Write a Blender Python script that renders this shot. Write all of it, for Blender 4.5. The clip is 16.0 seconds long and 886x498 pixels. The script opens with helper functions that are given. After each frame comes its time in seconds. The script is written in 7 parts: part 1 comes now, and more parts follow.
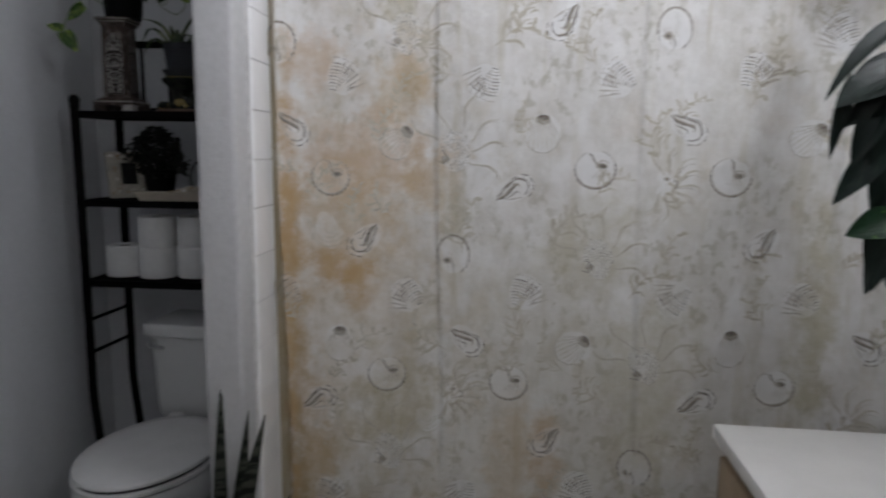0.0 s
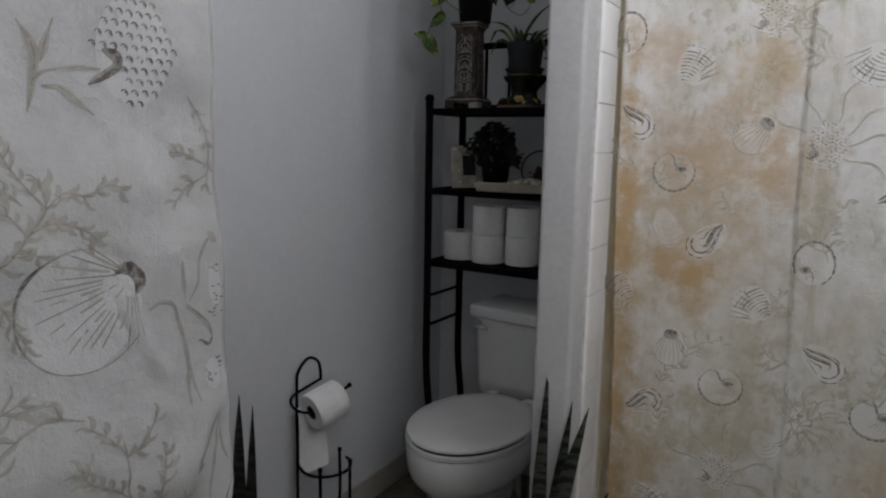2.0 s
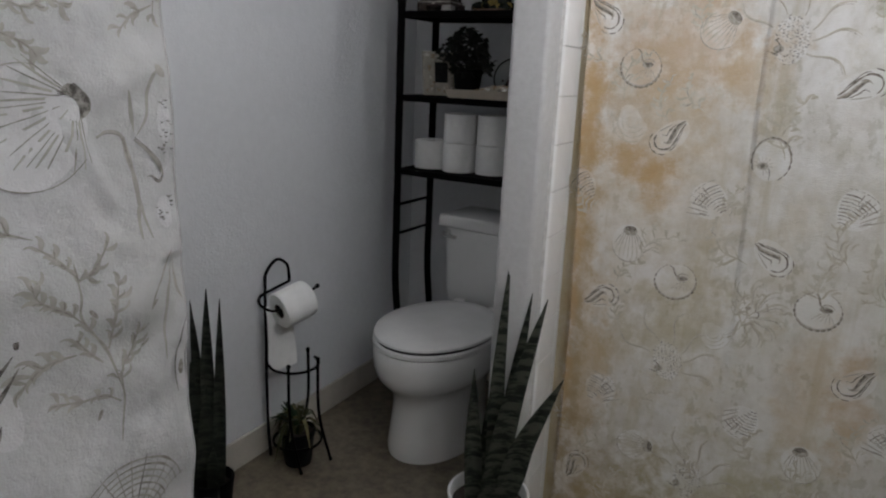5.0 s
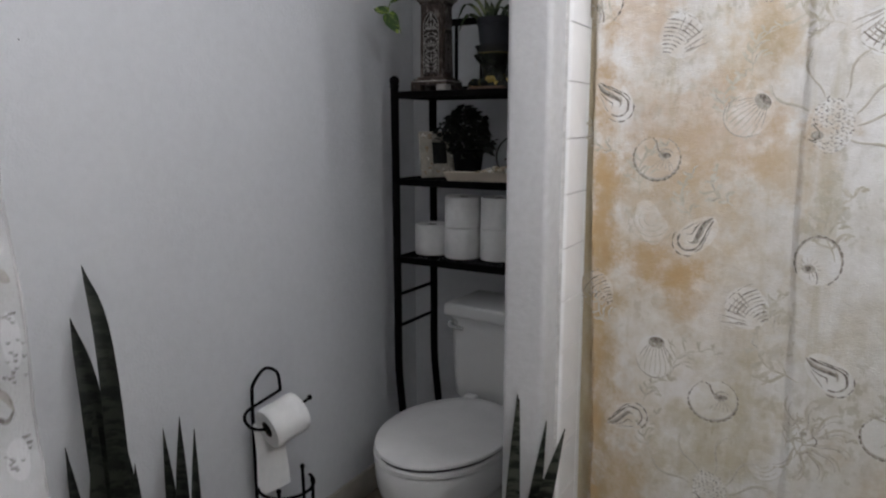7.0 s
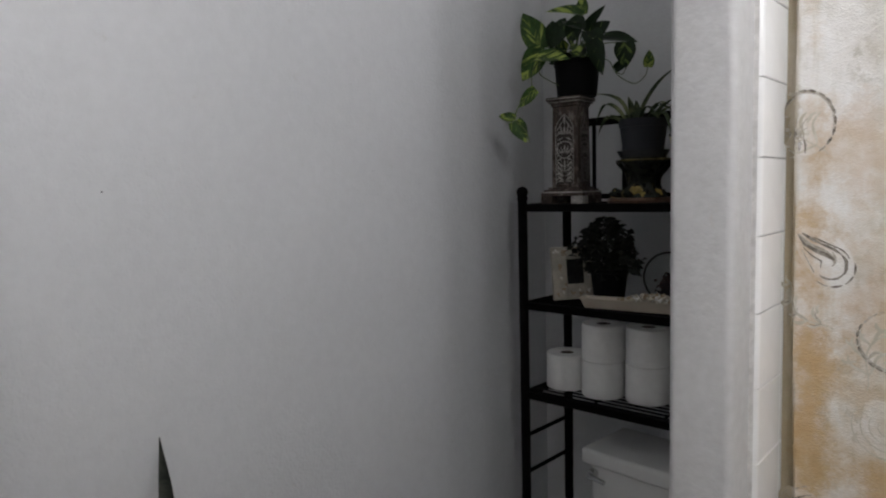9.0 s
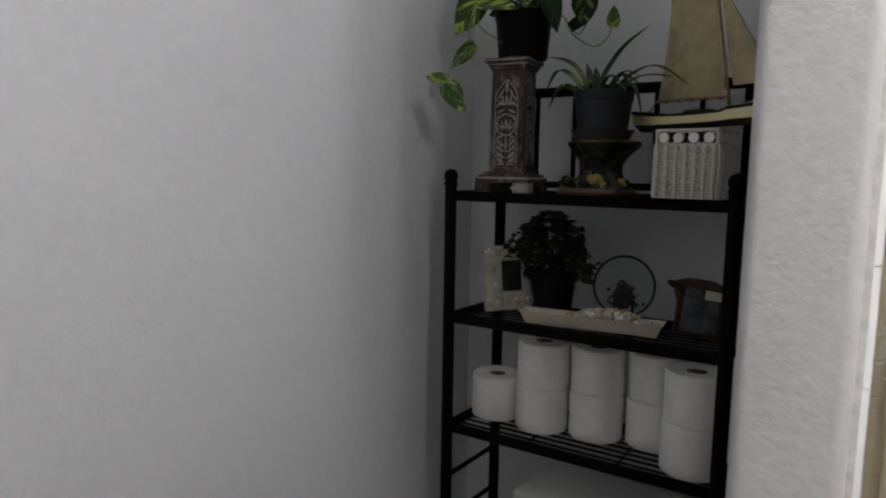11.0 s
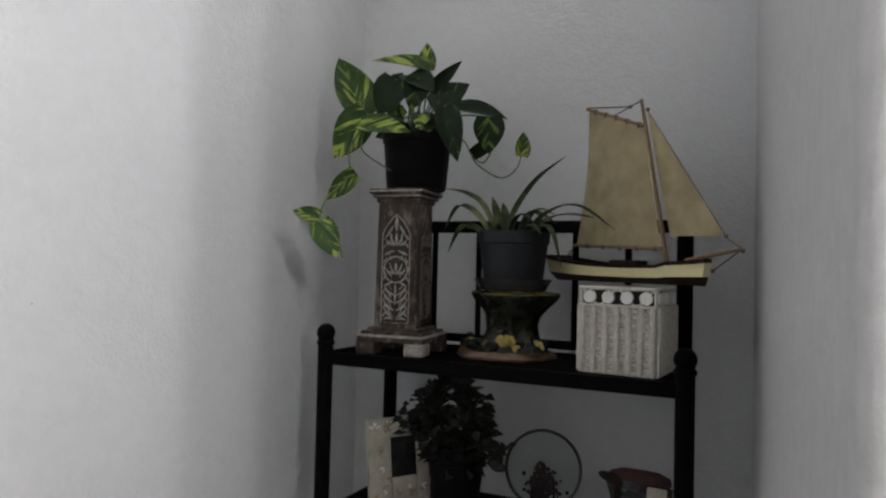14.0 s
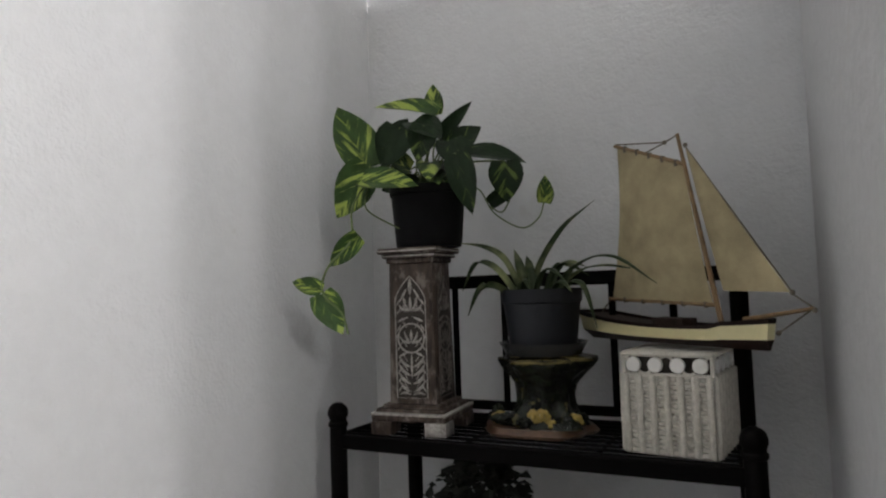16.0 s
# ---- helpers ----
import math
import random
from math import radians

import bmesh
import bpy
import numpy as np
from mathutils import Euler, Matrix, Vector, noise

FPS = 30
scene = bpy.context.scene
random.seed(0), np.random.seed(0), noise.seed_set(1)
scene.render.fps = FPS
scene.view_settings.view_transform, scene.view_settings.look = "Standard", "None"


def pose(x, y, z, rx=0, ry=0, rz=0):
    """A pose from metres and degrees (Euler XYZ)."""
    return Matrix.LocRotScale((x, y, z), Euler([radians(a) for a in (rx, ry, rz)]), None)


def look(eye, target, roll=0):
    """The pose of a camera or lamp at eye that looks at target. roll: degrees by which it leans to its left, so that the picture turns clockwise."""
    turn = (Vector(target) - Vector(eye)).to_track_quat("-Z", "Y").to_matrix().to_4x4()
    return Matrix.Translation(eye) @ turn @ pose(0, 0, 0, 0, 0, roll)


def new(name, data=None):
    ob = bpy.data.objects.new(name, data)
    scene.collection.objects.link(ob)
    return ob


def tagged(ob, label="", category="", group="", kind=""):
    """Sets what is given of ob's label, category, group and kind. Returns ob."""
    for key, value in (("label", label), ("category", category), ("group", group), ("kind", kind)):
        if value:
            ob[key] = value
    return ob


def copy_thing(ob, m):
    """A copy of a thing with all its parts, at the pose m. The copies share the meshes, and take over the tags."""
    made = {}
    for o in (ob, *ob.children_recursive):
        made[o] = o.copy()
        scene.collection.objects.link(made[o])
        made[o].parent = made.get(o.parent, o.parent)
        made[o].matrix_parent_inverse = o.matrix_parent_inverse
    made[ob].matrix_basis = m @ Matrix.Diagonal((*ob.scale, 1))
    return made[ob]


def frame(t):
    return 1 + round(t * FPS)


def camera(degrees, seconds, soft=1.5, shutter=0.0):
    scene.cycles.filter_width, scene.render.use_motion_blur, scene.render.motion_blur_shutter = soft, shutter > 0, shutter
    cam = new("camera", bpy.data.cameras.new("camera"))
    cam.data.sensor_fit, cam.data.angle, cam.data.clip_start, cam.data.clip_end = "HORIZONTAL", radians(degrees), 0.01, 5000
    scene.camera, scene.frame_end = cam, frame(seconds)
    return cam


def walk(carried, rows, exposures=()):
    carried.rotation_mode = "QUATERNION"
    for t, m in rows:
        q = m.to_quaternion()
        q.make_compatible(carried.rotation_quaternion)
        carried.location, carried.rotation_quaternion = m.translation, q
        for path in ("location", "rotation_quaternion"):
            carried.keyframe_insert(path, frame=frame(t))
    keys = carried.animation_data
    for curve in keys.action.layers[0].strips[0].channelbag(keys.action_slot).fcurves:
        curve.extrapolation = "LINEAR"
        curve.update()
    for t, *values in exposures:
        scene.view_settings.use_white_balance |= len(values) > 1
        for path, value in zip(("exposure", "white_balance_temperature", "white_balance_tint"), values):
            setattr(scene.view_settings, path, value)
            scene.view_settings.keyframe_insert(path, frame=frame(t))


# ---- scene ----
cam = camera(67.5, 16.0, soft=2.1, shutter=0.4)
PATH = [
    (0, (1.46, -2.313, 1.335), (1.29, -0.342, 1.039), 0.8),
    (0.5, (1.437, -2.305, 1.341), (0.945, -0.395, 1.008), 0.0),
    (1, (1.418, -2.298, 1.334), (0.71, -0.46, 0.99), -0.4),
    (1.5, (1.399, -2.303, 1.329), (0.531, -0.534, 0.989), 0.4),
    (2, (1.382, -2.321, 1.328), (0.376, -0.623, 1.007), 1.0),
    (2.5, (1.384, -2.331, 1.29), (0.39, -0.644, 0.879), 1.8),
    (3, (1.412, -2.344, 1.233), (0.467, -0.684, 0.639), 2.4),
    (5.5, (1.422, -2.319, 1.245), (0.503, -0.615, 0.741), 2.5),
    (6, (1.414, -2.279, 1.256), (0.446, -0.605, 0.745), 1.5),
    (6.5, (1.395, -2.189, 1.3), (0.432, -0.485, 0.886), 1.0),
    (7, (1.357, -2.124, 1.335), (0.371, -0.424, 0.967), -0.2),
    (7.5, (1.327, -2.072, 1.39), (0.335, -0.362, 1.085), -0.9),
    (8, (1.284, -1.97, 1.442), (0.212, -0.297, 1.21), 0.1),
    (8.5, (1.226, -1.92, 1.46), (-0.041, -0.383, 1.281), 0.2),
    (9, (1.198, -1.86, 1.488), (-0.124, -0.369, 1.309), -1.5),
    (11.5, (0.862, -1.5, 1.489), (-0.173, 0.196, 1.258), 1.2),
    (12, (0.838, -1.433, 1.491), (-0.206, 0.262, 1.293), 1.1),
    (12.5, (0.826, -1.387, 1.512), (-0.127, 0.362, 1.327), 0.4),
    (13, (0.802, -1.345, 1.546), (-0.113, 0.432, 1.473), 0.8),
    (13.5, (0.788, -1.301, 1.568), (-0.096, 0.493, 1.531), 1.8),
    (14, (0.789, -1.287, 1.596), (-0.035, 0.535, 1.648), 1.4),
    (14.5, (0.8, -1.276, 1.626), (-0.044, 0.535, 1.71), -1.4),
    (15, (0.791, -1.25, 1.644), (-0.091, 0.544, 1.689), -1.5),
    (15.5, (0.775, -1.219, 1.654), (-0.107, 0.575, 1.729), -1.9),
    (16, (0.757, -1.17, 1.663), (-0.145, 0.61, 1.785), -1.9),
]
walk(cam, [(t, look(eye, target, roll)) for t, eye, target, roll in PATH],
     [(0, -1.5, 6200, 10), (1, -1.5, 6150, 10), (2, -1.45, 6350, 9), (3, -1.52, 6400, 7), (5.5, -0.98, 6400, 9), (7, -0.9, 6350, 10), (8, -0.95, 6350, 10), (9, -1.15, 6550, 9), (11.5, -0.9, 6650, 9), (12.5, -0.72, 6650, 9), (13.5, -0.36, 6650, 8), (14.5, -0.27, 6700, 8), (16, -0.25, 6800, 8)])

# ------------------------------------------------------------------ light
world = bpy.data.worlds.new("world")
scene.world = world
world.use_nodes = True
world.node_tree.nodes["Background"].inputs[0].default_value = (0.7, 0.8, 1.0, 1)
world.node_tree.nodes["Background"].inputs[1].default_value = 0.02

BAR = (2.31, -2.13, 2.18)


def globe_lamp(name, place, watts, colour, radius):
    data = bpy.data.lights.new(name, "POINT")
    data.energy, data.color, data.shadow_soft_size = watts, colour, radius
    ob = new(name, data)
    ob.location = place
    return ob


for k in (-1, 0, 1):
    globe_lamp("vanity_lamp", (BAR[0], BAR[1] + 0.3 * k, BAR[2]), 78.0, (0.95, 0.95, 0.99), 0.05)

# fill light in an added, unseen window behind the shower curtain; lifts the alcove
WIN = (1.32, 2.12, 1.62, 2.26)
window_fill = bpy.data.lights.new("window_fill_light", "AREA")
window_fill.shape, window_fill.size, window_fill.size_y, window_fill.energy, window_fill.color = "RECTANGLE", WIN[1] - WIN[0] - 0.06, WIN[3] - WIN[2] - 0.06, 13.0, (0.97, 0.97, 0.93)
window_fill_ob = new("window_fill_light", window_fill)
window_fill_ob.matrix_world = look(((WIN[0] + WIN[1]) / 2, 0.012, (WIN[2] + WIN[3]) / 2), ((WIN[0] + WIN[1]) / 2, -2.0, (WIN[2] + WIN[3]) / 2))


# ------------------------------------------------------------------ materials
def node_mat(name, rough=0.6, metal=0.0, spec=0.5):
    m = bpy.data.materials.new(name)
    m.use_nodes = True
    nt = m.node_tree
    b = nt.nodes["Principled BSDF"]
    b.inputs["Roughness"].default_value = rough
    b.inputs["Metallic"].default_value = metal
    b.inputs["Specular IOR Level"].default_value = spec
    co = nt.nodes.new("ShaderNodeTexCoord")
    return m, nt, b, co.outputs["Object"]


def noise_node(nt, co, scale, detail=3.0, rough=0.55, stretch=None):
    if stretch:
        mp = nt.nodes.new("ShaderNodeMapping")
        mp.inputs["Scale"].default_value = stretch
        nt.links.new(co, mp.inputs["Vector"])
        co = mp.outputs["Vector"]
    n = nt.nodes.new("ShaderNodeTexNoise")
    n.inputs["Scale"].default_value = scale
    n.inputs["Detail"].default_value = detail
    n.inputs["Roughness"].default_value = rough
    nt.links.new(co, n.inputs["Vector"])
    return n.outputs["Fac"]


def ramp(nt, fac, lo, hi, c0, c1):
    r = nt.nodes.new("ShaderNodeValToRGB")
    r.color_ramp.elements[0].position, r.color_ramp.elements[1].position = lo, hi
    r.color_ramp.elements[0].color, r.color_ramp.elements[1].color = (*c0, 1), (*c1, 1)
    nt.links.new(fac, r.inputs["Fac"])
    return r.outputs["Color"]


def mixc(nt, fac, a, b, mode="MIX"):
    n = nt.nodes.new("ShaderNodeMix")
    n.data_type, n.blend_type = "RGBA", mode
    for sock, v in ((n.inputs[0], fac), (n.inputs[6], a), (n.inputs[7], b)):
        if isinstance(v, bpy.types.NodeSocket):
            nt.links.new(v, sock)
        elif isinstance(v, (int, float)):
            sock.default_value = v
        else:
            sock.default_value = (*v, 1)
    return n.outputs[2]


def maths(nt, op, a, b=0.0, clamp=False):
    n = nt.nodes.new("ShaderNodeMath")
    n.operation, n.use_clamp = op, clamp
    for sock, v in ((n.inputs[0], a), (n.inputs[1], b)):
        if isinstance(v, bpy.types.NodeSocket):
            nt.links.new(v, sock)
        else:
            sock.default_value = v
    return n.outputs[0]


def band(nt, value, lo, hi):
    """0 below lo, 1 above hi, smooth between."""
    n = nt.nodes.new("ShaderNodeMapRange")
    n.interpolation_type = "SMOOTHSTEP"
    n.inputs["From Min"].default_value, n.inputs["From Max"].default_value = lo, hi
    if lo > hi:
        n.inputs["From Min"].default_value, n.inputs["From Max"].default_value = hi, lo
        n.inputs["To Min"].default_value, n.inputs["To Max"].default_value = 1, 0
    nt.links.new(value, n.inputs["Value"])
    return n.outputs["Result"]


def axes(nt, co):
    n = nt.nodes.new("ShaderNodeSeparateXYZ")
    nt.links.new(co, n.inputs[0])
    return n.outputs


def bumped(nt, b, height, strength, dist=0.01):
    n = nt.nodes.new("ShaderNodeBump")
    n.inputs["Strength"].default_value, n.inputs["Distance"].default_value = strength, dist
    nt.links.new(height, n.inputs["Height"])
    nt.links.new(n.outputs["Normal"], b.inputs["Normal"])


def plain(name, colour, rough=0.6, metal=0.0, vary=0.18, scale=30.0, bump=0.15, fine=220.0, spec=0.5, other=None):
    """A surface of one colour with stains at one scale and grain at another."""
    m, nt, b, co = node_mat(name, rough, metal, spec)
    dark = tuple(c * (1 - vary) for c in colour)
    light = tuple(min(1, c * (1 + vary)) for c in (other or colour))
    c = ramp(nt, noise_node(nt, co, scale), 0.3, 0.7, dark, light)
    grain = noise_node(nt, co, fine, 2)
    c = mixc(nt, 0.25, c, ramp(nt, grain, 0.3, 0.7, dark, light))
    nt.links.new(c, b.inputs["Base Color"])
    if bump:
        bumped(nt, b, grain, bump, 0.002)
    return m


def wall_paint(name, colour):
    m, nt, b, co = node_mat(name, 0.62, 0, 0.35)
    c = ramp(nt, noise_node(nt, co, 1.6, 4), 0.3, 0.7, tuple(x * 0.95 for x in colour), colour)
    c = mixc(nt, 0.3, c, ramp(nt, noise_node(nt, co, 45, 3), 0.35, 0.65, tuple(x * 0.90 for x in colour), tuple(min(1, x * 1.03) for x in colour)))
    scuff = maths(nt, "MULTIPLY", band(nt, noise_node(nt, co, 14, 5, 0.7), 0.66, 0.74), 0.22)
    c = mixc(nt, scuff, c, (0.46, 0.44, 0.40))
    nt.links.new(c, b.inputs["Base Color"])
    peel = maths(nt, "ADD", noise_node(nt, co, 150, 2), maths(nt, "MULTIPLY", noise_node(nt, co, 60, 2), 0.8))
    bumped(nt, b, peel, 0.46, 0.0035)
    return m


def knockdown(name, colour):
    """Thick, rough roller plaster, as on the end of the partition."""
    m, nt, b, co = node_mat(name, 0.6, 0, 0.4)
    c = ramp(nt, noise_node(nt, co, 60, 4), 0.3, 0.7, tuple(x * 0.9 for x in colour), colour)
    rust = maths(nt, "MULTIPLY", band(nt, noise_node(nt, co, 22, 4, 0.7, (1, 1, 0.5)), 0.66, 0.78), 0.25)
    nt.links.new(mixc(nt, rust, c, (0.5, 0.42, 0.36)), b.inputs["Base Color"])
    rel = maths(nt, "ADD", noise_node(nt, co, 130, 3, 0.6), noise_node(nt, co, 60, 2, 0.5, (1, 1, 1.2)))
    bumped(nt, b, rel, 0.25, 0.0040)
    return m


def floor_vinyl():
    m, nt, b, co = node_mat("floor_vinyl", 0.42, 0, 0.45)
    c = ramp(nt, noise_node(nt, co, 7, 6, 0.65), 0.32, 0.68, (0.066, 0.053, 0.037), (0.175, 0.146, 0.105))
    c = mixc(nt, 0.45, c, ramp(nt, noise_node(nt, co, 28, 5, 0.7), 0.35, 0.65, (0.055, 0.044, 0.031), (0.205, 0.170, 0.120)))
    nt.links.new(c, b.inputs["Base Color"])
    bumped(nt, b, noise_node(nt, co, 40, 4), 0.15, 0.002)
    return m


def cloth(name, ox, oz, stained, pale_by=0.0):
    """Off-white cotton; the stained one has ochre washes, heaviest towards its low-x side."""
    m, nt, b, co = node_mat(name, 0.85, 0, 0.12)
    ax = axes(nt, co)
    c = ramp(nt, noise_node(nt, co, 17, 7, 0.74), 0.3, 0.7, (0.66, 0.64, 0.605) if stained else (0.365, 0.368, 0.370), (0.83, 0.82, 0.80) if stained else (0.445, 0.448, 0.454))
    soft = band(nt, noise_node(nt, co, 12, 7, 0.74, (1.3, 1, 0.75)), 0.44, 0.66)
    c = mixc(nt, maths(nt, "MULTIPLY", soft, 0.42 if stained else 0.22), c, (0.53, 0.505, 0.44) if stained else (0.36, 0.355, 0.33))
    if stained:
        leafy = maths(nt, "MULTIPLY", band(nt, noise_node(nt, co, 38, 5, 0.62, (1.2, 1, 0.8)), 0.52, 0.60), band(nt, noise_node(nt, co, 5.5, 3, 0.5), 0.42, 0.60))
        c = mixc(nt, maths(nt, "MULTIPLY", leafy, 0.58), c, (0.43, 0.41, 0.33))
        bleached = band(nt, noise_node(nt, co, 5.0, 4, 0.6, (1.3, 1, 0.6)), 0.50, 0.66)
        c = mixc(nt, maths(nt, "MULTIPLY", bleached, 0.70), c, (0.85, 0.845, 0.835))
        blot = band(nt, noise_node(nt, co, 6.0, 5, 0.62, (1, 1, 0.75)), 0.52, 0.74)
        c = mixc(nt, maths(nt, "MULTIPLY", blot, 0.38), c, (0.52, 0.435, 0.28))
        peach = band(nt, noise_node(nt, co, 6.5, 5, 0.62), 0.55, 0.74)
        c = mixc(nt, maths(nt, "MULTIPLY", peach, 0.20), c, (0.52, 0.42, 0.32))
        runs = band(nt, noise_node(nt, co, 4.6, 5, 0.66, (4.0, 1, 0.30)), 0.53, 0.70)
        c = mixc(nt, maths(nt, "MULTIPLY", runs, 0.42), c, (0.47, 0.425, 0.285))
        ragged = maths(nt, "MULTIPLY", maths(nt, "SUBTRACT", noise_node(nt, co, 13, 7, 0.72), 0.5), 3.2)
        blotchy = band(nt, noise_node(nt, co, 24, 5, 0.66), 0.30, 0.62)
        if pale_by:
            c = mixc(nt, pale_by, c, (0.83, 0.83, 0.825))
        tints = {"peach": (0.585, 0.445, 0.325), "ochre": (0.525, 0.400, 0.240), "rust": (0.495, 0.335, 0.165), "olive": (0.40, 0.36, 0.20), "brown": (0.33, 0.25, 0.135)}
        # old water stains, a fold's shade and a darker bottom: place, half-size, tint, strength
        for x, z, rx, rz, tint, much in ((1.04, 1.53, 0.055, 0.085, "peach", 0.62), (1.24, 1.47, 0.060, 0.12, "ochre", 0.72), (1.25, 1.46, 0.024, 0.055, "brown", 0.55), (1.235, 1.64, 0.040, 0.08, "olive", 0.45),
                                         (1.12, 1.05, 0.24, 0.55, "ochre", 0.34), (1.55, 0.70, 0.50, 0.50, "olive", 0.18), (1.14, 1.31, 0.17, 0.10, "peach", 0.72), (1.10, 1.18, 0.13, 0.15, "ochre", 0.60), (1.30, 1.26, 0.08, 0.075, "ochre", 0.55), (1.075, 1.065, 0.070, 0.040, "rust", 0.75), (1.14, 1.01, 0.045, 0.055, "rust", 0.62),
                                         # brown at 0.985, 0.55 paints the shade where the cloth curves back
                                         (0.975, 1.22, 0.032, 0.22, "rust", 0.70), (0.985, 0.80, 0.035, 0.30, "ochre", 0.75), (1.02, 0.52, 0.060, 0.30, "ochre", 0.72), (0.985, 0.55, 0.030, 0.40, "brown", 0.50), (0.968, 0.95, 0.020, 0.70, "rust", 0.62), (1.20, 0.72, 0.10, 0.16, "olive", 0.40), (1.50, 0.62, 0.07, 0.16, "ochre", 0.50),
                                         # the last three tint the bottom darker, in brown and olive
                                         (1.58, 0.60, 0.045, 0.14, "rust", 0.55), (2.165, 0.95, 0.040, 0.26, "olive", 0.60), (1.80, 0.80, 0.10, 0.20, "olive", 0.35), (1.66, 1.13, 0.09, 0.14, "olive", 0.30), (1.05, 0.25, 0.17, 0.20, "brown", 0.68), (1.45, 0.24, 0.34, 0.18, "olive", 0.68), (1.25, 0.14, 0.36, 0.13, "brown", 0.45)):
            dx = maths(nt, "MULTIPLY", maths(nt, "SUBTRACT", ax[0], x - ox), 1 / rx)
            dz = maths(nt, "MULTIPLY", maths(nt, "SUBTRACT", ax[2], z - oz), 1 / rz)
            d = maths(nt, "SQRT", maths(nt, "ADD", maths(nt, "MULTIPLY", dx, dx), maths(nt, "MULTIPLY", dz, dz)))
            f = maths(nt, "MULTIPLY", band(nt, maths(nt, "ADD", d, ragged), 1.35, 0.35), maths(nt, "MULTIPLY", maths(nt, "ADD", maths(nt, "MULTIPLY", blotchy, 0.55), 0.45), much * (0.72 if pale_by else 1.0)))
            c = mixc(nt, f, c, tints[tint])
        slant = maths(nt, "ADD", ax[0], maths(nt, "MULTIPLY", band(nt, ax[2], 0.7 - oz, 1.2 - oz), 0.010))
        hem = maths(nt, "MULTIPLY", band(nt, slant, 0.966 - ox, 0.956 - ox), band(nt, noise_node(nt, co, 7, 4, 0.6, (1, 1, 0.5)), 0.20, 0.45))
        c = mixc(nt, maths(nt, "MULTIPLY", hem, 0.80), c, (0.39, 0.32, 0.20))
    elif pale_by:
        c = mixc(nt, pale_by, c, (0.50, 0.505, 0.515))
    nt.links.new(c, b.inputs["Base Color"])
    crease = maths(nt, "ADD", noise_node(nt, co, 16, 5, 0.6), maths(nt, "MULTIPLY", noise_node(nt, co, 420, 2), 0.25 if stained else 0.10))
    bumped(nt, b, crease, 0.4 if stained else 0.55, 0.012)
    return m


def print_ink(name, dark, faded, scale=170):
    """Printed ink, worn thin in places."""
    m, nt, b, co = node_mat(name, 0.9, 0, 0.1)
    nt.links.new(ramp(nt, noise_node(nt, co, scale, 4, 0.7), 0.42, 0.66, dark, faded), b.inputs["Base Color"])
    return m


def leaf_variegated(name, green, light, amount, veined=False, rough=0.42):
    """A green leaf with pale marbling; a veined one has it in streaks that run from the midrib outwards."""
    m, nt, b, co = node_mat(name, rough, 0, 0.18 if rough > 0.4 else 0.32)
    g = ramp(nt, noise_node(nt, co, 3, 3), 0.3, 0.7, tuple(x * 0.6 for x in green), tuple(x * 1.3 for x in green))
    info = nt.nodes.new("ShaderNodeObjectInfo")
    if veined:
        ax = axes(nt, co)
        out = maths(nt, "ABSOLUTE", ax[0])
        vein = nt.nodes.new("ShaderNodeCombineXYZ")
        nt.links.new(maths(nt, "MULTIPLY", maths(nt, "SUBTRACT", ax[1], maths(nt, "MULTIPLY", out, 1.1)), 11.0), vein.inputs[0])
        nt.links.new(maths(nt, "MULTIPLY", ax[0], 3.2), vein.inputs[1])
        nt.links.new(maths(nt, "MULTIPLY", info.outputs["Random"], 30.0), vein.inputs[2])
        streak = noise_node(nt, vein.outputs[0], 1.0, 3, 0.6)
        patch = noise_node(nt, vein.outputs[0], 0.34, 2, 0.5)
        mark = maths(nt, "ADD", maths(nt, "MULTIPLY", streak, 0.42), maths(nt, "MULTIPLY", patch, 0.68))
        edge = band(nt, out, 0.22, 0.46)
        f = maths(nt, "SUBTRACT", band(nt, mark, 0.555 - amount, 0.64 - amount), maths(nt, "MULTIPLY", edge, 0.7), True)
    else:
        f = band(nt, maths(nt, "ADD", noise_node(nt, co, 6.5, 4, 0.65, (1.0, 0.5, 1.0)), maths(nt, "MULTIPLY", info.outputs["Random"], 0.12)), 0.58 - amount, 0.74 - amount)
    nt.links.new(mixc(nt, f, g, light), b.inputs["Base Color"])
    bumped(nt, b, noise_node(nt, co, 9, 2, 0.5, (1, 0.5, 1)), 0.12, 0.02)
    return m


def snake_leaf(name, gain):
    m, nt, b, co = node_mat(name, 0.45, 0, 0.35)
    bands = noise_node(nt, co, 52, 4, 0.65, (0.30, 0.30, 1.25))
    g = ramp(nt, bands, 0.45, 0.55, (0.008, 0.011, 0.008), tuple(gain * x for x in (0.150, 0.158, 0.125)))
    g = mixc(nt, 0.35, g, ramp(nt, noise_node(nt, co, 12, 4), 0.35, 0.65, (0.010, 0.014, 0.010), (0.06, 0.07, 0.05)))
    nt.links.new(g, b.inputs["Base Color"])
    bumped(nt, b, noise_node(nt, co, 40, 3, 0.5, (3, 3, 0.3)), 0.2, 0.003)
    return m


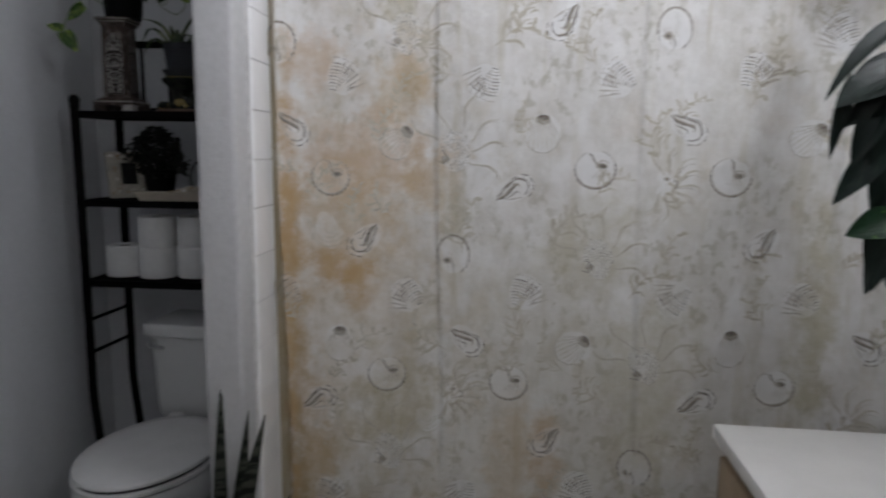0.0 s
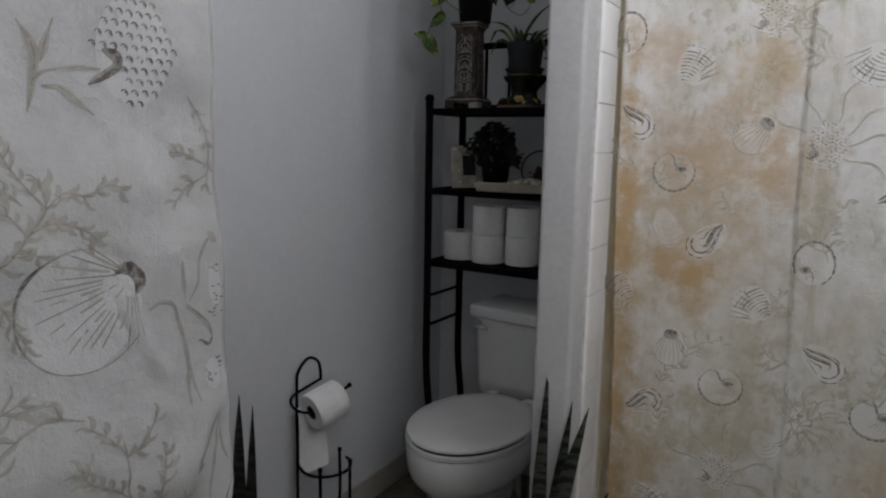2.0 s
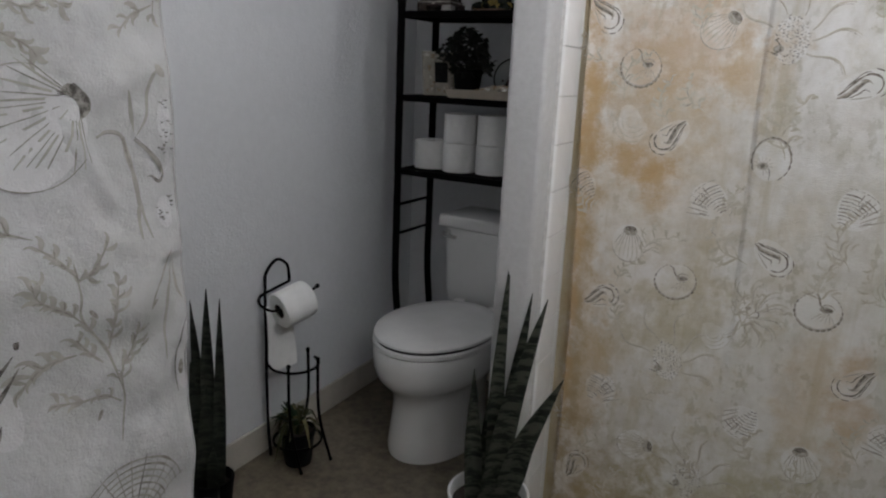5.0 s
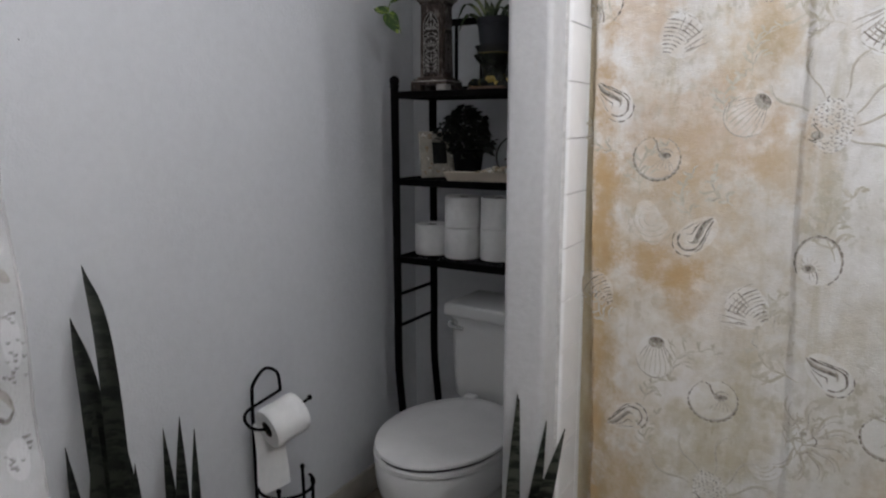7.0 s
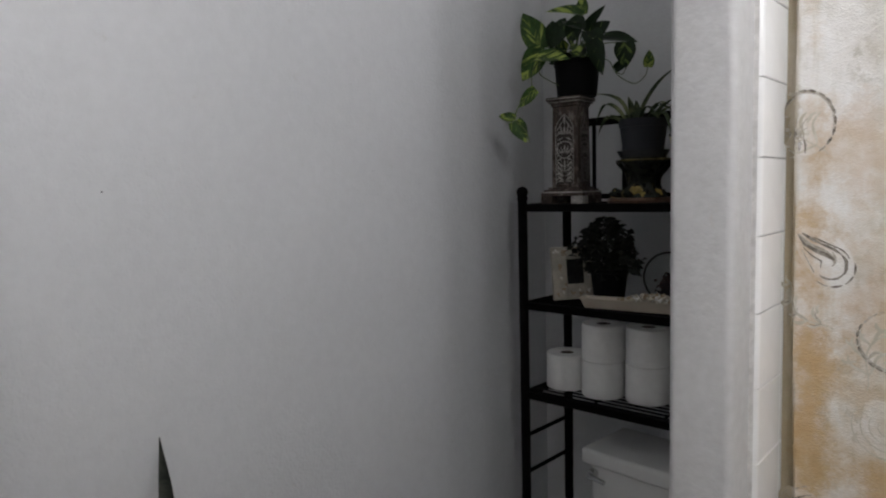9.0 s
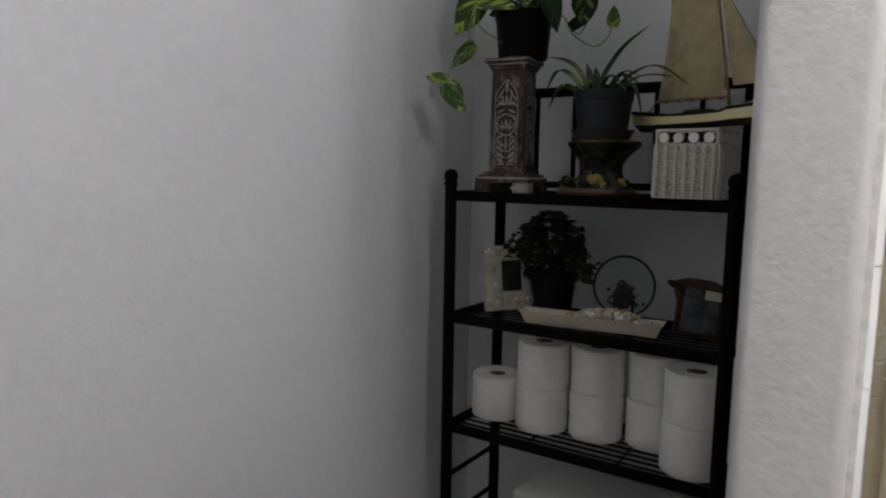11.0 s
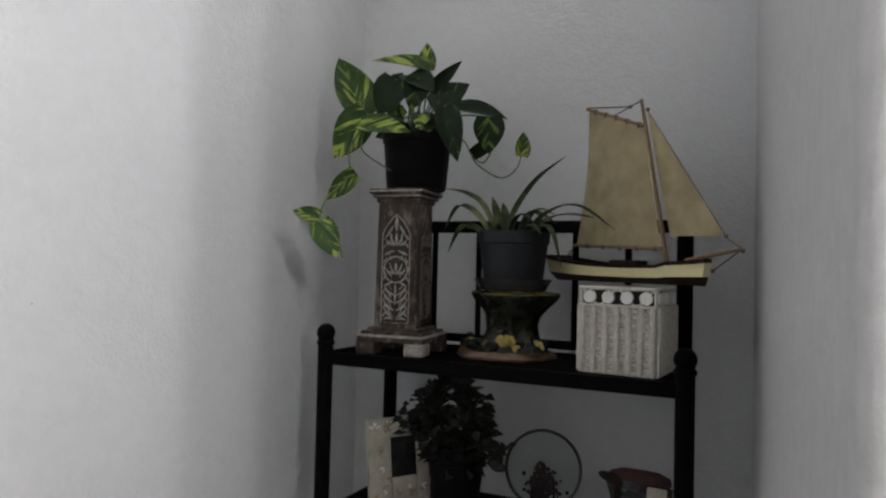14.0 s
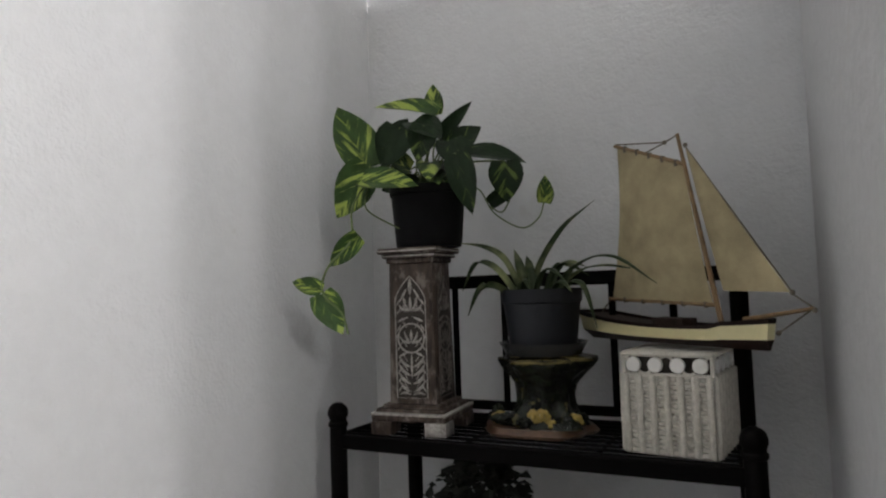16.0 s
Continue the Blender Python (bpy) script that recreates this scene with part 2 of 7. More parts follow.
def old_wood():
    """Dark stained wood with worn white limewash."""
    m, nt, b, co = node_mat("limed_wood", 0.7, 0, 0.3)
    c = ramp(nt, noise_node(nt, co, 60, 5, 0.6, (2.5, 2.5, 0.5)), 0.3, 0.7, (0.026, 0.019, 0.016), (0.095, 0.067, 0.054))
    worn = band(nt, noise_node(nt, co, 38, 5, 0.7, (1, 1, 0.6)), 0.50, 0.66)
    c = mixc(nt, maths(nt, "MULTIPLY", worn, 0.52), c, (0.35, 0.31, 0.28))
    nt.links.new(c, b.inputs["Base Color"])
    bumped(nt, b, noise_node(nt, co, 160, 4, 0.6, (2, 2, 0.4)), 0.4, 0.002)
    return m


def mottled(name, cols, scale, rough=0.3):
    m, nt, b, co = node_mat(name, rough, 0, 0.28)
    c = ramp(nt, noise_node(nt, co, scale, 4, 0.65), 0.35, 0.62, cols[0], cols[1])
    f = band(nt, noise_node(nt, co, scale * 0.8, 3, 0.6, (1.2, 0.8, 1)), 0.60, 0.68)
    nt.links.new(mixc(nt, f, c, cols[2]), b.inputs["Base Color"])
    bumped(nt, b, noise_node(nt, co, scale * 2, 3), 0.5, 0.006)
    return m


def glass_mat(name, colour=(0.9, 0.93, 0.92), rough=0.05):
    m, nt, b, co = node_mat(name, rough)
    b.inputs["Base Color"].default_value = (*colour, 1)
    b.inputs["Transmission Weight"].default_value = 1.0
    b.inputs["IOR"].default_value = 1.2
    return m


def opal_glass():
    """Milk glass: part of the light is thrown back, part shines through."""
    m, nt, b, co = node_mat("milk_glass", 0.35)
    b.inputs["Base Color"].default_value = (0.80, 0.80, 0.79, 1)
    tr = nt.nodes.new("ShaderNodeBsdfTranslucent")
    tr.inputs["Color"].default_value = (0.75, 0.75, 0.74, 1)
    mx = nt.nodes.new("ShaderNodeMixShader")
    mx.inputs["Fac"].default_value = 0.45
    nt.links.new(b.outputs[0], mx.inputs[1])
    nt.links.new(tr.outputs[0], mx.inputs[2])
    nt.links.new(mx.outputs[0], nt.nodes["Material Output"].inputs["Surface"])
    return m


WALL = wall_paint("wall_paint", (0.668, 0.678, 0.698))
# for the unseen walls, dark so that they bounce less light back
WALL2 = wall_paint("unseen_wall_dark", (0.27, 0.25, 0.23))
PLASTER = knockdown("rough_plaster", (0.56, 0.56, 0.565))
CEIL = wall_paint("ceiling_paint", (0.90, 0.897, 0.885))
BASE = plain("cream_paint", (0.42, 0.392, 0.345), 0.5, vary=0.12, scale=12)
FLOOR = floor_vinyl()
TILE = plain("white_glaze", (0.87, 0.87, 0.875), 0.16, vary=0.04, scale=9, bump=0.05, fine=60)
GROUT = plain("grey_grout", (0.62, 0.61, 0.60), 0.9, vary=0.2, scale=60)
CLOTH = cloth("stained_curtain_cotton", 1.66, 0.06, True)
CLOTH_PALE = cloth("stained_curtain_shell", 1.66, 0.06, True, 0.60)
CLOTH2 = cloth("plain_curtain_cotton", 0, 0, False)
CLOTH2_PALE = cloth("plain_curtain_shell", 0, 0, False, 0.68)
INK = print_ink("print_ink", (0.145, 0.125, 0.105), (0.42, 0.385, 0.335))
WASH = print_ink("print_wash", (0.50, 0.465, 0.375), (0.65, 0.62, 0.555), 38)
WASH2 = plain("print_wash_grey", (0.305, 0.299, 0.268), 0.9, vary=0.22, scale=60, bump=0)
TAUPE = print_ink("print_taupe", (0.35, 0.315, 0.265), (0.58, 0.545, 0.49))
TAUPE2 = print_ink("print_taupe_dark", (0.19, 0.18, 0.157), (0.345, 0.335, 0.312))
INK2 = print_ink("print_ink_dark", (0.075, 0.069, 0.062), (0.29, 0.28, 0.26))
CHINA = plain("white_porcelain", (0.74, 0.74, 0.735), 0.14, vary=0.03, scale=5, bump=0.02, fine=30)
SEATM = plain("white_seat_plastic", (0.74, 0.735, 0.73), 0.26, vary=0.05, scale=11, bump=0.05, fine=90)
# dark colour standing for shade in the seat seams and nail holes
GAP = plain("gap_and_hole_shade", (0.05, 0.05, 0.05), 0.8)
CHROME = plain("worn_chrome", (0.62, 0.62, 0.62), 0.22, 1.0, vary=0.1)
BLACK = plain("black_metal", (0.0035, 0.003, 0.003), 0.5, 0.0, vary=0.3, scale=50, bump=0.1, spec=0.035)
PAPER = plain("soft_paper", (0.82, 0.82, 0.81), 0.95, vary=0.05, scale=40, bump=0.5, fine=380, spec=0.1)
# card with the shade of the roll's hole put into its colour
CARD = plain("darkened_card", (0.11, 0.09, 0.07), 0.9)
POTBLACK = plain("black_plastic", (0.006, 0.006, 0.0065), 0.5, vary=0.25, scale=30, spec=0.05)
POTGREY = plain("slate_plastic", (0.0115, 0.0135, 0.0185), 0.55, vary=0.15, scale=30, spec=0.35)
POTWHITE = plain("white_ceramic", (0.72, 0.72, 0.73), 0.3, vary=0.06, scale=12)
SOIL = plain("potting_soil", (0.022, 0.016, 0.012), 1.0, vary=0.5, scale=80, bump=0.8)
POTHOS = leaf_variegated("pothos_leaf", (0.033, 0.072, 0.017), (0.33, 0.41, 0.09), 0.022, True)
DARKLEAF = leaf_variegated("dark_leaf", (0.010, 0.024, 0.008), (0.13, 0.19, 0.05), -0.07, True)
STEM = plain("green_stem", (0.10, 0.14, 0.045), 0.6)
SAUCER = plain("smoky_plastic", (0.036, 0.038, 0.042), 0.25, vary=0.15, scale=40)
FERN = leaf_variegated("fern_leaf", (0.040, 0.042, 0.018), (0.15, 0.13, 0.06), 0.04)
SPIDER = leaf_variegated("spider_leaf", (0.032, 0.050, 0.022), (0.27, 0.30, 0.15), 0.04)
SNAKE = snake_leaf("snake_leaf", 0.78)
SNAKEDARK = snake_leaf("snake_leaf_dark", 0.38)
FAKE = plain("faded_dark_foliage", (0.010, 0.014, 0.009), 0.7, vary=0.5, scale=60)
LIMED = old_wood()
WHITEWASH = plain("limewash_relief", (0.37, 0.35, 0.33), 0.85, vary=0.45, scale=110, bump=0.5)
# limewash relief again, with the side's shade put into its colour
SHADEDWASH = plain("shaded_relief", (0.13, 0.115, 0.105), 0.85, vary=0.3, scale=110, bump=0.5)
WICKER = plain("white_wicker", (0.57, 0.545, 0.485), 0.75, vary=0.18, scale=140, bump=0.5)
SHELLW = plain("capiz_white", (0.80, 0.79, 0.76), 0.45, vary=0.06, scale=60)
# dark colour that stands for the shade inside hollows
DARKGAP = plain("hollow_shade", (0.040, 0.033, 0.028), 0.9, vary=0.3, scale=60)
MAJOLICA = mottled("majolica_green", ((0.004, 0.005, 0.004), (0.016, 0.020, 0.012), (0.10, 0.085, 0.034)), 48, 0.25)
RIMG = mottled("rim_glaze", ((0.030, 0.030, 0.016), (0.20, 0.165, 0.07), (0.46, 0.36, 0.15)), 38, 0.25)
YELLOWG = plain("yellow_glaze", (0.36, 0.26, 0.06), 0.3, vary=0.35, scale=70)
BROWNG = plain("brown_glaze", (0.105, 0.056, 0.031), 0.35, vary=0.45, scale=60)
SAIL = plain("ochre_sailcloth", (0.345, 0.29, 0.178), 0.9, vary=0.28, scale=26, bump=0.4, fine=600, spec=0.1)
SPAR = plain("varnished_spar", (0.21, 0.13, 0.06), 0.5, vary=0.3, scale=80)
HULLC = plain("cream_hull_paint", (0.66, 0.60, 0.34), 0.45, vary=0.06, scale=60)
HULLD = plain("dark_hull_paint", (0.020, 0.011, 0.009), 0.45, vary=0.3, spec=0.12)
STRING = plain("brown_twine", (0.12, 0.10, 0.075), 0.9)
CREAM = plain("cream_floral_paint", (0.44, 0.41, 0.35), 0.7, vary=0.22, scale=45, bump=0.3)
DIMWOOD = plain("dim_wood", (0.028, 0.018, 0.014), 0.6, vary=0.35, scale=60, spec=0.12)
PHOTO = mottled("dim_photo", ((0.02, 0.025, 0.03), (0.10, 0.10, 0.10), (0.22, 0.23, 0.24)), 30, 0.3)
PHOTODARK = mottled("dark_photo", ((0.008, 0.009, 0.010), (0.030, 0.032, 0.030), (0.09, 0.085, 0.07)), 34, 0.4)
PHOTO2 = mottled("grey_photo", ((0.015, 0.018, 0.022), (0.10, 0.105, 0.11), (0.36, 0.36, 0.35)), 28, 0.3)
TRAYM = plain("bone_tray", (0.55, 0.49, 0.40), 0.5, vary=0.08, scale=30)
PEBBLE = plain("pale_shell", (0.50, 0.455, 0.37), 0.6, vary=0.3, scale=90)
PEBBLE2 = plain("tan_shell", (0.36, 0.27, 0.175), 0.6, vary=0.4, scale=90)
SMOKE = glass_mat("clear_glass")
GREENB = plain("dark_dried_flower", (0.018, 0.012, 0.017), 0.9, vary=0.6, scale=120)
RIMD = plain("smoked_glass_rim", (0.022, 0.022, 0.023), 0.3, vary=0.3)
ROSEB = plain("dull_rose_flower", (0.050, 0.026, 0.024), 0.9, vary=0.6, scale=120)
REDB = plain("dull_red_cap", (0.055, 0.022, 0.018), 0.8, vary=0.3, scale=70)
CABINET = plain("oak_laminate", (0.36, 0.27, 0.18), 0.5, vary=0.2, scale=14, fine=120)
COUNTER = plain("white_counter", (0.80, 0.79, 0.77), 0.35, vary=0.04, scale=12)
FROST = glass_mat("frosted_glass", (0.9, 0.93, 0.95), 0.6)
OPAL = opal_glass()
LAMPGLASS = plain("opal_glass", (0.85, 0.85, 0.84), 0.3, vary=0.02)


# ------------------------------------------------------------------ building helpers
def root_place(ob):
    while ob.parent:
        ob = ob.parent
    return ob.location


RAISE = [0.0, 1.0]


def up(z):
    return RAISE[0] + RAISE[1] * z


def thing(name, base, label, category, group="", kind=""):
    ob = new(name)
    base = (base[0], base[1], up(base[2]))
    ob.empty_display_size = 0.05
    ob.location = base
    return tagged(ob, label, category, group, kind)


def finish(bm, name, material, smooth=True):
    bmesh.ops.recalc_face_normals(bm, faces=bm.faces)
    me = bpy.data.meshes.new(name)
    bm.to_mesh(me)
    bm.free()
    me.materials.append(material)
    if smooth:
        me.polygons.foreach_set("use_smooth", [True] * len(me.polygons))
        me.set_sharp_from_angle(angle=radians(42))
    return me


def part(name, bm, material, parent=None, label="", smooth=True, kind=""):
    """Link a bmesh, modelled in world places, as one mesh object under a thing or a part."""
    if parent is not None:
        if RAISE[0]:
            for v in bm.verts:
                v.co.z = up(v.co.z)
        bmesh.ops.translate(bm, verts=bm.verts, vec=-root_place(parent))
    ob = new(name, finish(bm, name, material, smooth))
    ob.parent = parent
    return tagged(ob, label, kind=kind)


def piece(name, mesh, parent, m, label=""):
    """One more object on a shared mesh, at the pose m in world places."""
    ob = new(name, mesh)
    ob.parent = parent
    m = m.copy()
    m.translation.z = up(m.translation.z)
    ob.matrix_basis = Matrix.Translation(-root_place(parent)) @ m
    return tagged(ob, label)


def structure(name, bm, material, label, category, smooth=False):
    ob = new(name, finish(bm, name, material, smooth))
    return tagged(ob, label, category, kind="structure")


def box(x0, x1, y0, y1, z0, z1, bevel=0.0, seg=2, bm=None):
    own = bm is None
    b = bmesh.new()
    bmesh.ops.create_cube(b, size=1.0)
    for v in b.verts:
        v.co = Vector(((x0 + x1) / 2 + v.co.x * (x1 - x0), (y0 + y1) / 2 + v.co.y * (y1 - y0), (z0 + z1) / 2 + v.co.z * (z1 - z0)))
    if bevel:
        bmesh.ops.bevel(b, geom=b.edges[:], offset=bevel, segments=seg, profile=0.5, affect="EDGES")
    if own:
        return b
    join(bm, b)
    return bm


def join(bm, other):
    me = bpy.data.meshes.new("tmp")
    other.to_mesh(me)
    other.free()
    bm.from_mesh(me)
    bpy.data.meshes.remove(me)


def turned(bm, centre, degrees):
    bmesh.ops.rotate(bm, verts=bm.verts, cent=Vector(centre), matrix=Matrix.Rotation(radians(degrees), 3, "Z"))
    return bm


def lathe(profile, cx, cy, seg=28, sx=1.0, sy=1.0, bm=None, wobble=None):
    """Turn a profile of (radius, z) about an upright axis."""
    bm = bm or bmesh.new()
    rings = []
    for r, z in profile:
        if r <= 1e-6:
            rings.append([bm.verts.new((cx, cy, z))])
            continue
        ring = []
        for i in range(seg):
            a = 2 * math.pi * i / seg
            k = wobble(a, z) if wobble else 1.0
            ring.append(bm.verts.new((cx + r * k * sx * math.cos(a), cy + r * k * sy * math.sin(a), z)))
        rings.append(ring)
    for a, b in zip(rings, rings[1:]):
        for i in range(seg):
            j = (i + 1) % seg
            f = [a[i % len(a)], a[j % len(a)], b[j % len(b)], b[i % len(b)]]
            f = list(dict.fromkeys(f))
            if len(f) > 2:
                bm.faces.new(f)
    return bm


def smooth_line(pts, n=6):
    """A Catmull-Rom curve through the points."""
    p = [Vector(q) for q in pts]
    p = [p[0] * 2 - p[1]] + p + [p[-1] * 2 - p[-2]]
    out = []
    for i in range(1, len(p) - 2):
        for k in range(n):
            t = k / n
            a, b, c, d = p[i - 1], p[i], p[i + 1], p[i + 2]
            out.append(0.5 * (2 * b + (c - a) * t + (2 * a - 5 * b + 4 * c - d) * t * t + (3 * b - a - 3 * c + d) * t ** 3))
    out.append(p[-2])
    return out


def tube(pts, r, seg=8, bm=None, closed=False):
    bm = bm or bmesh.new()
    pts = [Vector(p) for p in pts]
    rings, n = [], len(pts)
    up = None
    for i, p in enumerate(pts):
        a = pts[(i - 1) % n] if closed or i else p
        b = pts[(i + 1) % n] if closed or i < n - 1 else p
        d = (b - a).normalized()
        if up is None:
            up = Vector((0, 0, 1)) if abs(d.z) < 0.9 else Vector((1, 0, 0))
        s = d.cross(up).normalized()
        up = s.cross(d).normalized()
        rad = r[i] if isinstance(r, (list, tuple)) else r
        rings.append([bm.verts.new(p + (s * math.cos(2 * math.pi * k / seg) + up * math.sin(2 * math.pi * k / seg)) * rad) for k in range(seg)])
    for i in range(n if closed else n - 1):
        a, b = rings[i], rings[(i + 1) % n]
        for k in range(seg):
            bm.faces.new((a[k], a[(k + 1) % seg], b[(k + 1) % seg], b[k]))
    if not closed:
        bm.faces.new(rings[0][::-1])
        bm.faces.new(rings[-1])
    return bm


def ball(centre, r, seg=12, bm=None, scale=(1, 1, 1)):
    bm = bm or bmesh.new()
    m = Matrix.Translation(centre) @ Matrix.Diagonal((r * scale[0], r * scale[1], r * scale[2], 1))
    bmesh.ops.create_uvsphere(bm, u_segments=seg, v_segments=max(6, seg * 2 // 3), radius=1.0, matrix=m)
    return bm


def sheet(fn, us, vs, bm=None):
    """A grid surface from fn(u, v)."""
    bm = bm or bmesh.new()
    g = [[bm.verts.new(fn(u, v)) for v in vs] for u in us]
    for i in range(len(us) - 1):
        for j in range(len(vs) - 1):
            bm.faces.new((g[i][j], g[i + 1][j], g[i + 1][j + 1], g[i][j + 1]))
    return bm


def steps(a, b, n):
    return [a + (b - a) * i / n for i in range(n + 1)]


def leaf_mesh(name, material, heart=0.3, fold=0.18, droop=0.12, n=7):
    """A leaf one unit long along +y, its width one unit, creased at the midrib."""
    bm = bmesh.new()
    rows = []
    for i in range(n + 1):
        t = i / n
        w = 0.5 * math.sin(math.pi * min(1, t ** 0.72)) ** 0.85 if 0 < t < 1 else 0.0
        y = t - heart * 0.25 * (1 - t) * (1 if t else 0)
        z = -droop * t * t
        if w < 1e-4:
            rows.append([bm.verts.new((0, y, z))])
        else:
            back = heart * 0.22 * max(0, 1 - t * 3)
            rows.append([bm.verts.new((-w, y - back, z + fold * w)), bm.verts.new((-w * 0.5, y - back * 0.4, z + fold * w * 0.6)), bm.verts.new((0, y, z)),
                         bm.verts.new((w * 0.5, y - back * 0.4, z + fold * w * 0.6)), bm.verts.new((w, y - back, z + fold * w))])
    for a, b in zip(rows, rows[1:]):
        if len(a) == 1:
            for k in range(4):
                bm.faces.new((a[0], b[k + 1], b[k]))
        elif len(b) == 1:
            for k in range(4):
                bm.faces.new((a[k], a[k + 1], b[0]))
        else:
            for k in range(4):
                bm.faces.new((a[k], a[k + 1], b[k + 1], b[k]))
    return finish(bm, name, material)


def leaf_pose(base, tip, width, face=(0.45, -0.8, 0.4), roll=0.0):
    """Where a unit leaf lies to run from base to tip, its upper side turned to face."""
    base, tip = Vector(base), Vector(tip)
    y = tip - base
    length = y.length
    y.normalize()
    z = Vector(face)
    z = (z - y * z.dot(y)).normalized()
    x = y.cross(z)
    m = Matrix((x, y, z)).transposed().to_4x4()
    return Matrix.Translation(base) @ m @ Matrix.Rotation(radians(roll), 4, "Y") @ Matrix.Diagonal((width, length, length, 1))


def blade(pts, w, fold=0.25, side=None, bm=None, tip=0.04, n=5, thick=0.0):
    """A long strap leaf along a curve, widest low down, tapering to a point."""
    bm = bm or bmesh.new()
    c = smooth_line(pts, n)
    rows, m = [], len(c) - 1
    for i, p in enumerate(c):
        t = i / m
        d = (c[min(i + 1, m)] - c[max(i - 1, 0)]).normalized()
        s = Vector(side) if side else d.cross(Vector((0, 0, 1)))
        s = (s - d * s.dot(d)).normalized()
        nrm = s.cross(d).normalized()
        k = w * max(tip, (0.75 + 0.5 * t) * (1 - t ** 2.6)) * 0.5
        rows.append([bm.verts.new(p - s * k + nrm * fold * k), bm.verts.new(p - s * k * 0.5 + nrm * fold * k * 0.25), bm.verts.new(p),
                     bm.verts.new(p + s * k * 0.5 + nrm * fold * k * 0.25), bm.verts.new(p + s * k + nrm * fold * k)])
    for a, b in zip(rows, rows[1:]):
        for k in range(4):
            bm.faces.new((a[k], a[k + 1], b[k + 1], b[k]))
    if thick:
        bmesh.ops.solidify(bm, geom=bm.faces[:], thickness=thick)
    return bm


# ------------------------------------------------------------------ the room
XL, YB, XR, YF, ZC = -0.012, 0.02, 2.43, -3.30, 2.62
XP0, XP1, YP = 0.831, 0.918, -0.985

structure("floor", box(XL - 0.1, XR + 0.1, YF - 0.1, YB + 0.1, -0.06, 0.0), FLOOR, "mottled tan and brown stone-look vinyl floor", "floor")
structure("ceiling", box(XL - 0.1, XR + 0.1, YF - 0.1, YB + 0.1, ZC, ZC + 0.08), CEIL, "plain white painted ceiling", "ceiling")
wall_l = structure("wall_left", box(XL - 0.1, XL, YF - 0.1, YB + 0.1, 0, ZC), WALL, "white wall with a fine orange-peel texture", "wall")
wb = box(XL, WIN[0], YB, YB + 0.1, 0, ZC)
box(WIN[1], XR, YB, YB + 0.1, 0, ZC, 0, 1, wb)
box(WIN[0], WIN[1], YB, YB + 0.1, 0, WIN[2], 0, 1, wb)
box(WIN[0], WIN[1], YB, YB + 0.1, WIN[3], ZC, 0, 1, wb)
structure("wall_back", wb, WALL, "white textured wall behind the toilet", "wall")
# frame of the unseen window, made up to hold the fill light
wf = box(WIN[0], WIN[0] + 0.03, YB + 0.03, YB + 0.07, WIN[2], WIN[3])
box(WIN[1] - 0.03, WIN[1], YB + 0.03, YB + 0.07, WIN[2], WIN[3], 0, 1, wf)
box(WIN[0] + 0.03, WIN[1] - 0.03, YB + 0.03, YB + 0.07, WIN[2], WIN[2] + 0.03, 0, 1, wf)
box(WIN[0] + 0.03, WIN[1] - 0.03, YB + 0.03, YB + 0.07, WIN[3] - 0.03, WIN[3], 0, 1, wf)
win = structure("window_1", wf, COUNTER, "unseen white framed frosted window, added for the fill light", "window")
pane = part("pane", box(WIN[0] + 0.03, WIN[1] - 0.03, YB + 0.045, YB + 0.051, WIN[2] + 0.03, WIN[3] - 0.03), FROST, win, "frosted glass")
pane.visible_shadow = False
structure("wall_right", box(XR, XR + 0.1, YF - 0.1, YB + 0.1, 0, ZC), WALL2, "unseen wall beside the vanity, darkened to cut bounce light", "wall")
structure("wall_front", box(XL, XR, YF - 0.1, YF, 0, ZC), WALL2, "unseen wall closing the room, darkened to cut bounce light", "wall")


def partition():
    b = box(XP0, XP1, YP, YB - 0.002, 0.0, 2.245, 0)
    for v in b.verts:
        if v.co.x < XP0 + 0.001 and v.co.y > -0.5:
            v.co.x = 0.809  # the wall runs slightly out of square
    up = [e for e in b.edges if abs(e.verts[0].co.z - e.verts[1].co.z) > 1 and e.verts[0].co.y < -0.5]
    bmesh.ops.bevel(b, geom=up, offset=0.012, segments=5, profile=0.5, affect="EDGES")
    return b


for y, z in ((-0.452, 1.047), (-0.747, 1.537), (-1.385, 1.499)):
    hole = ball((XL, y, z), 0.0014 if y < -1 else 0.0009, 8, None, (0.35, 1, 1))
    ob = new("nail_hole", finish(hole, "nail_hole", GAP))
    ob.parent = wall_l
wall_p = structure("wall_partition", partition(), PLASTER, "rough white plastered partition end beside the shower", "wall", True)
structure("baseboard", box(XL, 0.0, YF + 0.01, YB - 0.001, 0.001, 0.10, 0.003), BASE, "cream painted baseboard along the wall", "baseboard")
structure("baseboard_2", box(0.001, 0.806, YB - 0.012, YB, 0.001, 0.10, 0.003), BASE, "cream painted baseboard behind the toilet", "baseboard")
structure("tile_backing", box(XP1, XP1 + 0.006, -0.9175, YB - 0.003, 0.0, 2.0), GROUT, "grey grout bed behind white shower tiles", "trim")

# ------------------------------------------------------------------ toilet
TX = 0.455


def egg(t, front, back, half, yc):
    """An elongated bowl outline about yc."""
    x = half * math.sin(t)
    c = math.cos(t)
    y = yc - (front * c if c > 0 else back * c)
    return x, y


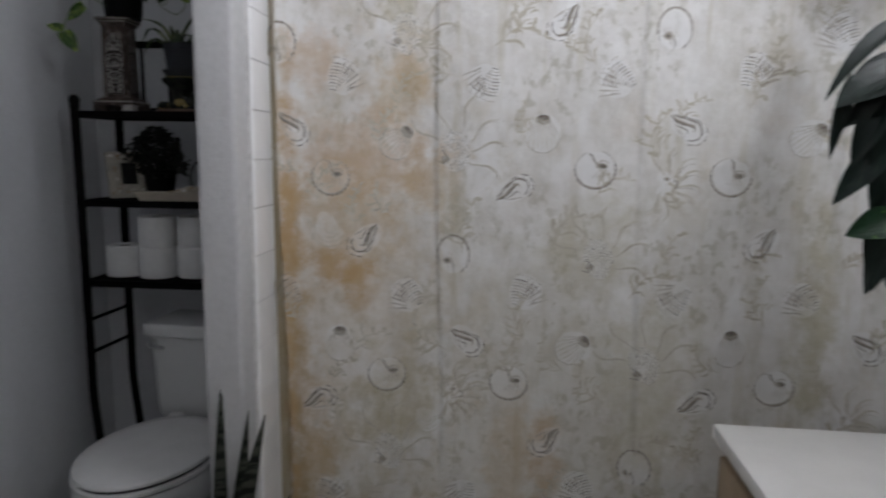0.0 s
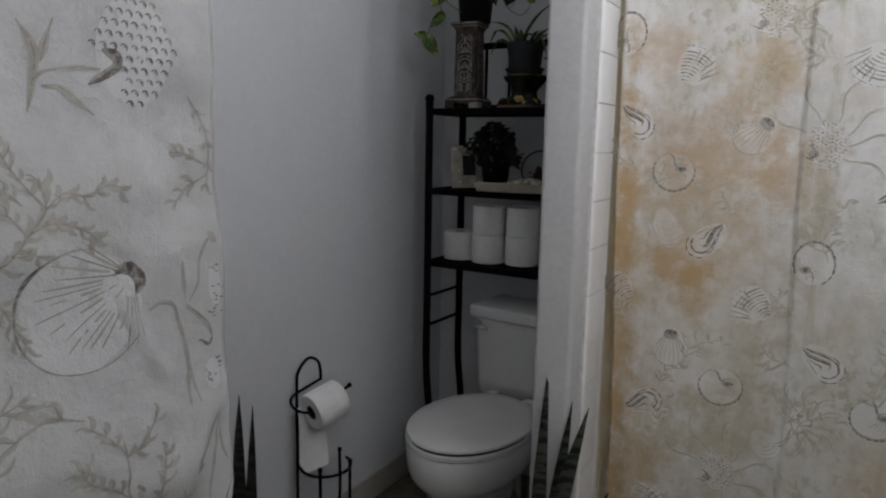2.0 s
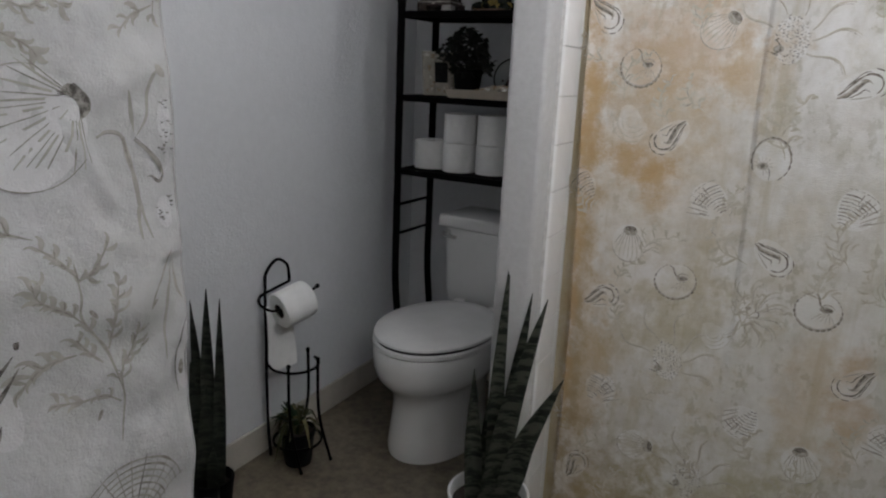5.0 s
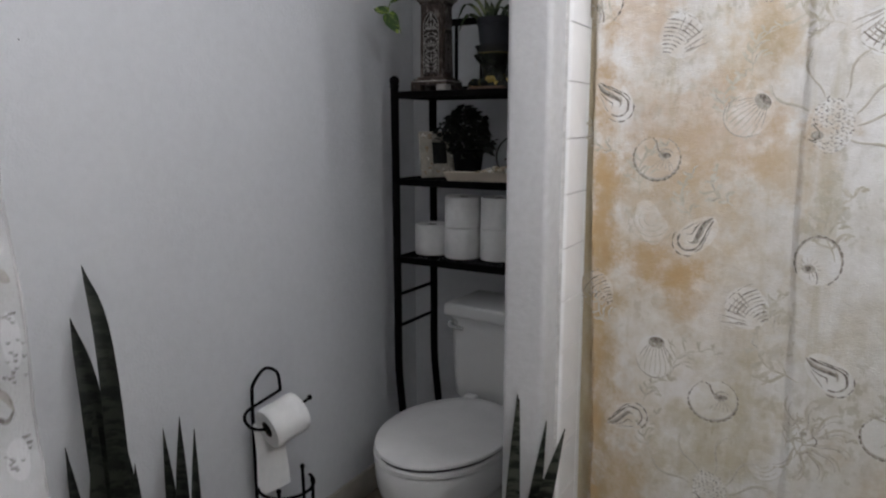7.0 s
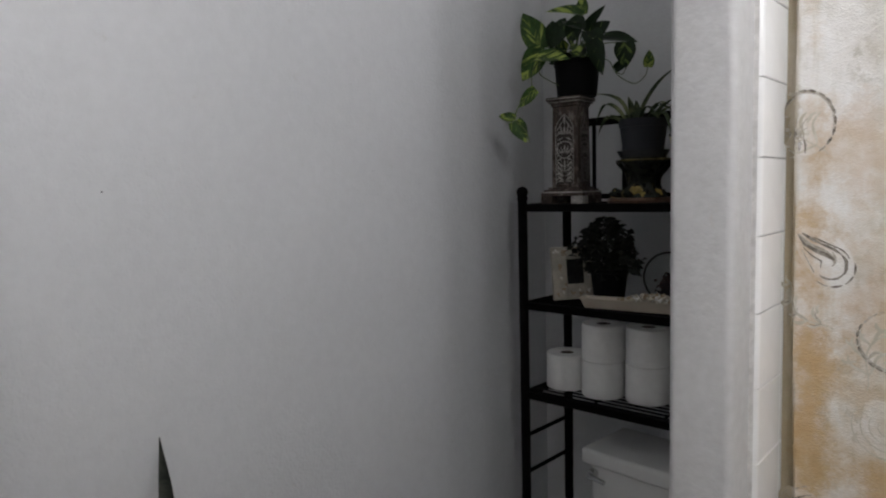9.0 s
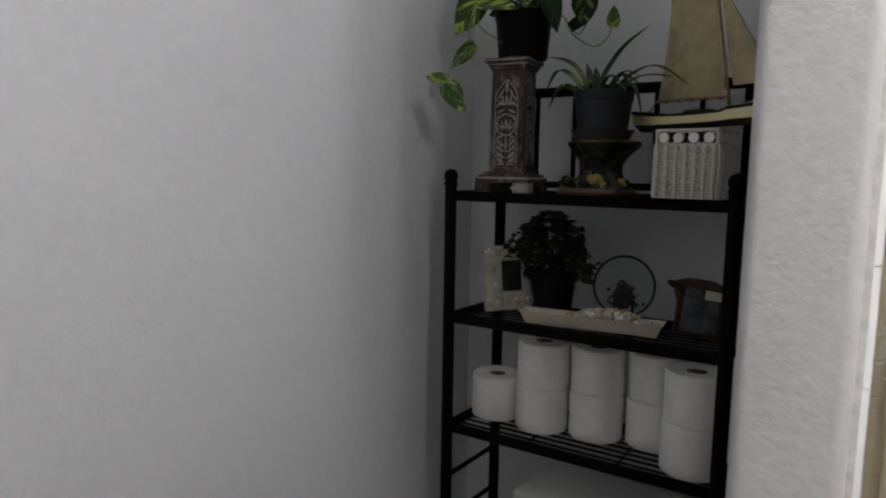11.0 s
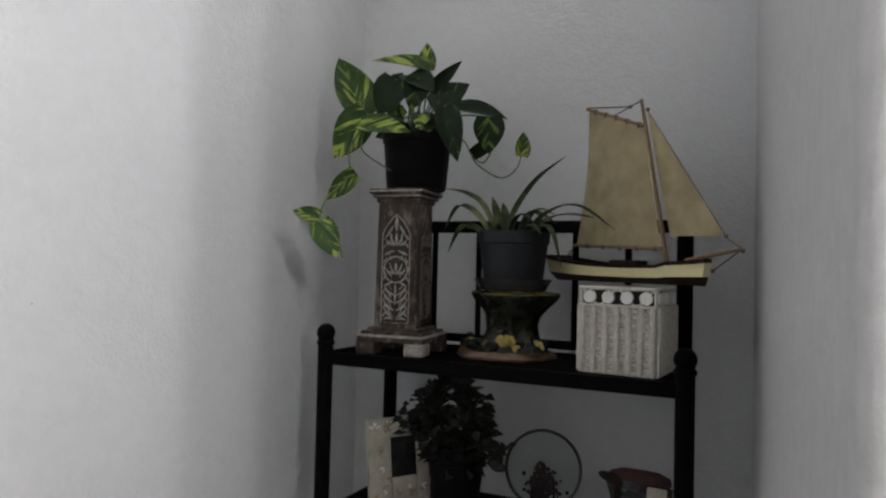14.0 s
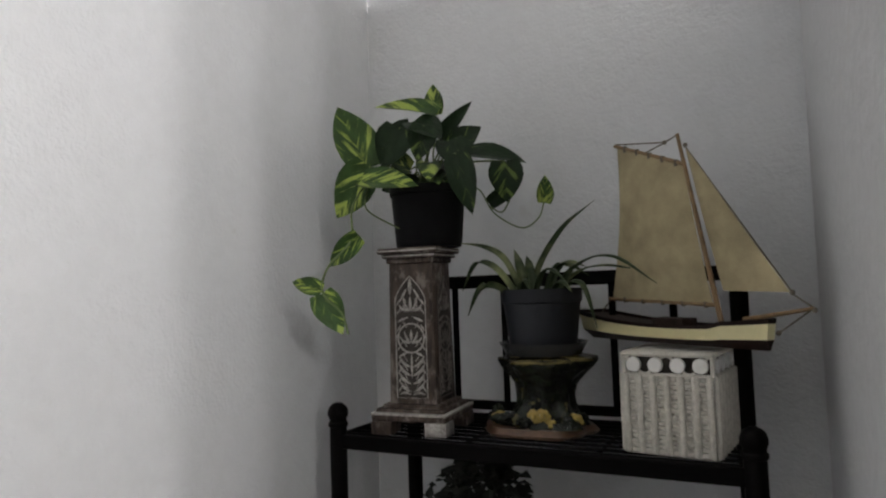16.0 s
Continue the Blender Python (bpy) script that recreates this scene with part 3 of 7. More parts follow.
def egg_loft(rows, seg=36):
    """Loft outlines of (z, front, back, half-width, middle), bottom to top, closed at both ends."""
    bm = bmesh.new()
    rings = []
    for z, f, bk, h, yc in rows:
        ring = []
        for i in range(seg):
            x, y = egg(2 * math.pi * i / seg, f, bk, h, yc)
            ring.append(bm.verts.new((TX + x, y, z)))
        rings.append(ring)
    for a, b in zip(rings, rings[1:]):
        for i in range(seg):
            j = (i + 1) % seg
            bm.faces.new((a[i], a[j], b[j], b[i]))
    bm.faces.new(rings[0][::-1])
    bm.faces.new(rings[-1])
    return bm


def toilet():
    t = thing("toilet", (TX, -0.4, 0), "white two-piece porcelain toilet with its lid closed", "toilet")
    yc = -0.49
    part("bowl", egg_loft([(0.0, 0.209, 0.24, 0.141, -0.48), (0.02, 0.211, 0.24, 0.143, -0.48), (0.05, 0.208, 0.24, 0.139, -0.48), (0.11, 0.202, 0.245, 0.131, -0.48), (0.17, 0.196, 0.255, 0.124, -0.48),
                           (0.215, 0.196, 0.27, 0.122, -0.485), (0.238, 0.206, 0.275, 0.132, yc), (0.258, 0.228, 0.28, 0.157, yc), (0.280, 0.246, 0.28, 0.178, yc),
                           (0.305, 0.253, 0.28, 0.187, yc), (0.34, 0.257, 0.28, 0.191, yc), (0.378, 0.258, 0.28, 0.193, yc), (0.385, 0.253, 0.27, 0.188, yc)]), CHINA, t)
    part("seat_ring", egg_loft([(0.389, 0.254, 0.24, 0.190, yc), (0.392, 0.260, 0.24, 0.196, yc), (0.404, 0.260, 0.24, 0.196, yc), (0.407, 0.255, 0.235, 0.192, yc)]), SEATM, t)
    # dark body filling the seams, in place of the shade between seat and lid
    part("seam_filler", egg_loft([(0.383, 0.250, 0.21, 0.184, yc), (0.4165, 0.250, 0.21, 0.185, yc)]), GAP, t, "dark filler coloured as the shade under the seat")
    part("lid", egg_loft([(0.4155, 0.250, 0.24, 0.187, yc), (0.4185, 0.257, 0.245, 0.194, yc), (0.426, 0.255, 0.245, 0.192, yc), (0.431, 0.242, 0.238, 0.181, yc),
                          (0.435, 0.20, 0.20, 0.135, yc), (0.437, 0.09, 0.10, 0.06, yc)]), SEATM, t)
    for s in (-0.075, 0.075):
        part("hinge", box(TX + s - 0.022, TX + s + 0.022, -0.262, -0.225, 0.400, 0.430, 0.006), SEATM, t)
    tank = bmesh.new()
    rows = [(0.392, 0.165, -0.195, 0.028), (0.405, 0.172, -0.206, 0.030), (0.45, 0.176, -0.210, 0.030), (0.688, 0.184, -0.222, 0.034)]
    rings = []
    for z, h, yf, rr in rows:
        ring = []
        for cx_, cy_, a0 in ((h - rr, yf + rr, -90), (h - rr, -0.012 - rr, 0), (-h + rr, -0.012 - rr, 90), (-h + rr, yf + rr, 180)):
            for k in range(6):
                a = radians(a0 + 18 * k)
                ring.append(tank.verts.new((TX + cx_ + rr * math.cos(a), cy_ + rr * math.sin(a), z)))
        rings.append(ring)
    for a, b in zip(rings, rings[1:]):
        for i in range(len(a)):
            j = (i + 1) % len(a)
            tank.faces.new((a[i], a[j], b[j], b[i]))
    tank.faces.new(rings[0][::-1])
    tank.faces.new(rings[-1])
    part("tank", tank, CHINA, t)
    part("tank_lid", box(TX - 0.193, TX + 0.193, -0.236, -0.006, 0.690, 0.737, 0.011, 3), CHINA, t)
    lev = part("lever", tube([(0.300, -0.218, 0.668), (0.300, -0.246, 0.668)], 0.013, 14), CHROME, t, "chrome flush lever")
    part("lever_arm", tube(smooth_line([(0.300, -0.244, 0.668), (0.318, -0.252, 0.666), (0.352, -0.251, 0.661)], 4), [0.006] * 4 + [0.0065] * 5, 8), CHROME, lev)
    for s in (-0.102, 0.102):
        part("bolt_cap", ball((TX + s, -0.41, 0.012), 0.015, 10, None, (1, 1, 0.8)), CHINA, t)
    # it stands a few degrees out of square
    turn = Matrix.Rotation(radians(-5.0), 4, "Z")
    pivot = Vector((TX, -0.12, 0))
    t.location = pivot + turn @ (t.location - pivot)
    t.rotation_euler.z = radians(-5.0)
    return t


toilet()

# ------------------------------------------------------------------ black metal rack over the toilet
RX0, RX1, RYF, RYB = 0.12, 0.718, -0.30, -0.075
RB0, RB1 = 0.129, 0.699  # the rear posts stand slightly closer together


def rack():
    r = thing("shelf_rack", ((RX0 + RX1) / 2, (RYF + RYB) / 2, 0), "black metal three-shelf rack standing over the toilet", "shelf rack")
    pr = 0.0135

    def post(name, x, s, y, top):
        path = [(x + s * 0.03, y, 0.0), (x + s * 0.028, y, 0.20), (x + s * 0.012, y, 0.36), (x, y, 0.50), (x, y, 0.70), (x, y, 1.0), (x, y, top)]
        return part(name, tube(smooth_line(path, 5), pr, 12), BLACK, r)
    for x, xb, s in ((RX0, RB0, 1), (RX1, RB1, -1)):
        p = post("front_post", x, s, RYF, 1.472)
        part("finial", ball((x, RYF, 1.474), 0.0165, 14), BLACK, p)
        part("collar", lathe([(0.0138, 1.452), (0.0158, 1.454), (0.0158, 1.459), (0.0138, 1.461)], x, RYF, 14), BLACK, p)
        post("rear_post", xb, s, RYB, 1.684)
        for z in (0.764, 0.653):
            part("side_bar", tube([(x, RYF, z), (xb, RYB, z)], 0.006, 8), BLACK, r)
    for z in (1.430, 1.150, 0.889):
        f = bmesh.new()
        box(RX0, RX1, RYF - 0.006, RYF + 0.006, z - 0.011, z + 0.011, 0.002, 1, f)
        box(RB0, RB1, RYB - 0.006, RYB + 0.006, z - 0.011, z + 0.011, 0.002, 1, f)
        for x, xb in ((RX0, RB0), (RX1, RB1)):
            rail = box(x - 0.006, x + 0.006, RYF, RYB, z - 0.011, z + 0.011, 0.002, 1)
            for v in rail.verts:
                v.co.x += (xb - x) * (v.co.y - RYF) / (RYB - RYF)
            join(f, rail)
        sh = part("shelf", f, BLACK, r)
        for i in range(1, 9):
            k = i / 9
            y = RYF + (RYB - RYF) * k
            part("wire", tube([(RX0 + (RB0 - RX0) * k, y, z + 0.006), (RX1 + (RB1 - RX1) * k, y, z + 0.006)], 0.0028, 6), BLACK, sh)
        for x in (RX0 + 0.2, RX0 + 0.4):
            part("wire", tube([(x, RYF, z + 0.0005), (x, RYB, z + 0.0005)], 0.0028, 6), BLACK, sh)
    part("back_rail", box(RB0, RB1, RYB - 0.007, RYB + 0.007, 1.663, 1.686, 0.003, 1), BLACK, r)
    part("back_rail", box(RB0, RB1, RYB - 0.005, RYB + 0.005, 1.448, 1.464, 0.002, 1), BLACK, r)
    for i in range(1, 6):
        x = RB0 + (RB1 - RB0) * i / 6
        part("back_slat", tube([(x, RYB, 1.456), (x, RYB, 1.67)], 0.006, 8), BLACK, r)
    return r


rack()
# Heights on the shelves below are given for a rack 1.43 m high and raised to its true height.
RAISE[:] = 0.024, 1.016
Z1, Z2, Z3 = 1.3925, 1.1165, 0.8600


# ------------------------------------------------------------------ toilet paper on the rack
def paper_roll(base, h=0.101, rr=0.0605):
    x, y, z = base
    t = thing("toilet_roll", base, "white toilet paper roll standing on the rack", "toilet roll", "spare rolls on the rack")
    prof = [(0.021, z + 0.001), (rr - 0.002, z), (rr - 0.0006, z + 0.002), (rr, z + 0.02), (rr - 0.0008, z + h * 0.5), (rr, z + h - 0.015), (rr - 0.0008, z + h - 0.002), (rr - 0.003, z + h), (0.021, z + h - 0.001), (0.021, z + 0.001)]
    part("paper", lathe(prof, x, y, 30, wobble=lambda a, zz: 1 + 0.006 * math.sin(3 * a + 40 * zz)), PAPER, t)
    part("core", lathe([(0.0208, z + 0.002), (0.0208, z + h - 0.003), (0.0190, z + h - 0.003), (0.0190, z + 0.002), (0.0208, z + 0.002)], x, y, 20), CARD, t, "cardboard core darkened as a shaded hole")
    return t


roll = paper_roll((0.187, -0.178, Z3))
turn_ = 0
for x, y, k in ((0.311, -0.190, 0), (0.311, -0.190, 1), (0.433, -0.166, 0), (0.433, -0.166, 1), (0.556, -0.140, 0), (0.556, -0.140, 1),
                (0.655, -0.232, 0), (0.655, -0.232, 1), (0.680, -0.110, 0), (0.680, -0.110, 1)):
    turn_ += 67
    copy_thing(roll, pose(x + 0.002 * k, y, up(Z3 + 0.1015 * k), 0, 0, turn_))


# ------------------------------------------------------------------ things on the middle shelf
def photo_frame():
    x0, y0 = 0.222, -0.196
    t = thing("photo_frame", (x0, y0, Z2), "cream floral photo frame leaning beside the potted plant", "photo frame")
    m = pose(x0, y0, Z2 + 0.004, -9, 0, 55)
    w, h, b = 0.124, 0.150, 0.036
    u0, u1 = -0.016, 0.036

    def put(name, bm, mat, label=""):
        bmesh.ops.transform(bm, matrix=m, verts=bm.verts)
        return part(name, bm, mat, t, label)
    fr = bmesh.new()
    box(-w / 2, u0, -0.006, 0.006, 0, h, 0.003, 2, fr)
    box(u1, w / 2, -0.006, 0.006, 0, h, 0.003, 2, fr)
    box(u0, u1, -0.0055, 0.0055, 0, b + 0.008, 0.003, 2, fr)
    box(u0, u1, -0.0055, 0.0055, h - b, h, 0.003, 2, fr)
    put("frame", fr, CREAM)
    put("photo", box(u0 - 0.003, u1 + 0.003, -0.001, 0.004, b, h - b + 0.004), PHOTODARK, "dark picture")
    put("strut", box(-0.012, 0.012, 0.006, 0.010, 0.0, h * 0.7, 0.001), CARD)
    rnd = random.Random(4)
    tan, pale = bmesh.new(), bmesh.new()
    for i in range(34):
        u, v = rnd.uniform(-w / 2 + 0.008, w / 2 - 0.008), rnd.uniform(0.008, h - 0.008)
        if u0 - 0.006 < u < u1 + 0.006 and b < v < h - b + 0.004:
            continue
        turn, size = rnd.uniform(0, 360), rnd.uniform(0.006, 0.012)
        for k in range(rnd.choice((2, 3, 4))):
            petal = ball((size * 0.55, 0, 0), size * 0.55, 7, None, (1, 0.22, 0.36))
            bmesh.ops.transform(petal, matrix=pose(u, -0.0062, v, 0, turn + k * rnd.uniform(35, 70), 0), verts=petal.verts)
            join(tan if i % 3 else pale, petal)
    put("flower_relief", tan, PEBBLE2, "tan painted flowers")["kind"] = "stuff"
    put("leaf_relief", pale, SHELLW, "white painted leaves")["kind"] = "stuff"


photo_frame()


def bushy_plant():
    x0, y0 = 0.318, -0.165
    t = thing("potted_plant", (x0, y0, Z2), "dark bushy artificial plant in a black pot", "potted plant")
    part("pot", lathe([(0.0, Z2 + 0.001), (0.040, Z2 + 0.001), (0.042, Z2 + 0.01), (0.051, Z2 + 0.085), (0.054, Z2 + 0.086), (0.054, Z2 + 0.096), (0.049, Z2 + 0.096), (0.047, Z2 + 0.088), (0.0, Z2 + 0.086)], x0, y0, 24), POTBLACK, t)
    rnd = random.Random(11)
    fo = bmesh.new()
    for i in range(760):
        a, u = rnd.uniform(0, 2 * math.pi), rnd.random() ** 0.6
        zz = rnd.random()
        rad = (0.058 + 0.026 * min(1, zz / 0.35) if zz < 0.65 else 0.084 * (1 - (zz - 0.65) / 0.55)) * u
        lobes = 1 + 0.28 * math.sin(3 * a + 7 * zz) + 0.12 * math.sin(7 * a - 11 * zz)
        c = Vector((x0 - 0.006 + 0.02 * (0.5 - zz) + rad * lobes * math.cos(a), y0 + rad * 0.75 * math.sin(a), Z2 + 0.096 + 0.138 * zz - 0.02 * u))
        d = Vector((math.cos(a), math.sin(a), rnd.uniform(-0.5, 0.6))).normalized()
        s = d.cross(Vector((rnd.uniform(-1, 1), rnd.uniform(-1, 1), 1))).normalized()
        L, W = rnd.uniform(0.015, 0.028), rnd.uniform(0.008, 0.015)
        n = s.cross(d)
        v = [fo.verts.new(q) for q in (c, c + d * L * 0.45 + s * W + n * 0.003, c + d * L - n * 0.003, c + d * L * 0.45 - s * W + n * 0.003)]
        fo.faces.new((v[0], v[1], v[2]))
        fo.faces.new((v[0], v[2], v[3]))
    part("foliage", fo, FAKE, t, "dark crinkled leaves", kind="stuff")
    sp = bmesh.new()
    for i in range(9):
        a = i * 0.7
        tube(smooth_line([(x0, y0, Z2 + 0.08), (x0 + 0.02 * math.cos(a), y0 + 0.02 * math.sin(a), Z2 + 0.13), (x0 + 0.055 * math.cos(a), y0 + 0.045 * math.sin(a), Z2 + 0.16 + 0.05 * (i % 3) / 3)], 4), 0.0022, 5, sp)
    part("stem_cluster", sp, FAKE, t, kind="stuff")
    for i, (dx, dz) in enumerate(((0.085, 0.098), (0.092, 0.092), (0.078, 0.122))):
        part("sprig", ball((x0 + dx, y0 - 0.03, Z2 + dz), 0.011, 7, None, (1.4, 0.8, 0.7)), FAKE, t)


bushy_plant()


def shell_tray():
    c = (0.440, -0.252)
    t = thing("shell_tray", (*c, Z2), "long bone-coloured tray half filled with pale sea shells", "tray")
    w, d, h = 0.147, 0.022, 0.026
    tr = bmesh.new()

    def rim(z, k):
        return [(-w - k, -d - k, z), (w + k, -d - k, z), (w + k, d + k, z), (-w - k, d + k, z)]
    loops = [rim(0.0, -0.010), rim(h, 0.0), rim(h + 0.002, 0.004), rim(h, 0.0035), rim(h - 0.002, -0.004), rim(0.004, -0.013)]
    rings = [[tr.verts.new(p) for p in lp] for lp in loops]
    for a, b in zip(rings, rings[1:]):
        for i in range(4):
            j = (i + 1) % 4
            tr.faces.new((a[i], a[j], b[j], b[i]))
    tr.faces.new(rings[0][::-1])
    tr.faces.new(rings[-1])
    m = pose(*c, Z2 + 0.001, 0, 0, 7)
    bmesh.ops.transform(tr, matrix=m, verts=tr.verts)
    part("tray", tr, TRAYM, t, smooth=False)
    rnd = random.Random(21)
    meshes = []
    for k, mat in enumerate((PEBBLE, PEBBLE, PEBBLE2, SHELLW)):
        b = bmesh.new()
        prof = [(0.0, -1.0), (0.35, -0.75), (0.75, -0.2), (0.85, 0.15), (0.6, 0.5), (0.38, 0.62), (0.3, 0.85), (0.0, 1.05)] if k % 2 else [(0.0, -0.6), (0.6, -0.5), (1.0, -0.1), (0.9, 0.25), (0.45, 0.5), (0.0, 0.55)]
        lathe(prof, 0, 0, 8, 1, 0.75, b, lambda a, z: 1 + 0.12 * math.cos(4 * a))
        meshes.append(finish(b, "shell", mat))
    for i in range(160):
        u = rnd.uniform(-0.052, 0.132)
        v = rnd.uniform(-0.013, 0.013)
        hump = 0.034 * max(0, 1 - ((u - 0.038) / 0.105) ** 2) * max(0.2, 1 - (v / 0.03) ** 2)
        s = rnd.uniform(0.0058, 0.0108)
        p = m @ Vector((u, v, 0.010 + hump * rnd.uniform(0.5, 1.0)))
        piece("shell", meshes[i % 4], t, pose(*p, rnd.uniform(0, 360), rnd.uniform(0, 360), rnd.uniform(0, 360)) @ Matrix.Scale(s, 4))


shell_tray()


def glass_disc():
    c = Vector((0.462, -0.098, Z2 + 0.072))
    t = thing("glass_plate", (c.x, c.y, Z2), "round clear glass plate with dark rim and dried flowers", "plate")
    m = Matrix.Translation(c) @ Matrix.Rotation(radians(12), 4, "Z") @ Matrix.Rotation(radians(-8), 4, "X")

    def put(name, bm, mat, label=""):
        bmesh.ops.transform(bm, matrix=m, verts=bm.verts)
        return part(name, bm, mat, t, label)
    ring = [(0.067 * math.cos(2 * math.pi * i / 48), 0, 0.067 * math.sin(2 * math.pi * i / 48)) for i in range(48)]
    put("rim", tube(ring, 0.0030, 8, None, True), RIMD, "dark rim")
    g = bmesh.new()
    bmesh.ops.create_cone(g, cap_ends=True, segments=48, radius1=0.065, radius2=0.065, depth=0.003, matrix=Matrix.Rotation(radians(90), 4, "X"))
    pane = put("glass", g, SMOKE, "clear glass")
    pane.visible_shadow = False
    rnd = random.Random(5)
    for name, mat, label, n, cu, cv, su, sv in (("dried_posy", GREENB, "near-black dried flowers", 230, 0.0, -0.030, 0.0125, 0.0135), ("posy_blooms", ROSEB, "dull rose dried blooms", 60, 0.001, -0.010, 0.0135, 0.0085)):
        fl = bmesh.new()
        for i in range(n):
            u, v = rnd.gauss(cu, su), rnd.gauss(cv, sv)
            if math.hypot(u, v) < 0.058:
                ball((u, -0.006, v), rnd.uniform(0.0022, 0.0048), 6, fl, (1, 0.5, 0.9))
        put(name, fl, mat, label)["kind"] = "stuff"
    st = bmesh.new()
    for s in (-1, 1):
        tube([(0.02 * s, -0.014, -0.073), (0.02 * s, 0.004, -0.066), (0.02 * s, 0.014, -0.02), (0.02 * s, 0.032, -0.069)], 0.0022, 6, st)
    put("stand", st, BLACK)


glass_disc()


def leaning_picture():
    x0, y0 = 0.648, -0.215
    t = thing("small_picture", (x0, y0, Z2), "small dim framed picture leaning on a red-capped jar", "picture")
    m = pose(x0, y0, Z2 + 0.004, -14, 8, 24)

    def put(name, bm, mat, label=""):
        bmesh.ops.transform(bm, matrix=m, verts=bm.verts)
        return part(name, bm, mat, t, label)
    fr = bmesh.new()
    box(0.034, 0.046, -0.005, 0.005, 0, 0.098, 0.002, 2, fr)
    box(-0.046, -0.036, -0.005, 0.005, 0, 0.09, 0.002, 2, fr)
    box(0.002, 0.034, -0.0045, 0.0045, 0.084, 0.098, 0.002, 2, fr)
    box(-0.036, 0.034, -0.0045, 0.0045, 0, 0.010, 0.002, 2, fr)
    put("frame", fr, DIMWOOD)
    spike = ball((0, 0, 0), 0.030, 10, None, (1.0, 0.35, 0.30))
    bmesh.ops.transform(spike, matrix=pose(-0.040, 0.020, 0.098, 0, 14, 0), verts=spike.verts)
    put("dark_leaf", spike, DIMWOOD, "dark pointed leaf against the jar")
    put("corner_card", box(0.004, 0.036, -0.0062, -0.0046, 0.078, 0.096, 0.001), CREAM, "cream card tucked in the corner")
    put("picture", box(-0.037, 0.035, -0.002, 0.003, 0.008, 0.086), PHOTO2, "blurred grey picture")
    cl = lathe([(0.0, 0.112), (0.03, 0.111), (0.046, 0.105), (0.05, 0.095), (0.046, 0.086), (0.04, 0.07), (0.04, 0.004), (0.0, 0.003)], 0.0, 0.032, 20, 1.0, 0.5, None, lambda a, z: 1 + 0.05 * math.sin(5 * a + 60 * z))
    put("jar", cl, PHOTO, "dim jar behind the frame")
    put("jar_lid", lathe([(0.0, 0.120), (0.03, 0.119), (0.050, 0.112), (0.053, 0.102), (0.048, 0.096), (0.0, 0.096)], 0.004, 0.031, 20, 1.0, 0.52, None, lambda a, z: 1 + 0.06 * math.sin(4 * a)), REDB, "dull red cap")


leaning_picture()


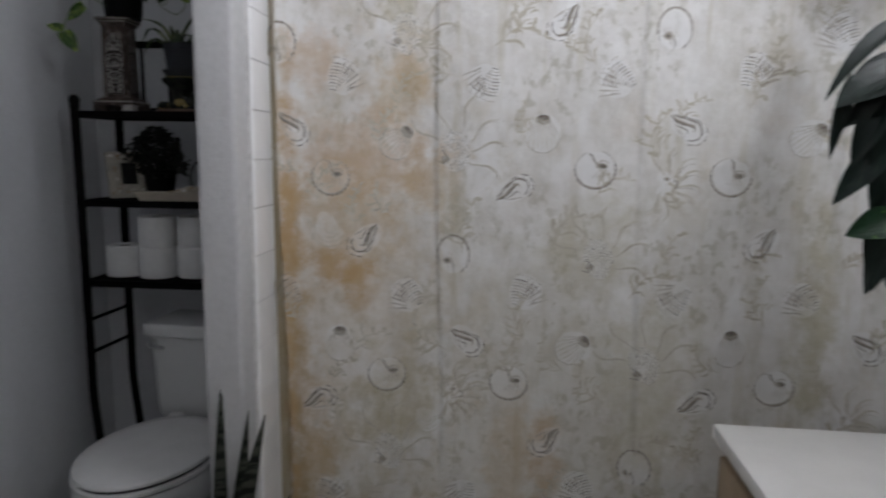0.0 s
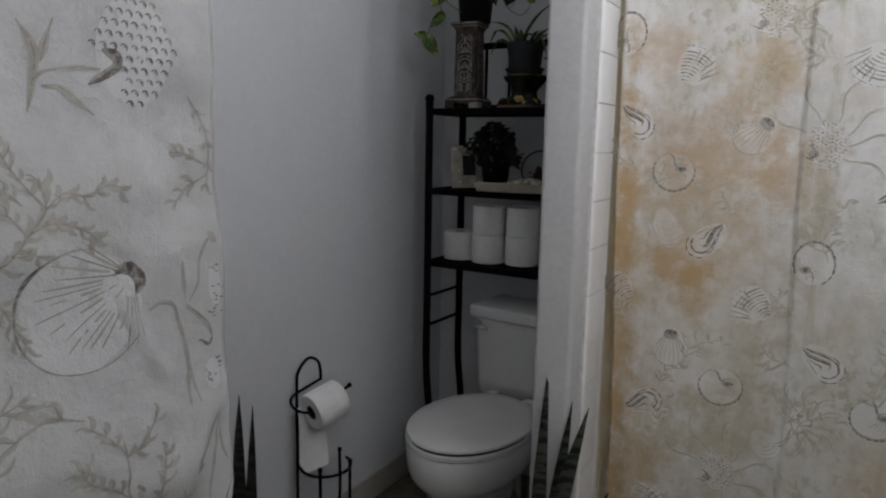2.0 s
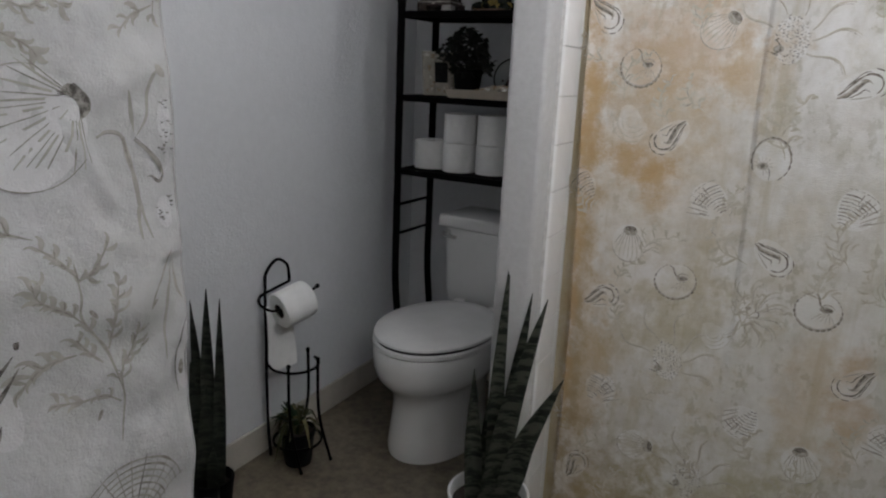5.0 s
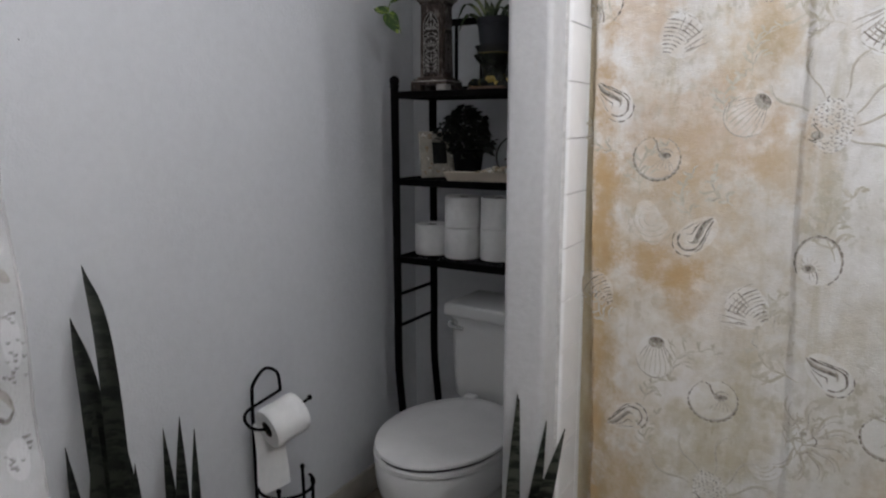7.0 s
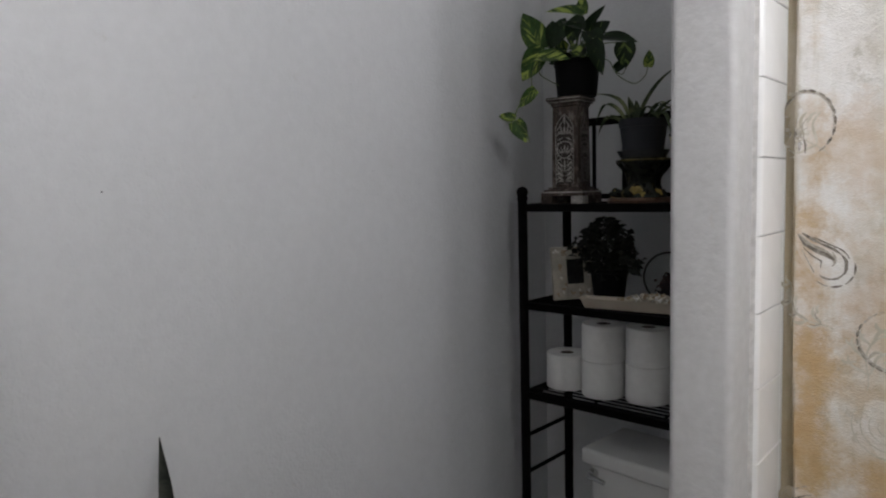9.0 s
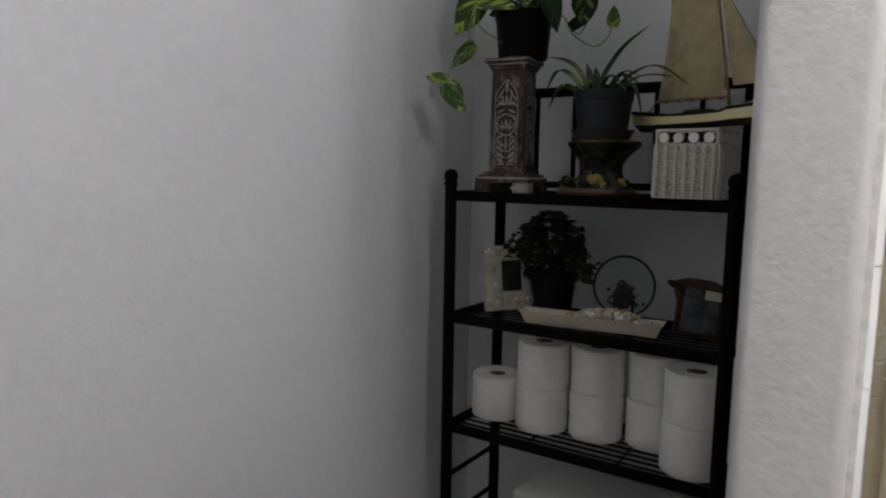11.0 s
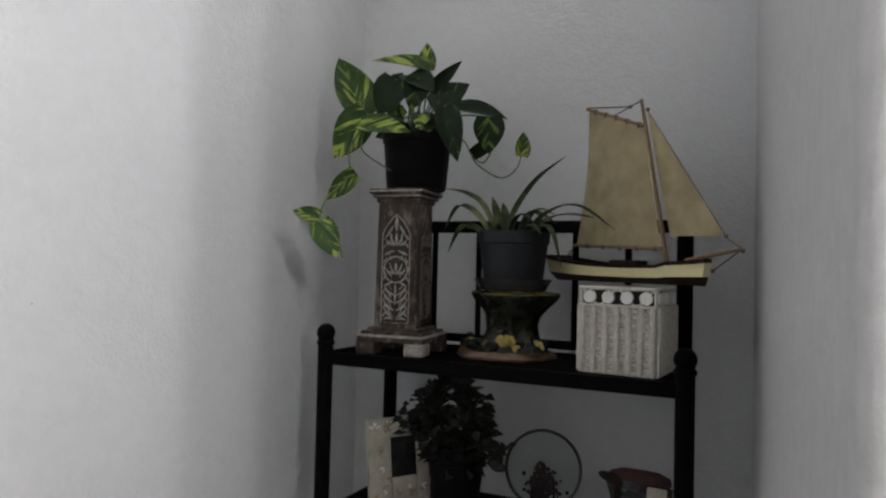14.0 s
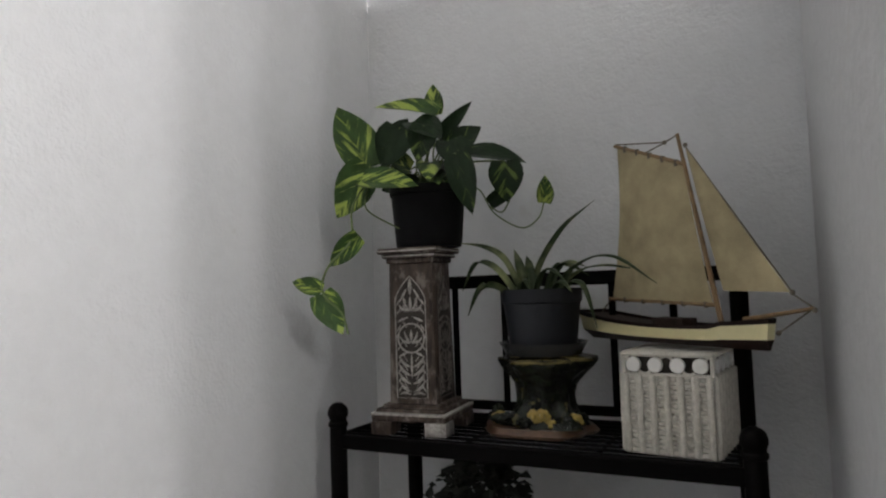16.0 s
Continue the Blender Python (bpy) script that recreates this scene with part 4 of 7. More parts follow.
# ------------------------------------------------------------------ things on the top shelf
def pedestal():
    cx, cy_, rot = 0.228, -0.214, 5
    t = thing("carved_pedestal", (cx, cy_, Z1), "dark limewashed wooden pedestal with a carved white panel", "pedestal")

    def block(w, z0, z1, bevel=0.002, w2=None):
        b = box(-w, w, -w, w, z0, z1)
        if w2:
            for v in b.verts:
                if v.co.z > (z0 + z1) / 2:
                    v.co.x *= w2 / w
                    v.co.y *= w2 / w
        if bevel:
            bmesh.ops.bevel(b, geom=b.edges[:], offset=bevel, segments=2, profile=0.5, affect="EDGES")
        return b

    m = pose(cx, cy_, Z1, 0, 0, rot)

    def put(name, bm, mat, label="", parent=None, smooth=True):
        bmesh.ops.transform(bm, matrix=m, verts=bm.verts)
        return part(name, bm, mat, parent or t, label, smooth)
    for sx in (-1, 1):
        for sy in (-1, 1):
            put("foot", box(sx * 0.0455 - 0.0180, sx * 0.0455 + 0.0180, sy * 0.0455 - 0.0180, sy * 0.0455 + 0.0180, 0.001, 0.022, 0.002), WHITEWASH if sx * sy < 0 and sy < 0 else LIMED)
    base = block(0.0630, 0.022, 0.034)
    join(base, block(0.0575, 0.034, 0.040, 0.0015))
    join(base, block(0.0490, 0.040, 0.046, 0.002))
    put("plinth", base, LIMED)
    put("plinth_edge", block(0.0637, 0.0305, 0.0345, 0.001), WHITEWASH, "white worn edge")
    put("shaft", block(0.0405, 0.046, 0.264, 0.002, 0.0375), LIMED)
    cap = block(0.041, 0.264, 0.272)
    join(cap, block(0.046, 0.272, 0.279))
    join(cap, block(0.0515, 0.279, 0.288))
    put("cap", cap, LIMED)
    for k in (0.2755, 0.2835):
        put("cap_edge", block(0.0468 if k < 0.28 else 0.0522, k - 0.0012, k + 0.0012, 0.0006), WHITEWASH, "white worn edge")
    # carved panels on the front and on one side
    for side in range(2):
        pm = Matrix.Rotation(radians(90 * side), 4, "Z")
        face = -0.0400
        back = bmesh.new()
        box(-0.0215, 0.0215, face - 0.0008, face + 0.004, 0.056, 0.205, 0, 1, back)
        arch = [(0.0215 * math.cos(a), face - 0.0008, 0.205 + 0.036 * (1 - abs(math.cos(a))) ** 0.62) for a in steps(0.001, math.pi - 0.001, 20)]
        vs = [back.verts.new(p) for p in arch]
        back.faces.new(vs)
        bmesh.ops.scale(back, vec=(1.16, 1.0, 1.0), verts=back.verts)
        bmesh.ops.transform(back, matrix=pm, verts=back.verts)
        # flat plate; only its dark colour gives the recess its shade
        panel = put("panel", back, DARKGAP, "flat panel darkened like a carved recess", None, False)
        ca = bmesh.new()
        edge = [(-0.0225, face - 0.0015, 0.055)] + [(-0.0225 * math.cos(a), face - 0.0015, 0.205 + 0.038 * (1 - abs(math.cos(a))) ** 0.62) for a in steps(0.0, math.pi, 20)] + [(0.0225, face - 0.0015, 0.055)]
        tube(edge, 0.0009, 6, ca, True)

        def leaflet(x0, z0, x1, z1, w, bend=0.0):
            """A raised carved leaf from one point to another."""
            p, q = Vector((x0, 0, z0)), Vector((x1, 0, z1))
            d = q - p
            side = Vector((-d.z, 0, d.x)).normalized()
            rows = []
            for i in range(9):
                k = i / 8
                m_ = p + d * k + side * bend * math.sin(math.pi * k)
                h_ = 0.80 * w * math.sin(math.pi * (0.06 + 0.90 * k)) ** 0.8
                rows.append([ca.verts.new((m_.x + side.x * h_ * g, face - (0.0010 if g else 0.0030), m_.z + side.z * h_ * g)) for g in (-1, 0, 1)])
            for r0, r1 in zip(rows, rows[1:]):
                for g in (0, 1):
                    ca.faces.new((r0[g], r0[g + 1], r1[g + 1], r1[g]))

        def lily(z, s_):
            """A flower of five petals with two curling leaves below."""
            leaflet(0, z, 0, z + 1.15 * s_, 0.16 * s_)
            for f in (-1, 1):
                leaflet(0.05 * s_ * f, z, 0.55 * s_ * f, z + 1.0 * s_, 0.13 * s_, -0.12 * s_ * f)
                leaflet(0.05 * s_ * f, z - 0.05 * s_, 0.95 * s_ * f, z + 0.55 * s_, 0.14 * s_, -0.20 * s_ * f)
                leaflet(0.05 * s_ * f, z - 0.1 * s_, 0.85 * s_ * f, z - 0.10 * s_, 0.11 * s_, 0.22 * s_ * f)
        lily(0.190, 0.0185)
        lily(0.140, 0.0175)
        tube([(0.0195 * math.cos(a), face - 0.0016, 0.147 + 0.0225 * math.sin(a)) for a in steps(0, 2 * math.pi, 28)[:-1]], 0.0015, 5, ca, True)
        for z, w in ((0.064, 0.0030), (0.076, 0.0034), (0.089, 0.0034), (0.102, 0.0030)):
            for f in (-1, 1):
                leaflet(0.0015 * f, z, 0.0185 * f, z + 0.017, w, -0.003 * f)
        for f in (-1, 1):
            leaflet(0.002 * f, 0.060, 0.019 * f, 0.060, 0.0026, 0.003 * f)
            leaflet(0.0195 * f, 0.118, 0.004 * f, 0.126, 0.0024)
            leaflet(0.0195 * f, 0.172, 0.003 * f, 0.180, 0.0026)
            leaflet(0.0160 * f, 0.203, 0.005 * f, 0.224, 0.0024)
        for z in (0.066, 0.080, 0.094, 0.108, 0.130, 0.160, 0.186, 0.200):
            for f in (-1, 1):
                leaflet(0.0205 * f, z - 0.002, 0.0150 * f, z + 0.008, 0.0016)
                leaflet(0.0060 * f, z + 0.003, 0.0115 * f, z + 0.012, 0.0013)
        leaflet(0, 0.214, 0, 0.240, 0.0036)
        leaflet(0, 0.086, 0, 0.124, 0.0022)
        bmesh.ops.scale(ca, vec=(1.16, 1.0, 1.0), verts=ca.verts)
        bmesh.ops.transform(ca, matrix=pm, verts=ca.verts)
        # the side carving gets its shade from a darker colour
        put("carving", ca, WHITEWASH if side == 0 else SHADEDWASH, "whitewashed flower carving" if side == 0 else "flower carving coloured darker as the shaded side", panel)["kind"] = "stuff"
    return t


pedestal()
ZP = Z1 + 0.2885
HEART = leaf_mesh("leaf", POTHOS, 0.5, 0.22, 0.10)
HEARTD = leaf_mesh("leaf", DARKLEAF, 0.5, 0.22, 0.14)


def pothos():
    c = (0.243, -0.205)
    t = thing("pothos_plant", (*c, ZP), "trailing variegated pothos in a black plastic pot", "potted plant")
    pot = [(0.0, ZP + 0.001), (0.0525, ZP + 0.001), (0.0545, ZP + 0.006), (0.0610, ZP + 0.084), (0.0632, ZP + 0.085), (0.0642, ZP + 0.098), (0.0595, ZP + 0.098), (0.0585, ZP + 0.088), (0.0, ZP + 0.086)]
    part("pot", lathe(pot, *c, 28), POTBLACK, t)
    part("soil", lathe([(0.0, ZP + 0.092), (0.0590, ZP + 0.091)], *c, 20), SOIL, t)
    crown = Vector((*c, ZP + 0.097))
    # base, tip, width, brightness of the leaf
    bright = [((0.155, -0.250, 1.815), (0.098, -0.250, 1.935), 0.075), ((0.186, -0.290, 1.806), (0.112, -0.290, 1.732), 0.070), ((0.178, -0.300, 1.785), (0.275, -0.300, 1.775), 0.048),
              ((0.270, -0.220, 1.893), (0.150, -0.220, 1.936), 0.048), ((0.244, -0.170, 1.908), (0.239, -0.170, 1.965), 0.036), ((0.211, -0.360, 1.694), (0.150, -0.360, 1.650), 0.038),
              ((0.172, -0.400, 1.618), (0.112, -0.400, 1.634), 0.030), ((0.170, -0.402, 1.612), (0.206, -0.402, 1.556), 0.050)]
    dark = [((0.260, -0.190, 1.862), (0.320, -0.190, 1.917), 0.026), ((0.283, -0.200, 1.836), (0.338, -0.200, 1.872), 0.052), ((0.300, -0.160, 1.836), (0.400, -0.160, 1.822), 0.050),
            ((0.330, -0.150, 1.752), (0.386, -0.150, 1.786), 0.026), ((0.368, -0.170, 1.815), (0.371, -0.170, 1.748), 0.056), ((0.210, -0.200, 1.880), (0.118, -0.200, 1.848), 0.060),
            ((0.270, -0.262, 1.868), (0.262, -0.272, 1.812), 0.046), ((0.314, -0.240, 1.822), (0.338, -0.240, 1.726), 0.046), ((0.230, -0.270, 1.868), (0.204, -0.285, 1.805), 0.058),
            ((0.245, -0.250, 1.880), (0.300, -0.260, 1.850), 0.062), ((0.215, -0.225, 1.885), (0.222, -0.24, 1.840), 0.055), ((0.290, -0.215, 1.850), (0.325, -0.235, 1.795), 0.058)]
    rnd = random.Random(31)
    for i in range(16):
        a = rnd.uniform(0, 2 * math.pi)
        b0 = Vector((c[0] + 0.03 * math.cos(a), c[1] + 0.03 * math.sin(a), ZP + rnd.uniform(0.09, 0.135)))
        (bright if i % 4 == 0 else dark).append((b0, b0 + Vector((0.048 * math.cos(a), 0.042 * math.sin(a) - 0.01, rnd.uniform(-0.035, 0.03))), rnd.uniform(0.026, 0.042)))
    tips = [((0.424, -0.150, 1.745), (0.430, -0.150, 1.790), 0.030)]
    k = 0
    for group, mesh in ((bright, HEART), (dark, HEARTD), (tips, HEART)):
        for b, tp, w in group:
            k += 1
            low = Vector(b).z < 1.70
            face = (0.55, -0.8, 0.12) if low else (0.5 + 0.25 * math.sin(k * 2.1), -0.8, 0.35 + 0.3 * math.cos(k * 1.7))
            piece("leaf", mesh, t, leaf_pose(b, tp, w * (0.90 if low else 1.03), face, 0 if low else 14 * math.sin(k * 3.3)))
            b = Vector(b)
            if b.z > 1.76 and b.x < 0.41:
                mid = (b + crown) / 2 + Vector((0, 0, 0.018))
                part("stem", tube(smooth_line([crown + Vector((0.02 * math.sin(k), 0.02 * math.cos(k), -0.008)), mid, b], 4), 0.0016, 5), STEM, t)
    part("vine", tube(smooth_line([crown + Vector((-0.03, -0.03, 0)), (0.190, -0.275, 1.80), (0.172, -0.32, 1.745), (0.195, -0.36, 1.69), (0.178, -0.395, 1.65), (0.172, -0.401, 1.615), (0.205, -0.402, 1.585), (0.214, -0.40, 1.556)], 6), 0.0017, 6), STEM, t)
    part("vine", tube(smooth_line([(0.19, -0.29, 1.80), (0.183, -0.30, 1.76), (0.195, -0.31, 1.735), (0.225, -0.27, 1.71)], 5), 0.0014, 5), STEM, t)
    part("vine", tube(smooth_line([crown + Vector((0.045, 0.02, 0)), (0.318, -0.165, 1.775), (0.340, -0.155, 1.735), (0.385, -0.15, 1.708), (0.415, -0.15, 1.722), (0.425, -0.15, 1.747)], 6), 0.0013, 6), STEM, t)
    part("vine", tube(smooth_line([(0.335, -0.16, 1.745), (0.355, -0.158, 1.735), (0.372, -0.165, 1.752)], 5), 0.0013, 6), STEM, t)


pothos()


def planter():
    c = (0.425, -0.175)
    t = thing("ceramic_planter", (*c, Z1), "dark green glazed ceramic stand with yellow flowers", "planter")

    def lump(a, z):
        return 1 + 0.12 * math.sin(3 * a + 25 * z) + 0.075 * math.sin(7 * a - 40 * z) + 0.055 * math.sin(11 * a + 90 * z)
    prof = [(0.0, 0.014), (0.064, 0.014), (0.060, 0.022), (0.049, 0.032), (0.042, 0.045), (0.041, 0.058), (0.045, 0.072), (0.053, 0.086), (0.064, 0.098), (0.072, 0.107), (0.072, 0.111), (0.063, 0.113), (0.054, 0.106), (0.0, 0.100)]
    part("body", lathe([(r, Z1 + z) for r, z in prof], *c, 48, 1, 0.95, None, lump), MAJOLICA, t)
    part("base", lathe([(0.0, Z1 + 0.001), (0.084, Z1 + 0.001), (0.088, Z1 + 0.006), (0.080, Z1 + 0.014), (0.0, Z1 + 0.017)], c[0] - 0.016, c[1], 40, 1, 0.80, None, lambda a, z: 1 + 0.06 * math.sin(5 * a) + 0.03 * math.sin(11 * a)), BROWNG, t, "brown glazed base")
    rnd = random.Random(8)
    for i in range(17):
        a = radians(-172 + 10.2 * i)
        r = 0.064 + 0.010 * rnd.random()
        z = Z1 + rnd.uniform(0.016, 0.030) + (0.014 if i in (9, 10) else 0)
        px, py = c[0] - 0.014 + r * math.cos(a), c[1] + r * 0.82 * math.sin(a)
        yellow = i in (2, 3, 9, 10, 11, 14)
        fl = bmesh.new()
        for k in range(6):
            b = a + radians(60 * k)
            ball((px + 0.0070 * math.cos(b), py - 0.002 * math.sin(b), z + 0.0060 * math.sin(b)), 0.0060 * rnd.uniform(0.6, 1.15), 7, fl, (1.15, 0.6, 0.9))
        ball((px, py - 0.004, z), 0.0042, 7, fl)
        part("flower" if yellow else "leaf", fl, YELLOWG if yellow else MAJOLICA, t, "yellow glazed flower" if yellow else "green glazed leaf")
    part("rim", lathe([(0.050, Z1 + 0.1085), (0.0715, Z1 + 0.1085), (0.0735, Z1 + 0.1125), (0.060, Z1 + 0.1150), (0.050, Z1 + 0.1120), (0.050, Z1 + 0.1085)], *c, 48, 1, 0.95, None, lump), RIMG, t, "green and ochre glazed rim")


planter()


def spider_plant():
    c, z0 = (0.420, -0.168), Z1 + 0.116
    t = thing("spider_plant", (*c, z0), "spider plant in a slate-grey plastic pot", "potted plant")
    part("saucer", lathe([(0.0, z0 + 0.001), (0.058, z0 + 0.001), (0.069, z0 + 0.020), (0.067, z0 + 0.020), (0.056, z0 + 0.004), (0.0, z0 + 0.004)], *c, 32), SAUCER, t, "smoky clear plastic saucer")
    part("pot", lathe([(0.0, z0 + 0.005), (0.050, z0 + 0.005), (0.052, z0 + 0.012), (0.060, z0 + 0.080), (0.0625, z0 + 0.081), (0.064, z0 + 0.101), (0.060, z0 + 0.101), (0.058, z0 + 0.090), (0.0, z0 + 0.088)], *c, 30), POTGREY, t)
    part("soil", lathe([(0.0, z0 + 0.094), (0.0585, z0 + 0.092)], *c, 20), SOIL, t)
    top = z0 + 0.092
    # root on the soil, then the way of the leaf
    arcs = [((0.400, -0.160), (0.415, -0.155, 1.650), (0.452, -0.145, 1.706), (0.502, -0.135, 1.744)), ((0.440, -0.170), (0.475, -0.165, 1.645), (0.535, -0.175, 1.656), (0.600, -0.190, 1.612)),
            ((0.435, -0.160), (0.470, -0.150, 1.634), (0.515, -0.145, 1.644), (0.565, -0.140, 1.634)), ((0.450, -0.180), (0.480, -0.190, 1.622), (0.500, -0.200, 1.606), (0.515, -0.205, 1.550)),
            ((0.390, -0.170), (0.365, -0.175, 1.655), (0.335, -0.185, 1.677), (0.288, -0.195, 1.687)), ((0.385, -0.180), (0.355, -0.195, 1.644), (0.325, -0.205, 1.650), (0.303, -0.210, 1.609)),
            ((0.395, -0.170), (0.391, -0.170, 1.625), (0.385, -0.171, 1.650), (0.379, -0.172, 1.672)), ((0.405, -0.165), (0.402, -0.165, 1.620), (0.399, -0.162, 1.645), (0.395, -0.160, 1.662)),
            ((0.410, -0.170), (0.425, -0.180, 1.634), (0.445, -0.190, 1.640), (0.470, -0.195, 1.618)), ((0.385, -0.195), (0.360, -0.220, 1.618), (0.342, -0.233, 1.610), (0.325, -0.240, 1.572)),
            ((0.420, -0.150), (0.430, -0.130, 1.638), (0.450, -0.110, 1.648), (0.480, -0.100, 1.628)), ((0.440, -0.185), (0.455, -0.200, 1.618), (0.468, -0.206, 1.620), (0.482, -0.210, 1.603)),
            ((0.400, -0.190), (0.405, -0.205, 1.622), (0.412, -0.215, 1.624), (0.422, -0.222, 1.606)), ((0.430, -0.165), (0.445, -0.160, 1.640), (0.465, -0.160, 1.652), (0.492, -0.158, 1.640))]
    for i, (a, *way) in enumerate(arcs):
        part("leaf", blade([(*a, top), *way], 0.020 if i in (6, 7) else 0.0125, 0.5, (0.75, 0.55, 0.2), None, 0.08, 6), SPIDER, t)


spider_plant()


def basket():
    x0, x1, y0, y1 = 0.568, 0.682, -0.264, -0.146
    h = 0.130
    t = thing("wicker_basket", ((x0 + x1) / 2, (y0 + y1) / 2, Z1), "square white wicker basket with round capiz shells on its rim", "basket")
    body = box(x0 + 0.004, x1 - 0.004, y0 + 0.004, y1 - 0.004, Z1 + 0.001, Z1 + 0.100, 0.003)
    part("liner", body, WICKER, t, "white woven lining", True)
    # dark box in place of the shade seen between the rim shells
    part("inner_shade", box(x0 + 0.006, x1 - 0.006, y0 + 0.006, y1 - 0.006, Z1 + 0.098, Z1 + 0.127), DARKGAP, t)
    sides = [((x0, y0), (x1, y0)), ((x1, y0), (x1, y1)), ((x1, y1), (x0, y1)), ((x0, y1), (x0, y0))]
    we = bmesh.new()
    for (ax, ay), (bx, by) in sides:
        for r in range(17):
            z = Z1 + 0.004 + r * 0.0058
            n = 24
            pts = []
            nx, ny = (by - ay), -(bx - ax)
            ln = math.hypot(nx, ny)
            for i in range(n + 1):
                k = i / n
                o = 0.0013 * math.cos(math.pi * (i + r))
                pts.append((ax + (bx - ax) * k + nx / ln * o, ay + (by - ay) * k + ny / ln * o, z))
            tube(pts, 0.0033, 5, we)
    part("weave", we, WICKER, t, "white woven strands", kind="stuff")
    for (ax, ay), (bx, by) in sides:
        nx, ny = (by - ay), -(bx - ax)
        ln = math.hypot(nx, ny)
        nx, ny = nx / ln, ny / ln
        for i in range(7):
            k = 0.03 + 0.94 * i / 6
            px, py = ax + (bx - ax) * k + nx * 0.003, ay + (by - ay) * k + ny * 0.003
            part("stake", tube([(px, py, Z1 + 0.002), (px, py, Z1 + 0.102)], 0.0046, 8), WICKER, t)
        for z, r in ((Z1 + 0.101, 0.0035), (Z1 + 0.128, 0.0035), (Z1 + 0.003, 0.0035)):
            part("rail", tube([(ax + nx * 0.001, ay + ny * 0.001, z), (bx + nx * 0.001, by + ny * 0.001, z)], r, 6), WICKER, t)
        for i in range(4):
            k = (i + 0.5) / 4
            px, py = ax + (bx - ax) * k + nx * 0.002, ay + (by - ay) * k + ny * 0.002
            d = bmesh.new()
            bmesh.ops.create_cone(d, cap_ends=True, segments=18, radius1=0.0100, radius2=0.0092, depth=0.005, matrix=Matrix.Translation((px, py, Z1 + 0.1145)) @ Vector((nx, ny, 0)).to_track_quat("Z", "Y").to_matrix().to_4x4())
            part("shell_disc", d, SHELLW, t, "white round shell")
        # a cord that swings under one pair of shells and over the gap between the pairs
        wave = [(k, 0.1145 + 0.0115 * math.cos(4 * math.pi * k)) for k in steps(0.0, 1.0, 24)]
        part("cord", tube([(ax + (bx - ax) * k + nx * 0.001, ay + (by - ay) * k + ny * 0.001, Z1 + z) for k, z in wave], 0.0019, 6), WICKER, t)
        part("corner_post", tube([(ax, ay, Z1 + 0.101), (ax, ay, Z1 + 0.128)], 0.0030, 6), WICKER, t)
    part("lid", box(x0 + 0.002, x1 - 0.002, y0 + 0.002, y1 - 0.002, Z1 + 0.127, Z1 + h, 0.001), WICKER, t)
    t.rotation_euler.z = radians(-7)


basket()


